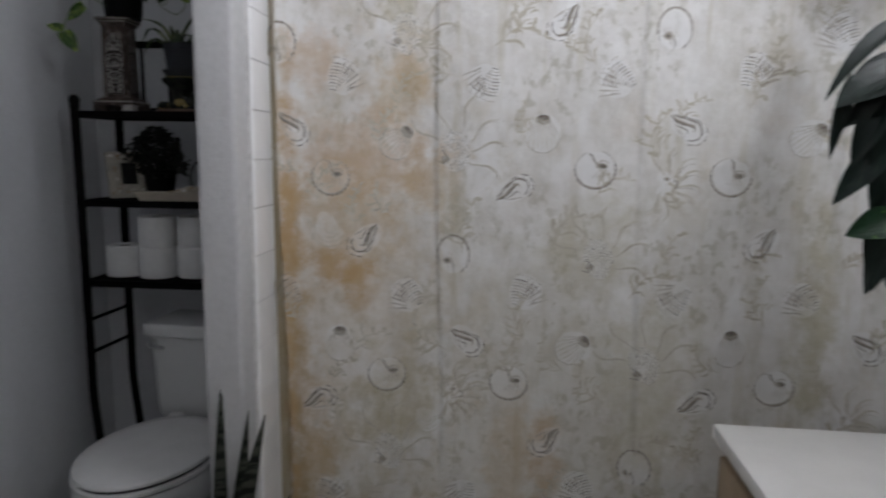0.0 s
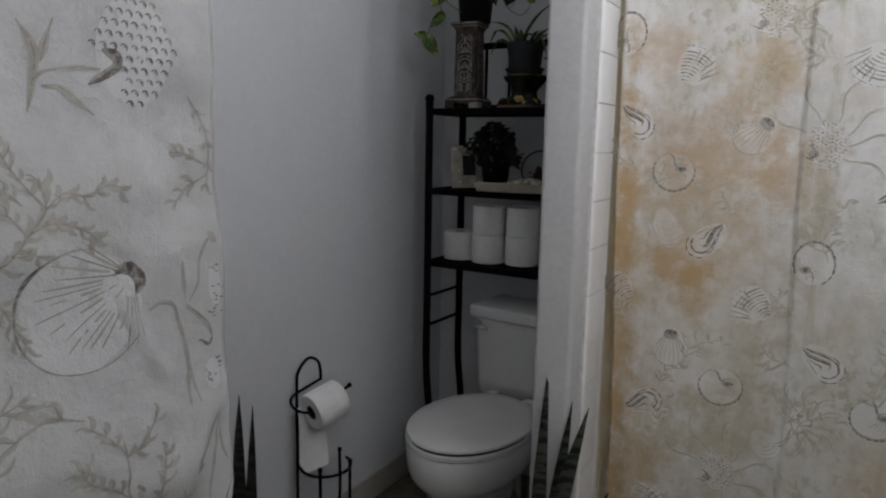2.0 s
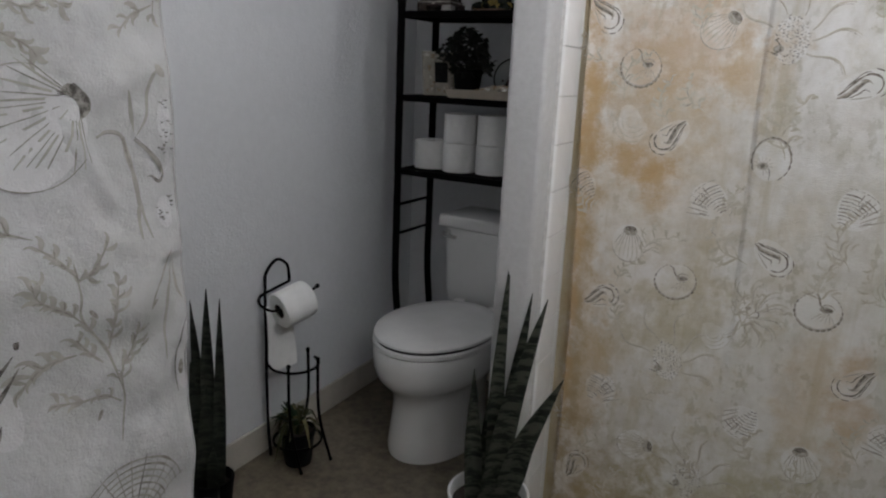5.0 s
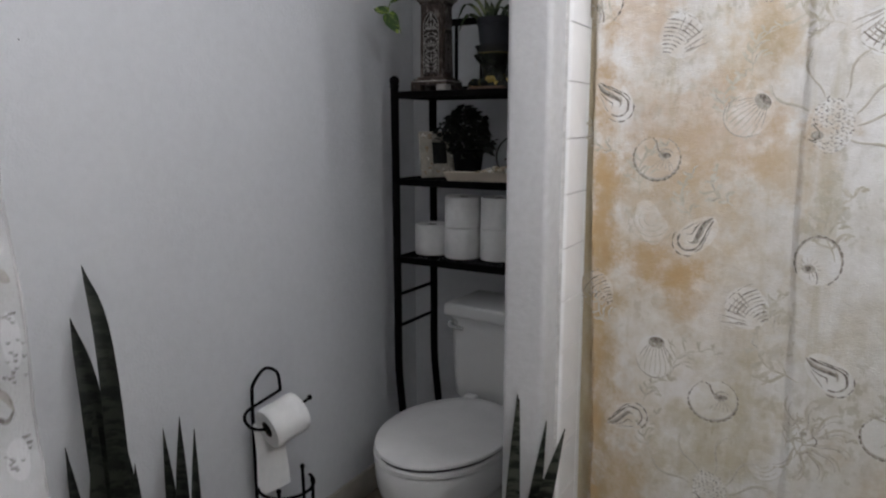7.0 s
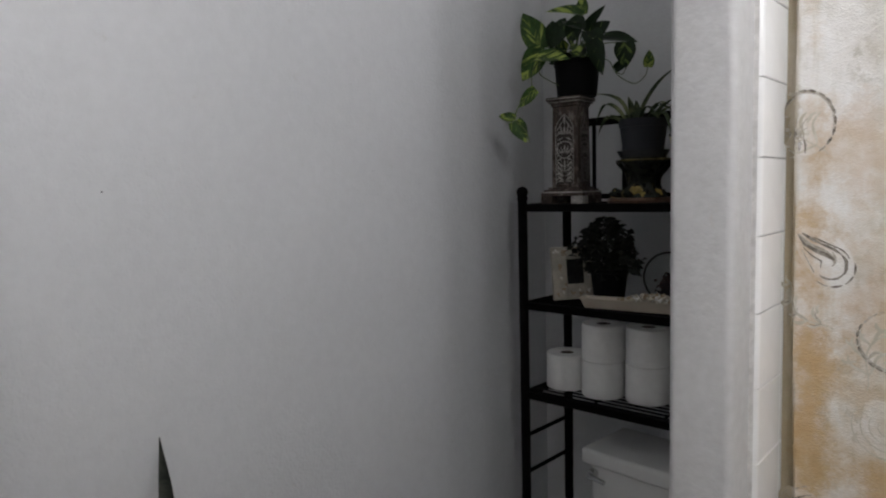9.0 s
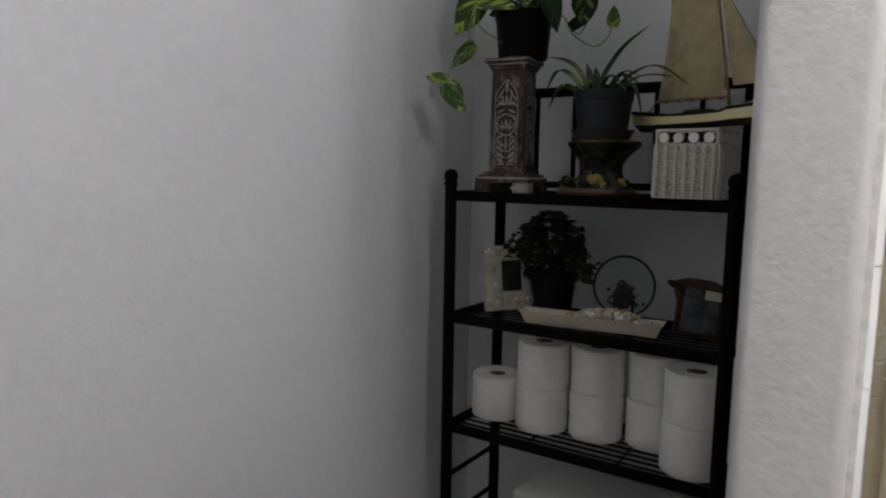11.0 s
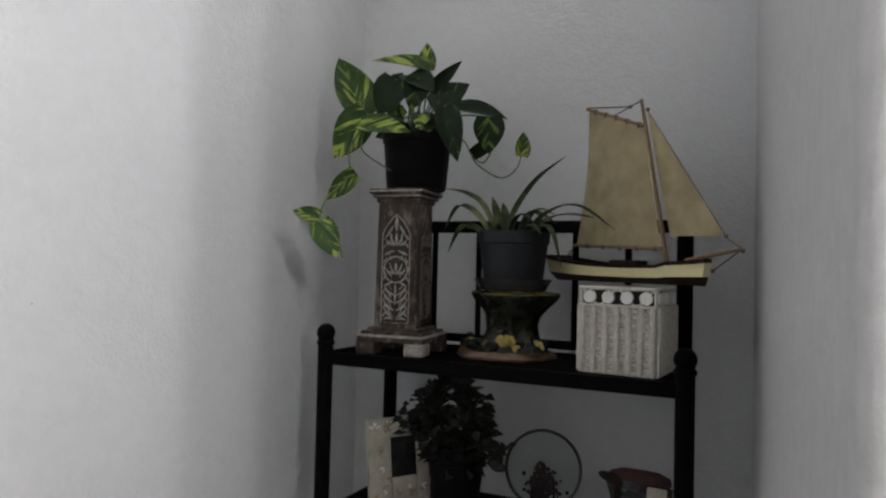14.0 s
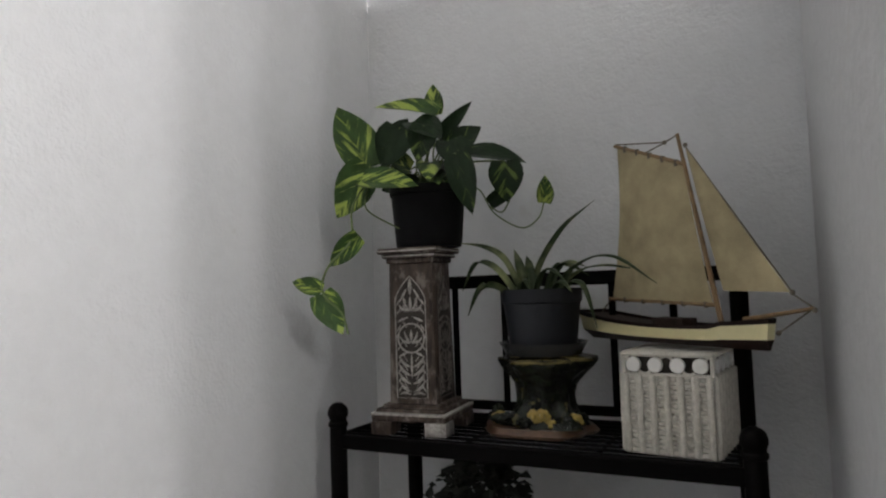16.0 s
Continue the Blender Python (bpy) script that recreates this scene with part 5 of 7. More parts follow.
def boat():
    """A model gaff sailboat; s runs from the stern to the bow."""
    z0 = Z1 + 0.1315
    st, ax = Vector((0.490, -0.083, 0)), Vector((0.785, -0.619, 0))
    ac = Vector((0.619, 0.785, 0))

    def P(s, z, c=0.0):
        return st + ax * s + ac * c + Vector((0, 0, z))
    mid = P(0.15, z0)
    t = thing("model_sailboat", mid, "model sailboat with tan cloth sails and a cream-striped hull", "model boat")

    def beam(s):
        k = (s + 0.02) / 0.345
        return 0.036 * max(0.02, math.sin(math.pi * min(0.97, 0.22 + 0.80 * k))) ** 0.7

    def deck(s):
        k = (s + 0.02) / 0.345
        return z0 + 0.030 + 0.026 * (k - 0.62) ** 2 * 1.6 + (0.004 if k > 0.8 else 0)

    def strake(f0, f1, out0, out1, name, mat, label=""):
        bm = bmesh.new()
        ss = steps(-0.02, 0.325, 22)
        for c in (-1, 1):
            rows = []
            for s in ss:
                zb, zt = z0 + 0.004, deck(s)
                h0, h1 = zb + (zt - zb) * f0, zb + (zt - zb) * f1
                rows.append((bm.verts.new(P(s + (0.010 * (1 - f0) if s < 0.05 else -0.006 * (1 - f0) if s > 0.28 else 0), h0, c * beam(s) * out0)), bm.verts.new(P(s + (0.010 * (1 - f1) if s < 0.05 else -0.006 * (1 - f1) if s > 0.28 else 0), h1, c * beam(s) * out1))))
            for a, b in zip(rows, rows[1:]):
                bm.faces.new((a[0], b[0], b[1], a[1]))
            if c == -1:
                first, last = rows[0], rows[-1]
            else:
                bm.faces.new((first[0], first[1], rows[0][1], rows[0][0]))
                bm.faces.new((last[0], last[1], rows[-1][1], rows[-1][0]))
        return part(name, bm, mat, t, label)
    strake(0.0, 0.36, 0.25, 0.91, "keel", HULLD, "dark painted bottom")
    strake(0.36, 0.90, 0.91, 1.0, "stripe", HULLC, "cream painted side")
    strake(0.90, 1.08, 1.02, 1.04, "gunwale", HULLD, "dark gunwale")
    dk = bmesh.new()
    rows = [(dk.verts.new(P(s, deck(s) - 0.002, -beam(s) * 0.99)), dk.verts.new(P(s, deck(s) - 0.002, beam(s) * 0.99))) for s in steps(-0.02, 0.325, 22)]
    for a, b in zip(rows, rows[1:]):
        dk.faces.new((a[0], b[0], b[1], a[1]))
    part("deck", dk, DIMWOOD, t, "dark varnished deck")
    cab = bmesh.new()
    box(-0.03, 0.03, -0.014, 0.014, 0.0, 0.012, 0.002, 2, cab)
    bmesh.ops.transform(cab, matrix=Matrix.Translation(P(0.165, z0 + 0.028)) @ Matrix.Rotation(math.atan2(ax.y, ax.x), 4, "Z"), verts=cab.verts)
    part("cabin", cab, DIMWOOD, t)
    foot, top = P(0.250, z0 + 0.03), P(0.190, 1.8165)

    def spar(name, a, b, r0, r1):
        return part(name, tube([a, a.lerp(b, 0.5), b], [r0, (r0 + r1) / 2, r1], 8), SPAR, t)
    mast = spar("mast", foot, top, 0.0038, 0.0026)
    spar("gaff", P(0.057, 1.827), P(0.200, 1.773), 0.0026, 0.003)
    spar("boom", P(0.026, 1.590), P(0.240, 1.582), 0.0026, 0.003)
    spar("bowsprit", P(0.285, z0 + 0.040), P(0.380, 1.579), 0.0034, 0.0022)
    for k in (0.15, 0.35, 0.55, 0.75, 0.95):
        part("lashing", tube([P(0.062 + 0.13 * k, 1.825 - 0.050 * k + 0.004), P(0.062 + 0.13 * k, 1.825 - 0.050 * k - 0.005)], 0.0035, 6), STRING, mast)
        part("lashing", tube([P(0.035 + 0.2 * k, 1.5935 - 0.008 * k), P(0.035 + 0.2 * k, 1.5855 - 0.008 * k)], 0.0034, 6), STRING, mast)

    def sail(corners, belly, name):
        a, b, c, d = corners
        def fn(u, v):
            s = (a[0] * (1 - u) + b[0] * u) * (1 - v) + (d[0] * (1 - u) + c[0] * u) * v
            z = (a[1] * (1 - u) + b[1] * u) * (1 - v) + (d[1] * (1 - u) + c[1] * u) * v
            bend = 0.012 * math.sin(math.pi * v) * (1 - u) * (1 if name == "mainsail" else 0)
            return P(s + bend, z, belly * math.sin(math.pi * min(1, u * 0.9 + 0.05)) * math.sin(math.pi * min(1, 0.1 + 0.85 * v)))
        bm = sheet(fn, steps(0, 1, 14), steps(0, 1, 14))
        return part(name, bm, SAIL, t, "tan cloth sail")
    sail(((0.036, 1.592), (0.237, 1.584), (0.198, 1.771), (0.063, 1.823)), -0.012, "mainsail")
    sail(((0.255, 1.600), (0.352, 1.597), (0.207, 1.793), (0.204, 1.793)), -0.010, "jib")
    lines = [(P(0.058, 1.829), P(0.165, 1.810)), (P(0.165, 1.810), P(0.190, 1.815)), (P(0.125, 1.803), P(0.168, 1.810)), (P(0.204, 1.796), P(0.356, 1.594)), (P(0.356, 1.594), P(0.378, 1.581)),
             (P(0.378, 1.578), P(0.333, z0 + 0.026)), (P(0.030, 1.588), P(0.005, z0 + 0.045))]
    for a, b in lines:
        part("rigging", tube([a, b], 0.0011, 5), STRING, t)
    for p in (P(0.165, 1.810), P(0.204, 1.798), P(0.354, 1.597), P(0.381, 1.577), P(0.333, z0 + 0.026)):
        part("block", ball(p, 0.0034, 7), STRING, t)


boat()


RAISE[:] = 0.0, 1.0


# ------------------------------------------------------------------ toilet paper stand
def paper_stand():
    t = thing("toilet_paper_stand", (0.11, -0.885, 0), "black wire toilet paper stand with a hanging roll", "toilet paper stand")
    r = 0.0048
    xw = 0.024
    arch = [(xw + 0.012, -0.895, 0.006), (xw, -0.892, 0.15), (xw, -0.890, 0.42), (xw, -0.888, 0.585), (xw, -0.880, 0.628), (xw, -0.835, 0.658), (xw, -0.790, 0.634), (xw, -0.780, 0.595), (xw, -0.780, 0.572)]
    part("arch", tube(smooth_line(arch, 6), r, 8), BLACK, t)
    hook = [(xw, -0.780, 0.574), (xw + 0.002, -0.85, 0.568), (xw + 0.008, -0.915, 0.562), (xw + 0.035, -0.950, 0.555), (xw + 0.070, -0.958, 0.545), (0.118, -0.935, 0.540), (0.132, -0.87, 0.556), (0.168, -0.817, 0.593)]
    hk = part("hook", tube(smooth_line(hook, 6), r * 0.9, 8), BLACK, t)
    part("hook_ball", ball((0.169, -0.815, 0.595), 0.0075, 10), BLACK, hk)
    cx, cy_, rr = 0.118, -0.868, 0.076
    ring = [(cx + rr * math.cos(radians(a)), cy_ + rr * math.sin(radians(a)), 0.345) for a in range(-225, 76, 10)]
    part("upper_ring", tube(ring, r * 0.9, 8), BLACK, t)
    ring = [(cx + 0.01 + rr * math.cos(2 * math.pi * i / 30), cy_ + rr * math.sin(2 * math.pi * i / 30), 0.085) for i in range(30)]
    part("lower_ring", tube(ring, r * 0.9, 8, None, True), BLACK, t)
    for fx, fy, tx, ty in ((0.186, -0.920, 0.150, -0.930), (0.212, -0.806, 0.186, -0.836), (0.060, -0.812, 0.112, -0.795)):
        leg = part("leg", tube(smooth_line([(tx, ty, 0.362), (tx, ty, 0.22), (tx + (fx - tx) * 0.25, ty + (fy - ty) * 0.25, 0.13), (fx, fy, 0.006)], 5), r, 8), BLACK, t)
        part("leg_ball", ball((tx, ty, 0.364), 0.0075, 10), BLACK, leg)
        part("foot", ball((fx, fy, 0.006), 0.006, 8), BLACK, leg)
    a, b = Vector((0.118, -0.930, 0.535)), Vector((0.144, -0.832, 0.558))
    d = (b - a).normalized()
    rot = d.to_track_quat("Z", "Y").to_matrix().to_4x4()
    L = (b - a).length
    prof = [(0.0225, 0.001), (0.053, 0.0), (0.056, 0.003), (0.057, 0.02), (0.0565, L / 2), (0.057, L - 0.02), (0.056, L - 0.003), (0.053, L), (0.0225, L - 0.001), (0.0225, 0.001)]
    bm = lathe(prof, 0, 0, 32)
    bmesh.ops.transform(bm, matrix=Matrix.Translation(a) @ rot, verts=bm.verts)
    t2 = thing("hanging_roll", a, "white toilet paper roll hanging on the wire stand", "toilet roll")
    part("paper", bm, PAPER, t2)
    bm = lathe([(0.0226, 0.0), (0.0226, L), (0.0212, L), (0.0212, 0.0), (0.0226, 0.0)], 0, 0, 20)
    bmesh.ops.transform(bm, matrix=Matrix.Translation(a) @ rot, verts=bm.verts)
    part("core", bm, CARD, t2, "cardboard core darkened as shade")
    part("spindle", tube([a + d * 0.004, b - d * 0.004], 0.0209, 16), BLACK, t2, "dark spindle inside the roll")

    def hang(u, v):
        p = a.lerp(b, 0.03 + 0.94 * u)
        z = p.z - 0.215 * v
        return Vector((p.x - 0.057 + 0.012 * v + 0.004 * math.sin(5 * v + 3 * u), p.y, z - 0.012 * u * v))
    part("loose_sheet", sheet(hang, steps(0, 1, 8), steps(0, 1, 14)), PAPER, t2, "loose sheet hanging behind the roll")


paper_stand()


def small_pot():
    c = (0.128, -0.868)
    t = thing("small_plant", (*c, 0.0), "small fern in a dark pot inside the wire stand", "potted plant")
    part("pot", lathe([(0.0, 0.002), (0.042, 0.002), (0.044, 0.01), (0.054, 0.105), (0.057, 0.106), (0.057, 0.120), (0.052, 0.120), (0.051, 0.106), (0.0, 0.104)], *c, 22), POTBLACK, t)
    part("soil", lathe([(0.0, 0.110), (0.051, 0.108)], *c, 18), SOIL, t)
    rnd = random.Random(3)
    for i in range(44):
        a = rnd.uniform(0, 2 * math.pi) if i % 2 else rnd.uniform(2.4, 5.0)
        ln = rnd.uniform(0.05, 0.105)
        ex, ey = c[0] + ln * math.cos(a), c[1] + ln * math.sin(a)
        ex = max(0.012, ex)
        h = rnd.uniform(0.02, 0.05)
        drop = rnd.uniform(0.0, 0.10) if i % 3 else -0.03
        part("frond", blade([(c[0] + 0.02 * math.cos(a), c[1] + 0.02 * math.sin(a), 0.110), ((c[0] + ex) / 2, (c[1] + ey) / 2, 0.125 + h), (ex, ey, 0.115 + h - drop)], rnd.uniform(0.014, 0.024), 0.4, None, None, 0.1, 4), FERN if i % 3 else DARKLEAF, t)


small_pot()


# ------------------------------------------------------------------ snake plants
def snake_plant(c, rim, rp, leaves, label, pot=POTWHITE):
    t = thing("snake_plant", (*c, 0.0), label, "potted plant", "snake plants")
    part("pot", lathe([(0.0, 0.001), (rp * 0.74, 0.001), (rp * 0.78, 0.008), (rp * 0.97, rim - 0.012), (rp, rim - 0.004), (rp * 0.985, rim), (rp * 0.93, rim), (rp * 0.91, rim - 0.006), (rp * 0.89, rim - 0.035), (0.0, rim - 0.036)], *c, 36), pot, t, "white ceramic pot" if pot is POTWHITE else "black plastic pot")
    part("soil", lathe([(0.0, rim - 0.030), (rp * 0.895, rim - 0.032)], *c, 24), SOIL, t)
    for base, mid, tip, ww in leaves:
        base = (c[0] + base[0], c[1] + base[1], rim - 0.035)
        q1 = Vector(base).lerp(Vector(mid), 0.5)
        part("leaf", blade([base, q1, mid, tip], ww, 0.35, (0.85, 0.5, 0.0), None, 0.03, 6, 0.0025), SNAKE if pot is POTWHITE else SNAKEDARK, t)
    return t


snake_plant((0.883, -1.056), 0.285, 0.098, [((0.0, 0.01), (0.872, -1.02, 0.58), (0.866, -0.98, 0.838), 0.044), ((0.015, 0.01), (0.908, -1.01, 0.55), (0.925, -0.98, 0.769), 0.046),
                                             ((0.0, -0.02), (0.920, -1.03, 0.54), (0.964, -0.985, 0.763), 0.062), ((-0.035, -0.01), (0.825, -1.04, 0.43), (0.806, -1.01, 0.565), 0.050),
                                             ((0.03, -0.02), (0.958, -1.04, 0.44), (1.022, -1.00, 0.590), 0.070), ((-0.02, 0.02), (0.848, -1.01, 0.41), (0.842, -0.985, 0.52), 0.036)],
            "tall banded snake plant in a white pot by the partition")
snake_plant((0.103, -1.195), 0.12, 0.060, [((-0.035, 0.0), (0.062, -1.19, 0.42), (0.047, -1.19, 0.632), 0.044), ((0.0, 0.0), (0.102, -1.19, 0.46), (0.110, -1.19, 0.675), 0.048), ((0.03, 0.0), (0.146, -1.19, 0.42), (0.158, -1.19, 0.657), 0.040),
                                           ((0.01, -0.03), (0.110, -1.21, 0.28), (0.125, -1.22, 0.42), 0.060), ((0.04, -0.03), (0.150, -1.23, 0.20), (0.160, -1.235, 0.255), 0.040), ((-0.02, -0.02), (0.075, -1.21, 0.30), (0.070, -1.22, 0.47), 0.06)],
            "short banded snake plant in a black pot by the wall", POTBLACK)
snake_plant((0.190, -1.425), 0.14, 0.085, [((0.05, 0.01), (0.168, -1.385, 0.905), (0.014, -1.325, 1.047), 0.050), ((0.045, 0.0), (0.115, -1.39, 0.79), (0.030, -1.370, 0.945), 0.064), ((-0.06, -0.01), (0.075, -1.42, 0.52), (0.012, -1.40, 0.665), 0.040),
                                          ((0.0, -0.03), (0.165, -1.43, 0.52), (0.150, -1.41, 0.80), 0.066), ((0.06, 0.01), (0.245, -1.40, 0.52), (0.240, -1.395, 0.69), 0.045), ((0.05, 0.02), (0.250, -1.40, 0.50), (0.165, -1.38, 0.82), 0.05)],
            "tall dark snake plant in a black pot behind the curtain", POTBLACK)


# ------------------------------------------------------------------ curtains
def sawtooth(p):
    """Rises from 0 to 1, then drops back quickly."""
    p = p % 1.0
    k = 0.97
    if p < k:
        return p / k
    q = (p - k) / (1 - k)
    return 1 - q * q * (3 - 2 * q)


def smooth01(x, a, b):
    t = min(1, max(0, (x - a) / (b - a)))
    return t * t * (3 - 2 * t)


FOLDS = (0.964, 1.333, 1.780, 2.198, 2.61)


def shower_y(x, z):
    xx = x + 0.010 * smooth01(z, 0.7, 1.2) - 0.006 * math.sin(z * 3)
    p = 0.0
    for a, b in zip(FOLDS, FOLDS[1:]):
        if a <= xx < b:
            p = (xx - a) / (b - a)
    y = -0.826 + 0.0068 * sawtooth(p) if xx >= FOLDS[0] else -0.80
    if xx < FOLDS[0]:
        k = max(0.0, (xx - 0.922) / (FOLDS[0] - 0.922))
        y = -0.806 - 0.020 * smooth01(k, 0.88, 1.0) + 0.004 * math.sin(math.pi * 2 * k)
    y += 0.006 * math.sin(9 * x + 1.3 * z) + 0.004 * math.sin(23 * x - 2.1 * z) + 0.003 * math.sin(5 * z + 7 * x)
    return y


def divider_x(y, z):
    k = smooth01(y, -1.99, -1.875)
    # a pressed crease running down towards the hem
    along = (1.185 - z) / 0.072
    away = (-y) - (1.982 - 0.035 * along)
    crease = 0.0045 * math.exp(-(away / 0.007) ** 2) * smooth01(along, -0.3, 0.1) * (1 - smooth01(along, 0.9, 1.4))
    near_hem = smooth01(y, -2.02, -1.90) * (1 - smooth01(z, 1.15, 1.5))
    slack = 0.0034 + 0.0030 * near_hem
    ridge = abs(noise.noise(Vector((y * 20 + 3 * z, z * 13 - 4 * y, 9.0))))
    wrinkle = slack * noise.noise(Vector((y * 24, z * 19, 2.0))) + 0.0058 * noise.noise(Vector((y * 9, z * 6, 5.0))) + slack * 1.3 * max(0.0, 0.22 - ridge)
    return 0.864 + crease + wrinkle - 0.006 * k + 0.006 * math.sin(11 * y + 2 * z) + 0.004 * math.sin(17 * y - 4 * z) + 0.003 * math.sin(31 * z + 9 * y)


class Print:
    """Collects painted strokes on a cloth; place(u, v) gives the point on the cloth's face."""

    def __init__(self, place):
        self.place = place
        self.layers = {"ink": bmesh.new(), "wash": bmesh.new(), "white": bmesh.new(), "taupe": bmesh.new()}
        self.lift = {"ink": 0.0012, "wash": 0.0008, "white": 0.0005, "taupe": 0.0010}

    def stroke(self, layer, pts, w, taper=0.6):
        bm, lift = self.layers[layer], self.lift[layer]
        n = len(pts) - 1
        if n < 1:
            return
        rows = []
        for i, (u, v) in enumerate(pts):
            a, b = pts[max(0, i - 1)], pts[min(n, i + 1)]
            du, dv = b[0] - a[0], b[1] - a[1]
            ln = math.hypot(du, dv) or 1
            t = i / n
            k = 0.5 * w * (1 - taper * abs(2 * t - 1) ** 2)
            k *= 0.75 + 0.5 * noise.noise(Vector((u * 60, v * 60, 1.0)))
            k = max(k, 0.0004)
            rows.append((bm.verts.new(self.place(u - dv / ln * k, v + du / ln * k, lift)), bm.verts.new(self.place(u + dv / ln * k, v - du / ln * k, lift))))
        for a, b in zip(rows, rows[1:]):
            bm.faces.new((a[0], b[0], b[1], a[1]))

    def blot(self, layer, u, v, ru, rv, rot=0.0, n=18, rag=0.12):
        bm, lift = self.layers[layer], self.lift[layer]
        c = bm.verts.new(self.place(u, v, lift))
        prev = []
        ca, sa = math.cos(rot), math.sin(rot)
        for ring in (0.5, 1.0):
            row = []
            for i in range(n):
                a = 2 * math.pi * i / n
                k = ring * (1 + rag * noise.noise(Vector((u * 9 + math.cos(a), v * 9 + math.sin(a), 3.0))))
                x, y = ru * k * math.cos(a), rv * k * math.sin(a)
                row.append(bm.verts.new(self.place(u + x * ca - y * sa, v + x * sa + y * ca, lift)))
            prev.append(row)
        for i in range(n):
            j = (i + 1) % n
            bm.faces.new((c, prev[0][i], prev[0][j]))
            bm.faces.new((prev[0][i], prev[1][i], prev[1][j], prev[0][j]))

    def at(self, u, v, s, rot, flip=1):
        ca, sa = math.cos(radians(rot)), math.sin(radians(rot))
        return lambda x, y: (u + s * (x * flip * ca - y * sa), v + s * (x * flip * sa + y * ca))

    def arc(self, f, cx, cy_, rx, ry, a0, a1, n=20):
        return [f(cx + rx * math.cos(radians(a0 + (a1 - a0) * i / n)), cy_ + ry * math.sin(radians(a0 + (a1 - a0) * i / n))) for i in range(n + 1)]

    def dashes(self, layer, pts, w, n, fill=0.72):
        """A broken line of n dashes along the points."""
        m = len(pts) - 1
        for k in range(n):
            i0, i1 = int(k * m / n), int((k + fill) * m / n) + 1
            self.stroke(layer, pts[i0:min(m, i1) + 1], w, 0.55)

    def nautilus(self, u, v, s=0.043, rot=0.0, flip=1):
        f = self.at(u, v, s, rot, flip)
        self.blot("white", u, v, s * 0.97, s * 0.90, radians(rot))
        self.stroke("taupe", self.arc(f, 0, 0, 0.95, 0.90, 185, 372, 40), 0.0062, 0.85)
        self.dashes("ink", self.arc(f, 0, 0, 1.0, 0.95, 160, 385, 90), 0.0040, 15, 0.80)
        self.dashes("taupe", self.arc(f, 0, 0, 1.0, 0.95, 25, 75, 30), 0.0026, 5)
        self.dashes("taupe", self.arc(f, 0, 0, 0.98, 0.95, 118, 160, 24), 0.0034, 4)
        self.stroke("taupe", [f(-0.38, 0.80), f(-0.20, 0.72), f(-0.10, 0.50), f(0.0, 0.32), f(0.20, 0.22)], 0.0052, 0.7)
        self.stroke("ink", [f(-0.36, 0.82), f(-0.16, 0.72), f(-0.08, 0.50), f(0.02, 0.32), f(0.22, 0.22)], 0.0028, 0.6)
        self.blot("white", *f(0.25, 0.62), s * 0.42, s * 0.26, radians(rot))
        self.stroke("taupe", self.arc(f, 0.36, 0.22, 0.30, 0.24, 200, 20, 14), 0.0034)
        self.blot("taupe", *f(0.30, 0.20), s * 0.28, s * 0.15)
        self.blot("ink", *f(0.38, 0.20), s * 0.17, s * 0.10)
        for k in range(6):
            self.stroke("taupe", [f(0.28 + 0.03 * k, 0.10), f(0.05 + 0.13 * k, -0.18), f(-0.15 + 0.20 * k, -0.42)], 0.0013)

    def snail(self, u, v, s=0.040, rot=0.0, flip=1):
        f = self.at(u, v, s, rot, flip)
        self.blot("white", u, v, s * 0.88, s * 1.04, radians(rot))
        self.blot("white", *f(0.1, 0.1), s * 0.66, s * 0.80, radians(rot))
        self.stroke("taupe", self.arc(f, 0, 0, 0.84, 1.02, 205, -20, 36), 0.0052, 0.8)
        self.dashes("ink", self.arc(f, 0, 0, 0.88, 1.06, 215, -65, 90), 0.0036, 15, 0.82)
        self.blot("taupe", *f(-0.32, -0.34), s * 0.24, s * 0.20)
        self.blot("ink", *f(-0.34, -0.34), s * 0.12, s * 0.12)
        for k in range(11):
            a = radians(-80 + 26 * k)
            self.stroke("taupe", [f(-0.32 + q * math.cos(a), -0.34 + q * math.sin(a)) for q in (0.1, 0.3, 0.46)], 0.0013)
        self.stroke("ink", [f(-0.05, -0.42), f(0.03, -0.70), f(0.02, -0.98)], 0.0034)

    def fan(self, u, v, s=0.046, rot=0.0, flip=1):
        f = self.at(u, v, s, rot, flip)
        self.blot("white", u, v, s * 0.80, s * 0.88, radians(rot))
        for k in range(9):
            r = 0.36 + 0.152 * k
            self.dashes("ink" if k % 2 == 0 else "taupe", self.arc(f, -0.55, -0.95, r, r, 106 - k * 2, 52 - k * 2, 30), 0.0030, 2, 0.9)
        for k in range(6):
            a, r = radians(22 + 9 * k), 0.75 + 0.08 * k
            self.stroke("taupe", [f(-0.55 + q * math.cos(a), -0.95 + q * math.sin(a)) for q in (r, r + 0.3, r + 0.6, 1.75)], 0.0034)
            if k % 2 == 0:
                self.stroke("ink", [f(-0.55 + q * math.cos(a + 0.05), -0.95 + q * math.sin(a + 0.05)) for q in (r + 0.1, r + 0.3, r + 0.46)], 0.0020)
        self.dashes("taupe", self.arc(f, -0.55, -0.95, 1.84, 1.84, 88, 44, 40), 0.0024, 6, 0.6)

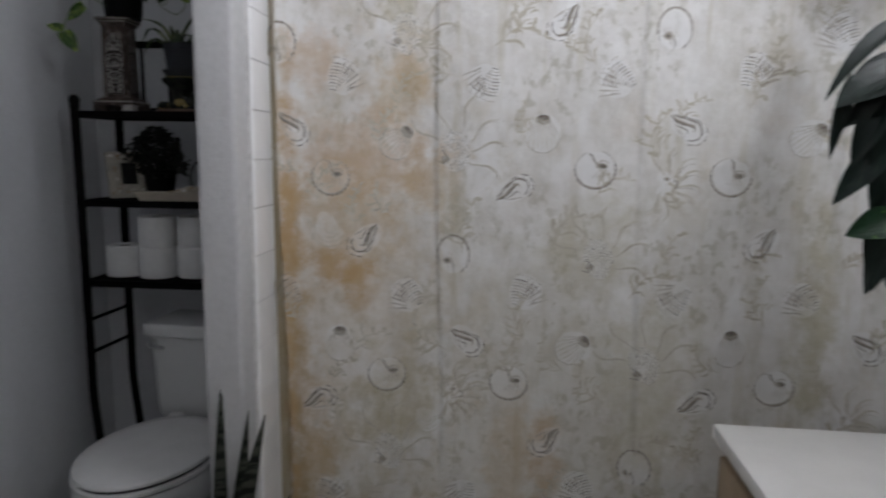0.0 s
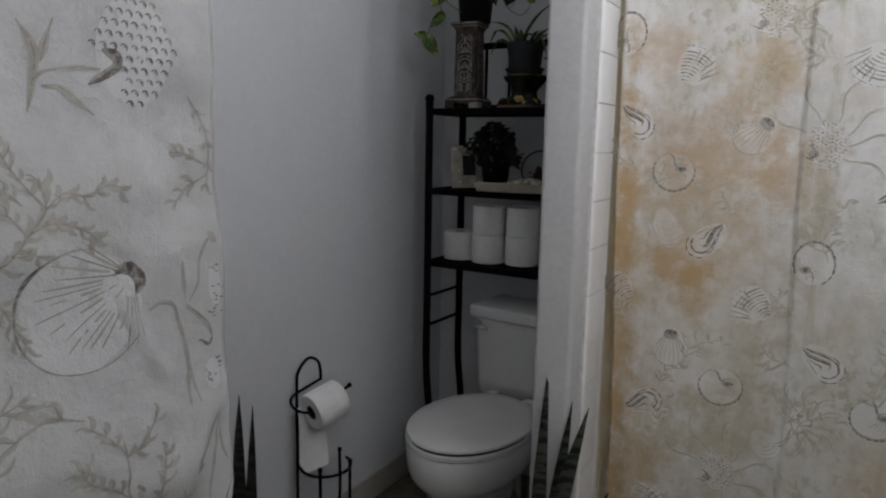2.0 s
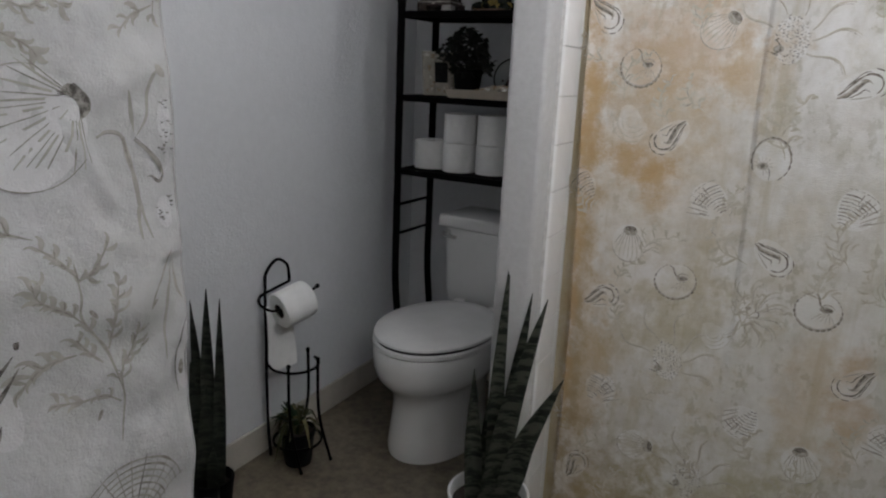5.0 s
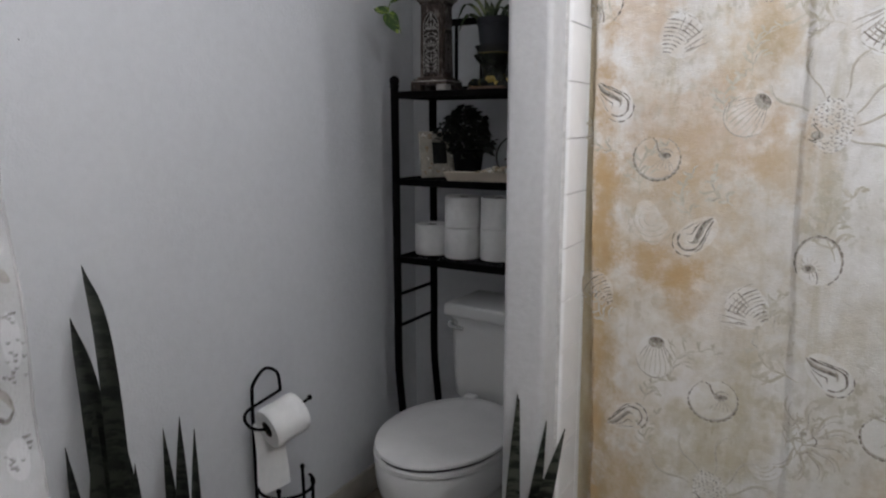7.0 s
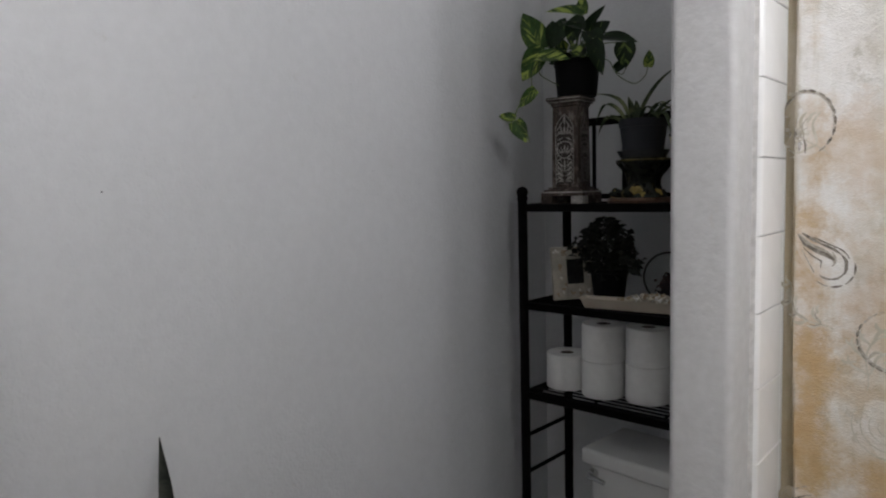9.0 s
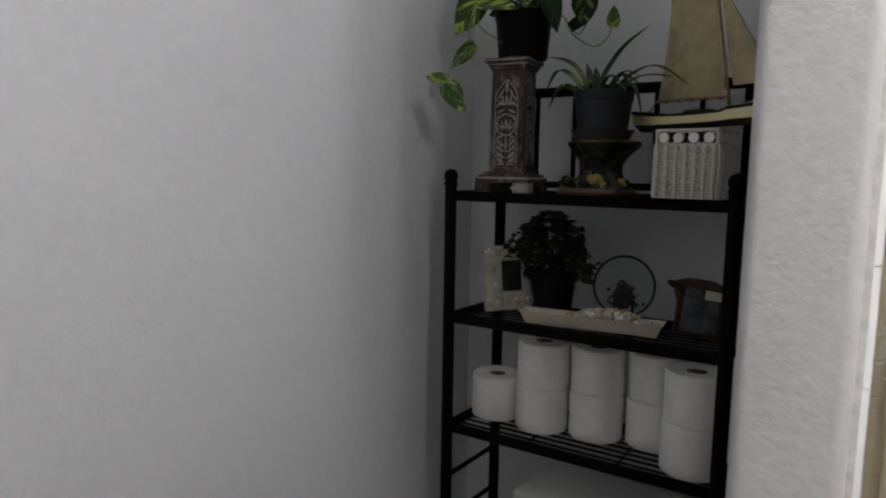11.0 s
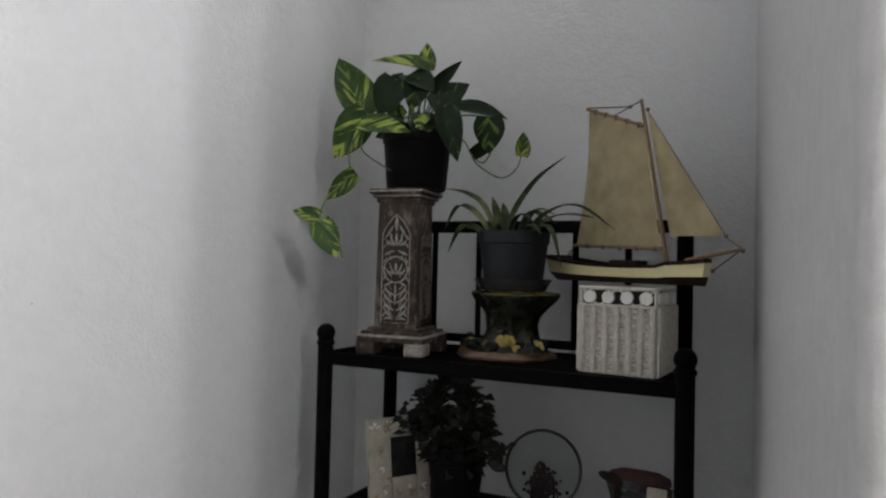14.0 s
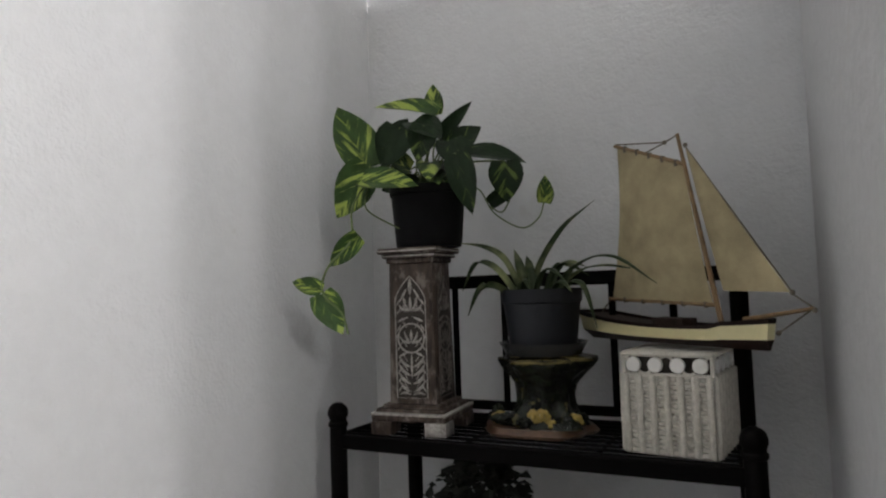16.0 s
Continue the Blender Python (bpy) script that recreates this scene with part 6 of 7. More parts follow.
    def oyster(self, u, v, s=0.042, rot=0.0, flip=1):
        f = self.at(u, v, s, rot, flip)
        self.blot("white", u, v, s * 0.88, s * 0.98, radians(rot))
        self.blot("taupe", *f(0.0, 0.66), s * 0.36, s * 0.25, radians(rot))
        self.blot("ink", *f(0.0, 0.78), s * 0.28, s * 0.14, radians(rot))
        for k in range(-4, 5):
            self.stroke("taupe", [f(0.06 * k, 0.66), f(0.13 * k, 0.30), f(0.19 * k, -0.10 - 0.12 * (k % 2))], 0.0021)
        for k in range(-3, 4):
            self.stroke("wash", [f(0.20 * k, -0.1), f(0.23 * k, -0.5), f(0.22 * k, -0.85)], 0.0030)
        self.stroke("taupe", self.arc(f, 0, 0, 0.88, 0.98, 190, 350, 24), 0.0024)

    def whelk(self, u, v, s=0.044, rot=0.0, flip=1):
        f = self.at(u, v, s, rot, flip)
        self.blot("white", *f(0.05, 0.05), s * 1.02, s * 0.62, radians(rot))
        self.blot("white", *f(0.25, 0.05), s * 0.62, s * 0.55, radians(rot))
        self.stroke("taupe", [f(-0.95, -0.08), f(-0.5, -0.06), f(-0.1, 0.08), f(0.25, 0.20), f(0.4, 0.1)], 0.0105, 0.75)
        self.stroke("ink", [f(-0.95, -0.10), f(-0.6, -0.16), f(-0.2, -0.02), f(0.1, 0.14), f(0.3, 0.18)], 0.0068, 0.75)
        self.dashes("ink", [f(-0.90, 0.02), f(-0.75, 0.06), f(-0.55, 0.12), f(-0.35, 0.2), f(-0.15, 0.30), f(0.05, 0.38), f(0.25, 0.43), f(0.45, 0.42), f(0.6, 0.33), f(0.7, 0.2)], 0.0052, 3, 0.9)
        self.dashes("ink", self.arc(f, 0.35, 0.0, 0.44, 0.44, 95, -80, 24), 0.0046, 4, 0.85)
        self.dashes("ink", [f(-0.6, 0.18), f(-0.4, 0.27), f(-0.2, 0.36), f(0.0, 0.46), f(0.2, 0.54), f(0.35, 0.55), f(0.5, 0.52)], 0.0032, 2, 0.8)
        self.stroke("ink", [f(-0.55, -0.24), f(-0.2, -0.22), f(0.1, -0.12), f(0.25, -0.27)], 0.0038, 0.8)
        self.dashes("ink", self.arc(f, 0.40, 0.0, 0.64, 0.62, 62, -85, 24), 0.0032, 4, 0.75)
        self.stroke("taupe", [f(-0.5, -0.32), f(-0.1, -0.42), f(0.25, -0.50)], 0.0040)
        self.stroke("taupe", self.arc(f, 0.1, 0.0, 0.3, 0.28, 100, 0, 8), 0.0034)

    def ghost(self, u, v, s, rot):
        """A shell so faded that only its pale body and faint ribs are left."""
        f = self.at(u, v, s, rot)
        self.blot("white", u, v, s * 0.62, s * 0.75, radians(rot), 18, 0.5)
        for k in range(4):
            self.stroke("wash", self.arc(f, 0.1, 0.1, 0.28 + 0.2 * k, 0.26 + 0.2 * k, 120, 300, 12), 0.0022)

    def dots(self, u, v, s=0.048, rot=0.0, flip=1, size=1.0):
        f = self.at(u, v, s, rot, flip)
        self.blot("white", u, v, s * 0.66, s * 0.95, radians(rot))
        for i in range(-4, 5):
            for j in range(-8, 9):
                x, y = 0.145 * i + (0.07 if j % 2 else 0), 0.115 * j
                if (x / 0.66) ** 2 + (y / 0.95) ** 2 < 1 and not (x < -0.05 and -0.5 < y < -0.1):
                    q = 1.6 * noise.noise(Vector((u * 7 + x * 9, v * 7 + y * 9, 4.0)))
                    x, y = x + 0.05 * math.sin(7 * i + 3 * j), y + 0.05 * math.cos(5 * j + 2 * i)
                    self.stroke("ink" if (i * j) % 3 else "taupe", [f(x - 0.055 * math.cos(q), y - 0.055 * math.sin(q)), f(x, y - 0.02), f(x + 0.055 * math.cos(q), y + 0.055 * math.sin(q))], 0.0024 * size, 0.5)
        self.stroke("ink", [f(-0.85, -0.42), f(-0.55, -0.55), f(-0.35, -0.42), f(-0.38, -0.2), f(-0.6, 0.05)], 0.0042 * size)
        self.blot("taupe", *f(-0.42, -0.35), s * 0.2, s * 0.16)
        for k, (x, y, a) in enumerate(((0.7, 0.4, 35), (0.75, 0.0, 5), (0.6, -0.5, -30), (-0.3, 1.0, 105), (-0.75, 0.5, 140), (0.35, 0.95, 65))):
            self.frond(*f(x, y), s * 1.7, rot + a * flip, 0.0058 * size)
            self.frond(*f(x, y - 0.03), s * 1.6, rot + a * flip, 0.0016 * size, "taupe")

    def frond(self, u, v, ln, ang, w=0.003, layer="wash"):
        a = radians(ang)
        pts = [(u + ln * t * math.cos(a + 0.35 * math.sin(3 * t)), v + ln * t * math.sin(a + 0.35 * math.sin(3 * t))) for t in steps(0, 1, 8)]
        self.stroke(layer, pts, w, 0.7)

    def flower(self, u, v, s=0.05, rot=0.0, flip=1):
        f = self.at(u, v, s, rot, flip)
        for x, y, r in ((-0.1, 0.3, 0.3), (0.1, 0.0, 0.34), (-0.15, -0.3, 0.28)):
            self.blot("white", *f(x, y), s * r, s * r * 0.8)
        self.stroke("ink", self.arc(f, 0.25, -0.02, 0.2, 0.2, 80, -60, 8), 0.0026)
        self.blot("taupe", *f(0.0, 0.22), s * 0.12, s * 0.09)
        for a in (75, 40, 15, -15, -40, -65, -95, -125, 110):
            self.frond(*f(0.35 * math.cos(radians(a)), 0.4 * math.sin(radians(a))), s * 1.25, rot + a, 0.0060)
            self.frond(*f(0.4 * math.cos(radians(a)), 0.4 * math.sin(radians(a)) - 0.05), s * 1.1, rot + a - 6, 0.0019, "taupe")

    def weed(self, u, v, s, rot=90.0, rnd=random, layer="wash", w=0.0036):
        """A faint branching seaweed with small blunt leaflets."""
        a = radians(rot)
        stem = [(u + s * t * math.cos(a + 0.3 * math.sin(4 * t)), v + s * t * math.sin(a + 0.3 * math.sin(4 * t))) for t in steps(0, 1, 10)]
        self.stroke(layer, stem, w * 0.6)
        for i in range(2, 11, 2):
            for sgn in (-1, 1):
                l2 = s * (0.46 - 0.026 * i) * rnd.uniform(0.5, 1.2)
                side = rot + sgn * rnd.uniform(25, 55)
                self.frond(*stem[i], l2, side, w * rnd.uniform(0.9, 1.5), layer)
                if rnd.random() < 0.6:
                    mid = (stem[i][0] + l2 * 0.6 * math.cos(radians(side)), stem[i][1] + l2 * 0.6 * math.sin(radians(side)))
                    self.frond(*mid, l2 * 0.5, side + sgn * rnd.uniform(20, 45), w * 1.1, layer)
                if rnd.random() < 0.3:
                    self.frond(*stem[i], l2 * 0.8, side + rnd.uniform(-8, 8), w * 0.35, "taupe")

    def put(self, parent, pale, faint, shade, ink):
        for key, name, mat in (("white", "pale_print", pale), ("wash", "seaweed_print", faint), ("taupe", "shading_print", shade), ("ink", "ink_print", ink)):
            part(name, self.layers[key], mat, parent, {"pale_print": "pale shell shapes", "seaweed_print": "faint seaweed", "shading_print": "soft brown shading", "ink_print": "dark ink outlines"}[name], kind="stuff")


def shower_curtain():
    t = thing("shower_curtain", (1.66, -0.80, 0.06), "stained off-white shower curtain printed with sea shells", "shower curtain")
    us = [0.933 + 0.0035 * i for i in range(24)] + [1.017 + 0.0045 * i for i in range(314)]
    part("fabric", sheet(lambda x, z: Vector((x, shower_y(x, z), z)), us, steps(0.06, 1.95, 60)), CLOTH, t)
    part("rod", tube([(XP1 + 0.013, -0.79, 1.965), (XR, -0.79, 1.965)], 0.012, 12), CHROME, t)
    for i in range(12):
        x = 0.93 + i * 0.125
        part("ring", tube([(x, -0.79 + 0.022 * math.cos(2 * math.pi * k / 16), 1.962 + 0.026 * math.sin(2 * math.pi * k / 16)) for k in range(16)], 0.0018, 5, None, True), CHROME, t)
    pr = Print(lambda u, v, l: Vector((u, shower_y(u, v) - l, v)))
    for u, v, r, f in ((1.073, 1.271, -10, 1), (1.664, 1.296, 0, 1), (1.955, 1.284, -20, 1), (1.203, 0.810, 0, 1), (1.489, 0.796, -10, 1), (2.086, 0.811, 5, 1)):
        pr.nautilus(u, v, 0.044, r, f)
    for u, v, r in ((0.960, 1.566, 0), (1.355, 1.099, 0), (1.817, 1.594, 0), (1.785, 0.607, 0)):
        pr.snail(u, v, 0.042, r)
    for u, v, r, f in ((1.104, 1.493, 0, 1), (1.418, 1.482, 180, 1), (1.701, 1.490, 30, -1), (1.993, 1.508, 0, 1), (1.248, 0.999, 20, -1), (1.522, 1.015, 0, 1), (1.847, 1.013, 160, 1), (2.130, 1.016, 20, -1),
                       (2.153, 1.587, 10, -1), (1.066, 0.511, 0, 1), (1.382, 0.515, 180, 1), (1.657, 0.549, 10, -1), (0.965, 1.00, 20, -1)):
        pr.fan(u, v, 0.047, r, f)
    for u, v, r in ((1.226, 1.353, -45), (1.548, 1.374, 0), (2.116, 1.370, -50), (1.094, 0.884, 0), (1.633, 0.891, -55), (1.980, 0.903, 0), (1.163, 0.386, -80), (1.513, 0.446, 10)):
        pr.oyster(u, v, 0.044, r)
    for u, v, r, f in ((0.985, 1.382, -50, 1), (1.487, 1.248, 25, 1), (1.856, 1.391, -40, 1), (1.152, 1.131, 225, 1), (1.387, 0.898, -40, 1), (2.035, 1.140, 225, 1), (1.040, 0.744, 25, 1), (1.580, 0.660, 225, 1),
                       (1.909, 0.774, 25, 1), (2.273, 0.914, -45, 1), (1.589, 1.612, 230, 1), (1.020, 0.279, 60, 1)):
        pr.whelk(u, v, 0.045, r, f)
    for u, v, r in ((1.355, 1.332, 0), (1.679, 1.099, 10), (1.245, 1.586, 0), (1.209, 0.618, 10), (1.793, 0.857, 20), (1.289, 0.337, 0)):
        pr.dots(u, v, 0.048, r)
    for u, v in ((1.819, 1.268), (1.359, 0.769), (2.240, 0.74)):
        pr.flower(u, v)
    pr.ghost(1.069, 1.149, 0.052, 30)
    pr.ghost(1.30, 0.70, 0.042, 60)
    rnd = random.Random(17)
    for i in range(77):
        pr.weed(0.96 + 0.125 * (i % 11 + rnd.random()), 0.10 + 0.235 * (i // 11 + rnd.random()), rnd.uniform(0.06, 0.12), rnd.uniform(20, 160), rnd, "wash", rnd.uniform(0.004, 0.0075))
    pr.put(t, CLOTH_PALE, WASH, TAUPE, INK)


shower_curtain()


def divider_curtain():
    t = thing("divider_curtain", (0.86, -2.4, 0.06), "off-white cotton curtain printed with large sea shells and seaweed", "curtain")

    def edge(z):
        return -1.882 + 0.009 * smooth01(1.46 - z, 0.0, 0.66)
    vs = steps(0.06, 1.95, 60)
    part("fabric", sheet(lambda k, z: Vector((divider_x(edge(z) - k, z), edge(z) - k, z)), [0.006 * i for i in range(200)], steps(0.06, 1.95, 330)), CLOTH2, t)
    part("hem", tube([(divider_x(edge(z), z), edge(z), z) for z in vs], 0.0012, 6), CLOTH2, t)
    part("rod", tube([(0.86, -1.85, 1.965), (0.86, YF, 1.965)], 0.012, 12), CHROME, t)

    # u is the distance towards the camera's side, v the height
    def on_cloth(u, v, l):
        y = min(-u, edge(v) - 0.001)
        return Vector((divider_x(y, v) + l, y, v))
    pr = Print(on_cloth)

    def line(layer, w, *pts, taper=0.75):
        pr.stroke(layer, [(p.x, p.y) for p in smooth_line([(a, b, 0) for a, b in pts], 5)], w, taper)

    rnd = random.Random(9)

    def scallop(cu, cv, r, aim):
        """A big round shell: hub on the rim, ribs across, an outline round the far side."""
        hub = (cu + r * math.cos(radians(aim)), cv + r * math.sin(radians(aim)))
        pr.blot("white", cu, cv, r * 0.98, r * 0.98)
        pr.blot("taupe", hub[0] + 0.004, hub[1] - 0.003, r * 0.30, r * 0.24, radians(aim + 90))
        pr.blot("ink", *hub, r * 0.24, r * 0.13, radians(aim + 90), 14, 0.3)
        for k in range(-9, 10):
            a = radians(aim + 180 + 7.2 * k)
            ln = r * (1.10 + 0.62 * math.cos(radians(10 * k)) * (0.75 + 0.25 * math.sin(k * 2.3)))
            pr.stroke("taupe" if k % 2 else "wash", [(hub[0] + q * ln * math.cos(a + 0.05 * math.sin(k) * q), hub[1] + q * ln * math.sin(a + 0.05 * math.sin(k) * q)) for q in (0.05, 0.25, 0.5, 0.75, 1.0)], 0.0017 if k % 2 else 0.0034, 0.8)
        for k in range(26):
            a = radians(aim + 110 + 140 * k / 25)
            q0, q1 = r * 0.16, r * rnd.uniform(0.24, 0.42)
            pr.stroke("ink", [(hub[0] + q * math.cos(a), hub[1] + q * math.sin(a)) for q in (q0, (q0 + q1) / 2, q1)], 0.0015, 0.5)
        ring = pr.at(cu, cv, r, aim + 180)
        pr.stroke("taupe", pr.arc(ring, 0, 0, 1.02, 1.02, -25, 125, 24), 0.0034, 0.85)
        pr.stroke("ink", pr.arc(ring, 0, 0, 1.04, 1.04, 38, 82, 18), 0.0050, 0.9)
        pr.stroke("taupe", pr.arc(ring, 0, 0, 1.02, 1.02, -120, 130, 34), 0.0018, 0.7)

    scallop(2.014, 1.183, 0.052, 152)
    scallop(2.30, 1.36, 0.052, 150)
    # sea horse with its bubbles
    line("wash", 0.0050, (1.887, 1.236), (1.896, 1.228), (1.903, 1.212), (1.905, 1.191), (1.916, 1.173))
    pr.blot("wash", 1.889, 1.233, 0.0035, 0.007, -0.5)
    line("wash", 0.0046, (1.924, 1.215), (1.921, 1.194), (1.919, 1.176))
    line("wash", 0.0060, (1.955, 1.173), (1.944, 1.178), (1.932, 1.174), (1.926, 1.156), (1.922, 1.134), (1.919, 1.109), (1.914, 1.091), (1.909, 1.072))
    line("taupe", 0.0020, (1.955, 1.172), (1.944, 1.176), (1.931, 1.171), (1.925, 1.150), (1.921, 1.130))
    line("wash", 0.0070, (1.919, 1.169), (1.905, 1.156), (1.895, 1.144), (1.891, 1.133))
    line("taupe", 0.0026, (1.918, 1.171), (1.905, 1.158), (1.894, 1.145), (1.891, 1.134))
    line("ink", 0.0038, (1.891, 1.134), (1.897, 1.127), (1.904, 1.133), (1.910, 1.133))
    line("wash", 0.0060, (1.919, 1.109), (1.921, 1.092), (1.920, 1.072))
    pr.blot("white", 1.888, 1.185, 0.006, 0.022)
    pr.blot("white", 1.892, 1.095, 0.008, 0.016)
    for cu, cv, hu, hv, n in ((1.888, 1.180, 0.007, 0.026, 22), (1.891, 1.098, 0.009, 0.014, 14), (2.16, 1.15, 0.02, 0.03, 20)):
        for i in range(n):
            u, v = cu + rnd.uniform(-hu, hu), cv + rnd.uniform(-hv, hv)
            pr.stroke("ink", [(u - 0.0014, v), (u, v - 0.001), (u + 0.0014, v + 0.0004)], 0.0018, 0.4)
    # speckled shell with a dark hook and trailing stems
    pr.blot("white", 1.958, 1.398, 0.034, 0.044)
    for i in range(-5, 6):
        for j in range(-5, 6):
            u, v = 1.958 + 0.0088 * i + (0.0044 if j % 2 else 0), 1.400 + 0.0092 * j
            if ((u - 1.958) / 0.036) ** 2 + ((v - 1.400) / 0.047) ** 2 < 1 and not (u > 1.968 and 1.362 < v < 1.398):
                pr.stroke("ink", [(u + 0.0030, v + 0.0012), (u + 0.0015, v + 0.0030), (u - 0.0012, v + 0.0026), (u - 0.0026, v + 0.0002), (u - 0.0016, v - 0.0022)], 0.0017, 0.5)
                pr.blot("taupe", u - 0.0010, v + 0.0008, 0.0013, 0.0012, 0, 8)
    line("taupe", 0.0120, (1.985, 1.397), (1.974, 1.392), (1.973, 1.384), (1.984, 1.376), (1.996, 1.370))
    line("ink", 0.0070, (1.983, 1.398), (1.972, 1.394), (1.971, 1.385), (1.983, 1.375), (1.998, 1.368))
    for stem in (((1.986, 1.381), (2.009, 1.380), (2.032, 1.375), (2.041, 1.366)), ((2.034, 1.364), (2.022, 1.365), (2.010, 1.356), (1.995, 1.344)),
                 ((2.050, 1.411), (2.039, 1.392), (2.039, 1.372), (2.045, 1.344)), ((2.024, 1.415), (2.030, 1.397), (2.034, 1.382))):
        line("wash", 0.0075, *stem)
        line("taupe", 0.0016, *stem)
    # trailing ribbons and a round shell at the hem
    line("wash", 0.0050, (1.889, 1.059), (1.903, 1.032), (1.920, 1.000))
    line("taupe", 0.0016, (1.890, 1.055), (1.905, 1.030), (1.920, 1.000))
    line("wash", 0.0048, (1.889, 1.053), (1.898, 1.007), (1.903, 0.971), (1.902, 0.939))
    line("wash", 0.0044, (1.888, 1.047), (1.887, 1.019), (1.880, 1.001))
    pr.blot("white", 1.878, 0.935, 0.012, 0.042)
    line("ink", 0.0026, (1.877, 0.980), (1.886, 0.956), (1.891, 0.929), (1.886, 0.893))
    pr.blot("taupe", 1.881, 0.921, 0.004, 0.009)

    # twig: stems with paired leaflets
    def twig(*pts, w=0.0042, leaf=0.014, every=3, layer="wash"):
        c = [(p.x, p.y) for p in smooth_line([(a, b, 0) for a, b in pts], 5)]
        pr.stroke(layer, c, w, 0.6)
        pr.stroke("taupe", c, w * 0.22, 0.8)
        for i in range(every, len(c), every):
            ang = math.degrees(math.atan2(c[i][1] - c[i - 1][1], c[i][0] - c[i - 1][0]))
            for sg in (-1, 1):
                pr.frond(*c[i], leaf * rnd.uniform(0.7, 1.3), ang + sg * rnd.uniform(24, 44), 0.0064, "wash")
                if rnd.random() < 0.5:
                    pr.frond(*c[i], leaf * rnd.uniform(0.6, 1.1), ang + sg * rnd.uniform(24, 40), 0.0013, "taupe")
    twig((1.960, 0.871), (1.951, 0.916), (1.958, 0.943), (1.967, 0.973), (1.988, 1.009), (1.987, 1.033), (1.990, 1.063), every=9)
    twig((1.951, 0.916), (1.952, 0.946), (1.941, 0.960), (1.935, 0.979))
    twig((1.964, 0.972), (1.961, 0.988), (1.957, 1.013), (1.952, 1.034))
    twig((1.971, 0.960), (1.984, 0.975), (1.994, 0.990))
    twig((1.955, 0.912), (1.972, 0.925), (1.997, 0.927), (2.012, 0.931))
    twig((1.988, 1.006), (2.000, 1.019), (2.014, 1.028), (2.025, 1.039), (2.028, 1.052))
    twig((1.986, 1.046), (2.002, 1.067), (2.018, 1.082))
    twig((1.984, 1.048), (1.976, 1.051), (1.958, 1.075))
    twig((1.994, 0.975), (2.018, 0.973), (2.038, 0.963), leaf=0.022, every=2)
    twig((2.086, 1.226), (2.069, 1.233), (2.053, 1.252), (2.039, 1.271), (2.042, 1.295), leaf=0.016)
    twig((2.053, 1.252), (2.037, 1.259), (2.021, 1.256), (2.005, 1.248), (2.000, 1.241), leaf=0.012)
    twig((2.039, 1.270), (2.024, 1.282), (2.006, 1.279), (1.988, 1.287), (1.972, 1.282), leaf=0.013)
    twig((2.039, 1.271), (2.053, 1.289), (2.063, 1.304), (2.069, 1.317), leaf=0.013)
    twig((2.069, 1.233), (2.060, 1.241), (2.045, 1.233), leaf=0.012)
    twig((2.056, 1.253), (2.066, 1.266), (2.073, 1.270), leaf=0.012)
    twig((2.056, 1.274), (2.065, 1.283), (2.077, 1.291), leaf=0.012)
    twig((2.088, 1.208), (2.077, 1.200), (2.067, 1.183), (2.059, 1.165), leaf=0.014)
    twig((1.908, 1.364), (1.895, 1.344), (1.888, 1.318), (1.889, 1.284), leaf=0.010)
    twig((1.894, 1.303), (1.910, 1.311), (1.921, 1.314), leaf=0.010)
    twig((1.890, 1.292), (1.911, 1.281), (1.925, 1.267), leaf=0.012)
    twig((2.12, 1.02), (2.10, 1.06), (2.09, 1.11), (2.07, 1.12), leaf=0.02)
    twig((2.02, 1.09), (2.05, 1.10), (2.08, 1.09), leaf=0.02)
    for u, v, q in ((1.976, 0.905, 0.4), (1.978, 1.012, -0.6), (1.925, 0.965, 0.9), (1.915, 1.005, 0.8)):
        pr.blot("taupe", u, v, 0.002, 0.006, q)
    # upright ribbed fan
    f = pr.at(1.956, 0.775, 0.068, 0)
    pr.blot("white", *f(0, 0.4), 0.046, 0.036)
    for k in range(8):
        r = 0.30 + 0.10 * k
        pr.stroke("taupe" if k > 5 or k == 3 else "wash", pr.arc(f, 0, 0, r, r, 40 + k, 172 - k, 22), 0.0030, 0.5)
    for k in range(-4, 5):
        a = radians(106 + 14 * k)
        pr.stroke("ink" if k == 0 else "taupe", [f(q * math.cos(a), q * math.sin(a)) for q in (0.2, 0.5, 0.8, 1.06)], 0.0018, 0.5)
    line("ink", 0.0036, (2.012, 0.828), (2.004, 0.812), (1.998, 0.808))
    # tall whelk
    pr.blot("white", 2.072, 0.95, 0.022, 0.05, -0.45)
    line("ink", 0.0081, (2.043, 1.004), (2.043, 0.997), taper=0.2)
    line("ink", 0.0075, (2.047, 0.992), (2.060, 0.977), (2.076, 0.965), (2.085, 0.953), (2.091, 0.936))
    line("taupe", 0.0030, (2.049, 0.990), (2.064, 0.972), (2.080, 0.958), (2.088, 0.943))
    line("ink", 0.0046, (2.043, 0.980), (2.053, 0.964), (2.062, 0.951), (2.070, 0.936))
    line("ink", 0.0070, (2.061, 0.931), (2.066, 0.920), (2.075, 0.914))
    line("ink", 0.0064, (2.112, 0.912), (2.096, 0.905), (2.082, 0.906))
    line("ink", 0.0058, (2.114, 0.899), (2.106, 0.893), (2.098, 0.890))
    line("ink", 0.0058, (2.104, 0.967), (2.116, 0.960), (2.121, 0.941), (2.117, 0.920))
    line("taupe", 0.0060, (2.100, 0.962), (2.111, 0.954), (2.115, 0.938))
    line("taupe", 0.0070, (2.064, 0.972), (2.083, 0.957), (2.091, 0.938))
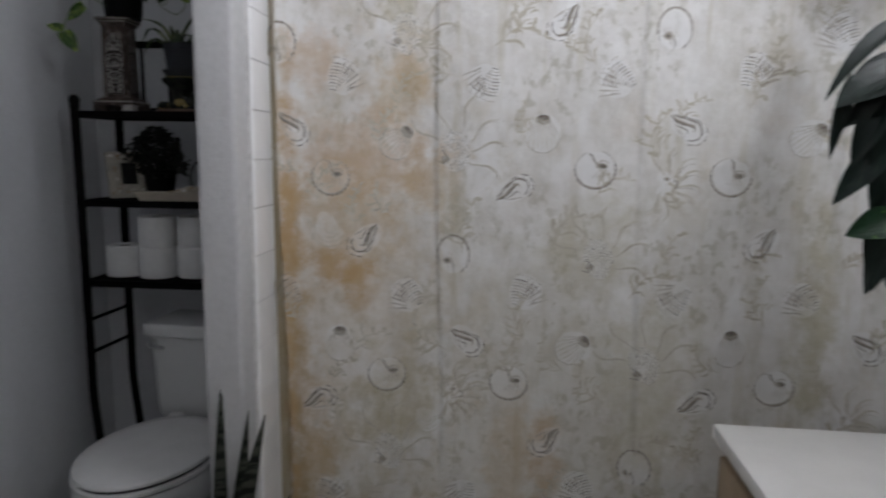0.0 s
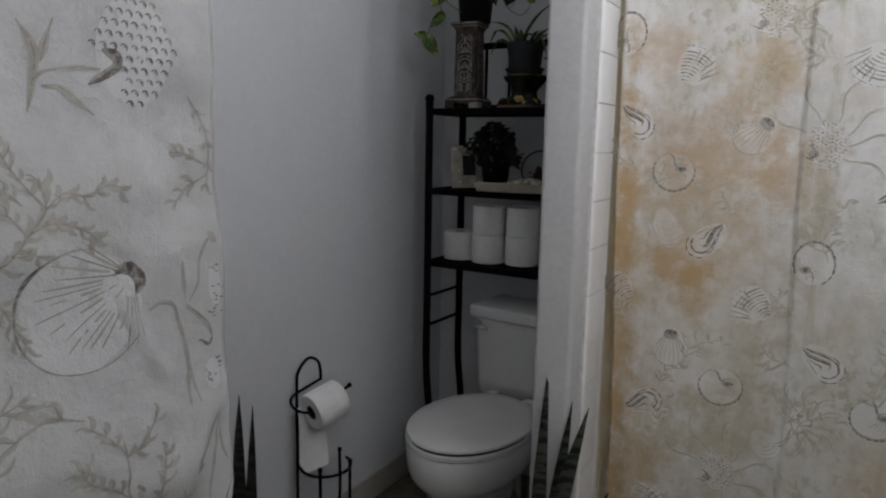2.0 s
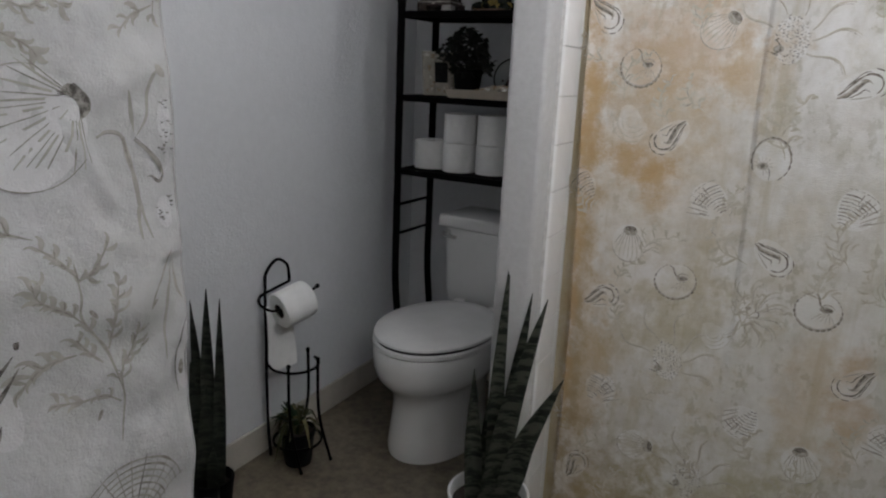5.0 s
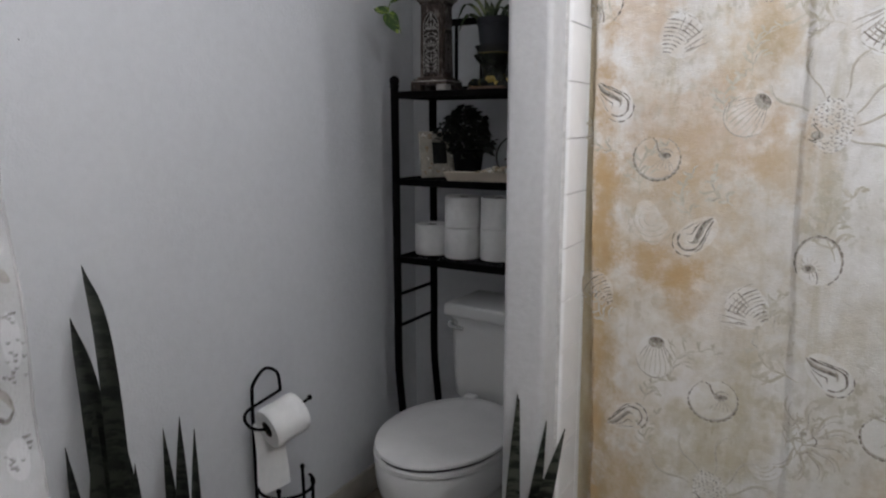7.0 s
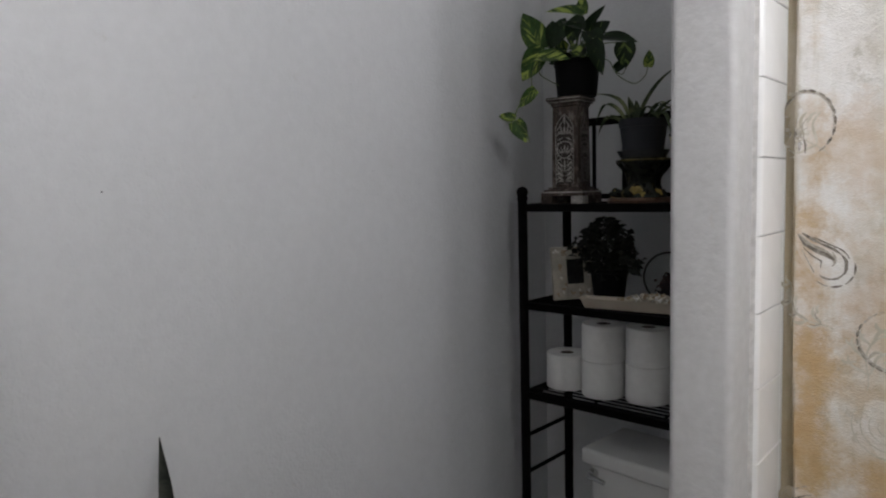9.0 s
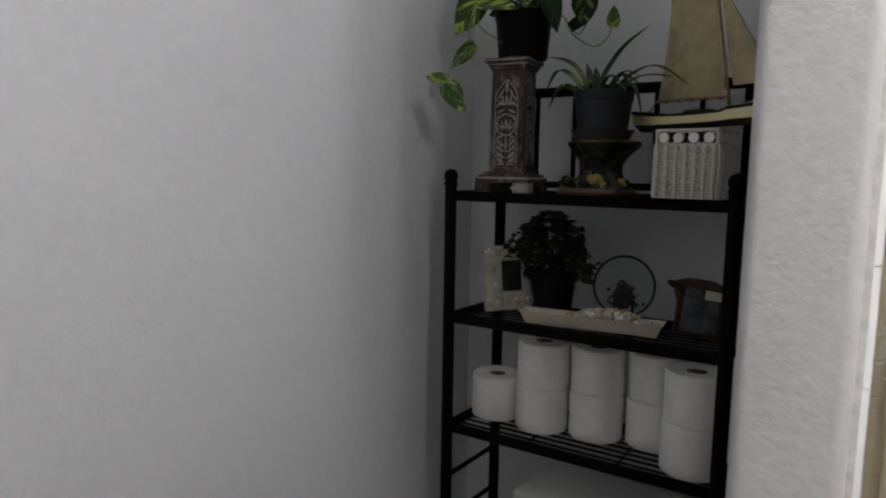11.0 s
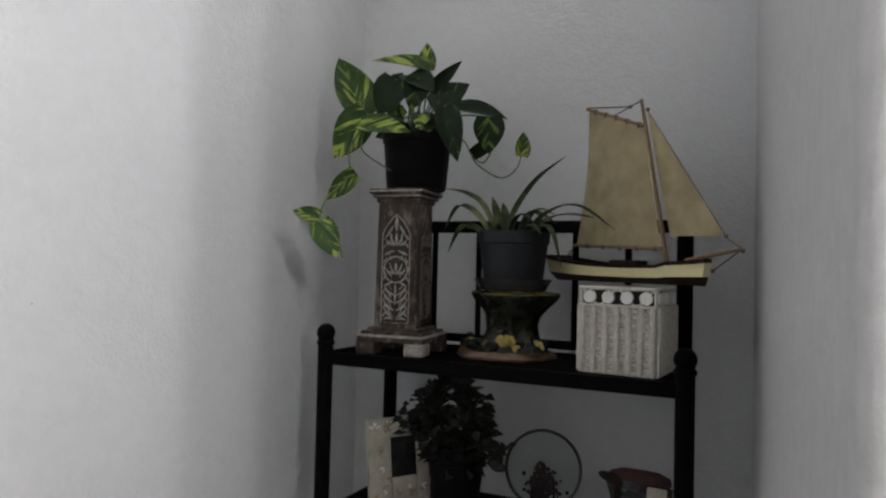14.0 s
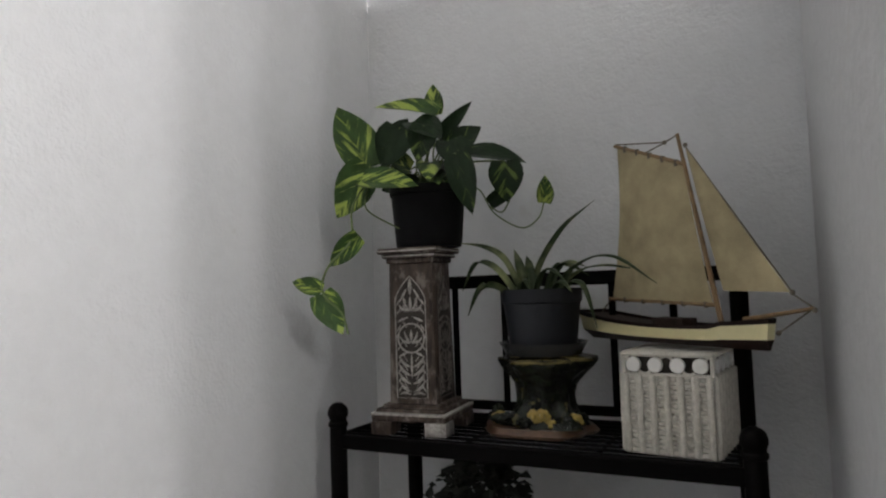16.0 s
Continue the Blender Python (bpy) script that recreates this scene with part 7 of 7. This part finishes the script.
    for u, v, q, r in ((2.0, 1.5, 0.12, 90), (2.2, 1.2, 0.14, 100), (2.22, 0.9, 0.14, 80), (2.05, 0.6, 0.14, 100), (1.95, 0.62, 0.12, 80), (2.0, 0.4, 0.12, 95)):
        pr.weed(u, v, q, r, rnd, "wash", 0.0040)
    pr.put(t, CLOTH2_PALE, WASH2, TAUPE2, INK2)


divider_curtain()


# ------------------------------------------------------------------ vanity and its plant
def vanity():
    px, py, zt = 1.872, -1.078, 0.830
    t = thing("vanity_cabinet", (2.15, -1.5, 0.0), "wood-fronted vanity cabinet with a white counter top", "vanity")
    rot = -1.5
    c = (px, py, 0)
    part("counter_top", turned(box(px, px + 0.55, py - 0.85, py, zt - 0.028, zt, 0.004), c, rot), COUNTER, t, "white counter top")
    part("body", turned(box(px + 0.025, px + 0.545, py - 0.83, py - 0.02, 0.09, zt - 0.028, 0.002), c, rot), CABINET, t)
    part("toe_kick", turned(box(px + 0.075, px + 0.545, py - 0.82, py - 0.03, 0.001, 0.09), c, rot), HULLD, t)
    for k in range(2):
        y1 = py - 0.03 - k * 0.40
        d = part("door", turned(box(px + 0.007, px + 0.024, y1 - 0.385, y1, 0.11, zt - 0.05, 0.003), c, rot), CABINET, t)
        part("knob", turned(ball((px - 0.004, y1 - (0.345 if k == 0 else 0.04), 0.55), 0.013, 10), c, rot), CHROME, d)


vanity()
HANGLEAF = leaf_variegated("philodendron_leaf", (0.007, 0.0135, 0.0105), (0.020, 0.034, 0.025), -0.05, True, 0.33)
YOUNGLEAF = leaf_variegated("young_philodendron_leaf", (0.008, 0.027, 0.011), (0.075, 0.18, 0.03), -0.05)
BIGLEAF = leaf_mesh("leaf", HANGLEAF, 0.7, 0.25, 0.30, 9)
FRESHLEAF = leaf_mesh("leaf", YOUNGLEAF, 0.6, 0.25, 0.25, 9)


def hanging_plant():
    c = (2.235, -1.20)
    t = thing("hanging_plant", (*c, 1.875), "dark green trailing philodendron in a hanging pot", "hanging plant")
    part("pot", lathe([(0.0, 1.875), (0.075, 1.875), (0.085, 1.885), (0.105, 2.015), (0.110, 2.025), (0.102, 2.025), (0.098, 2.005), (0.0, 2.00)], *c, 28), POTWHITE, t)
    part("soil", lathe([(0.0, 2.01), (0.098, 2.007)], *c, 20), SOIL, t)
    for k in range(3):
        a = radians(120 * k + 20)
        part("cord", tube([(c[0] + 0.106 * math.cos(a), c[1] + 0.106 * math.sin(a), 2.023), (c[0], c[1], 2.45)], 0.002, 5), STRING, t)
    part("hook", tube([(c[0], c[1], 2.44), (c[0], c[1], ZC)], 0.003, 6), BLACK, t)
    # base, tip, width, the way the upper side faces
    spec = [((2.058, -1.235, 1.530), (1.926, -1.250, 1.452), 0.046, (-0.45, -0.35, 0.8)), ((2.052, -1.262, 1.462), (1.948, -1.275, 1.428), 0.082, (-0.1, -0.75, 0.65)), ((1.984, -1.240, 1.440), (1.949, -1.250, 1.337), 0.026, (-0.6, -0.6, 0.2)),
            ((2.026, -1.255, 1.414), (1.977, -1.262, 1.326), 0.046, (-0.3, -0.8, 0.3)), ((2.032, -1.242, 1.340), (1.968, -1.250, 1.268), 0.046, (-0.3, -0.7, 0.6)), ((2.052, -1.250, 1.402), (2.027, -1.255, 1.236), 0.062, (-0.2, -0.9, 0.2)),
            ((2.045, -1.262, 1.241), (1.986, -1.268, 1.218), 0.052, (-0.1, -0.9, 0.4)), ((2.062, -1.240, 1.215), (2.027, -1.250, 1.123), 0.046, (-0.4, -0.8, 0.3)), ((2.055, -1.250, 1.442), (1.972, -1.250, 1.392), 0.060, (-0.1, -0.8, 0.6)),
            ((2.085, -1.240, 1.300), (2.052, -1.250, 1.205), 0.066, (-0.2, -0.9, 0.2)), ((2.085, -1.255, 1.225), (2.056, -1.260, 1.135), 0.056, (-0.1, -0.9, 0.3))]
    rnd = random.Random(12)
    for i in range(18):
        z = rnd.uniform(1.22, 1.70)
        b = Vector((rnd.uniform(2.070 if z < 1.50 else 2.085, 2.15), rnd.uniform(-1.25, -1.13), z))
        spec.append((b, b + Vector((rnd.uniform(-0.03, 0.03), rnd.uniform(-0.04, 0.03), rnd.uniform(-0.11, -0.05))), rnd.uniform(0.055, 0.085), (rnd.uniform(-0.6, 0.1), -0.75, rnd.uniform(0.2, 0.7))))
    for i, (b, tp, w, face) in enumerate(spec):
        piece("leaf", FRESHLEAF if i == 6 else BIGLEAF, t, leaf_pose(b, tp, w * 0.95, face, 12 * math.sin(i * 2.7)))
        if i < 11:
            b = Vector(b)
            part("stem", tube(smooth_line([(2.112, -1.205, b.z + 0.075), ((b.x + 2.112) / 2, -1.22, b.z + 0.045), b], 4), 0.0020, 5), STEM, t)
    part("vine", tube(smooth_line([(c[0] - 0.05, c[1], 2.015), (c[0] - 0.11, c[1] + 0.01, 1.985), (2.117, -1.200, 1.75), (2.107, -1.205, 1.515), (2.112, -1.202, 1.375), (2.127, -1.202, 1.255), (2.117, -1.202, 1.175)], 6), 0.003, 6), STEM, t)
    part("vine", tube(smooth_line([(c[0] - 0.03, c[1] + 0.03, 2.015), (2.140, -1.15, 1.995), (2.157, -1.17, 1.755), (2.157, -1.19, 1.455), (2.167, -1.19, 1.305)], 6), 0.003, 6), STEM, t)


hanging_plant()

# ------------------------------------------------------------------ light above the vanity
bar = thing("vanity_light", (XR, BAR[1], BAR[2]), "white vanity light bar with three bulb holders", "wall light")
part("backplate", box(XR - 0.03, XR, BAR[1] - 0.42, BAR[1] + 0.42, BAR[2] - 0.06, BAR[2] + 0.06, 0.004), LAMPGLASS, bar)
for k in (-1, 0, 1):
    bm = lathe([(0.0, 0.0), (0.026, 0.0), (0.03, 0.012), (0.024, 0.016), (0.0, 0.016)], 0, 0, 20)
    bmesh.ops.transform(bm, matrix=pose(XR - 0.03, BAR[1] + 0.3 * k, BAR[2], 0, -90, 0), verts=bm.verts)
    part("bulb_holder", bm, CHROME, bar, "chrome bulb holder")
    y, z = BAR[1] + 0.3 * k, BAR[2]
    # unseen cup round each bulb, added to hold light off the lower walls
    cup = [(0.0, z - 0.086), (0.040, z - 0.084), (0.070, z - 0.066), (0.086, z - 0.036), (0.089, z - 0.034), (0.090, z - 0.038), (0.074, z - 0.070), (0.042, z - 0.089), (0.0, z - 0.091)]
    sh = part("shade", lathe(cup, BAR[0], y, 32), OPAL, bar, "unseen opal glass cup open at the top, added to dim light below")
    part("shade_arm", tube(smooth_line([(XR - 0.03, y, z - 0.02), (XR - 0.06, y, z - 0.085), (BAR[0], y, z - 0.100), (BAR[0], y, z - 0.090)], 5), 0.006, 8), CHROME, sh)

# ------------------------------------------------------------------ wall tiles beside the curtain
def tile_mesh(round_edge):
    """One glazed tile; those at the wall's end have a rounded leading edge."""
    b = box(0, 0.008, -0.0520, 0.0520, -0.0520, 0.0520)
    lead = [e for e in b.edges if all(v.co.x > 0.007 and v.co.y < -0.05 for v in e.verts)]
    if round_edge:
        bmesh.ops.bevel(b, geom=lead, offset=0.0075, segments=4, profile=0.5, affect="EDGES")
        lead = []
    rest = [e for e in b.edges if all(v.co.x > 0.007 for v in e.verts) and abs(e.verts[0].co.z - e.verts[1].co.z) < 0.01] + lead
    bmesh.ops.bevel(b, geom=rest, offset=0.0012, segments=1, affect="EDGES")
    return finish(b, "tile", TILE)


TILES = tile_mesh(True), tile_mesh(False)
for col in range(2):
    for row in range(20):
        z = 1.414 - 0.05275 - 0.1055 * (row - 5)
        if 0.05 < z < 1.95:
            o = new("tile", TILES[col])
            o.location = (XP1 + 0.004, -0.8645 + col * 0.1055, z)
            o.parent = wall_p
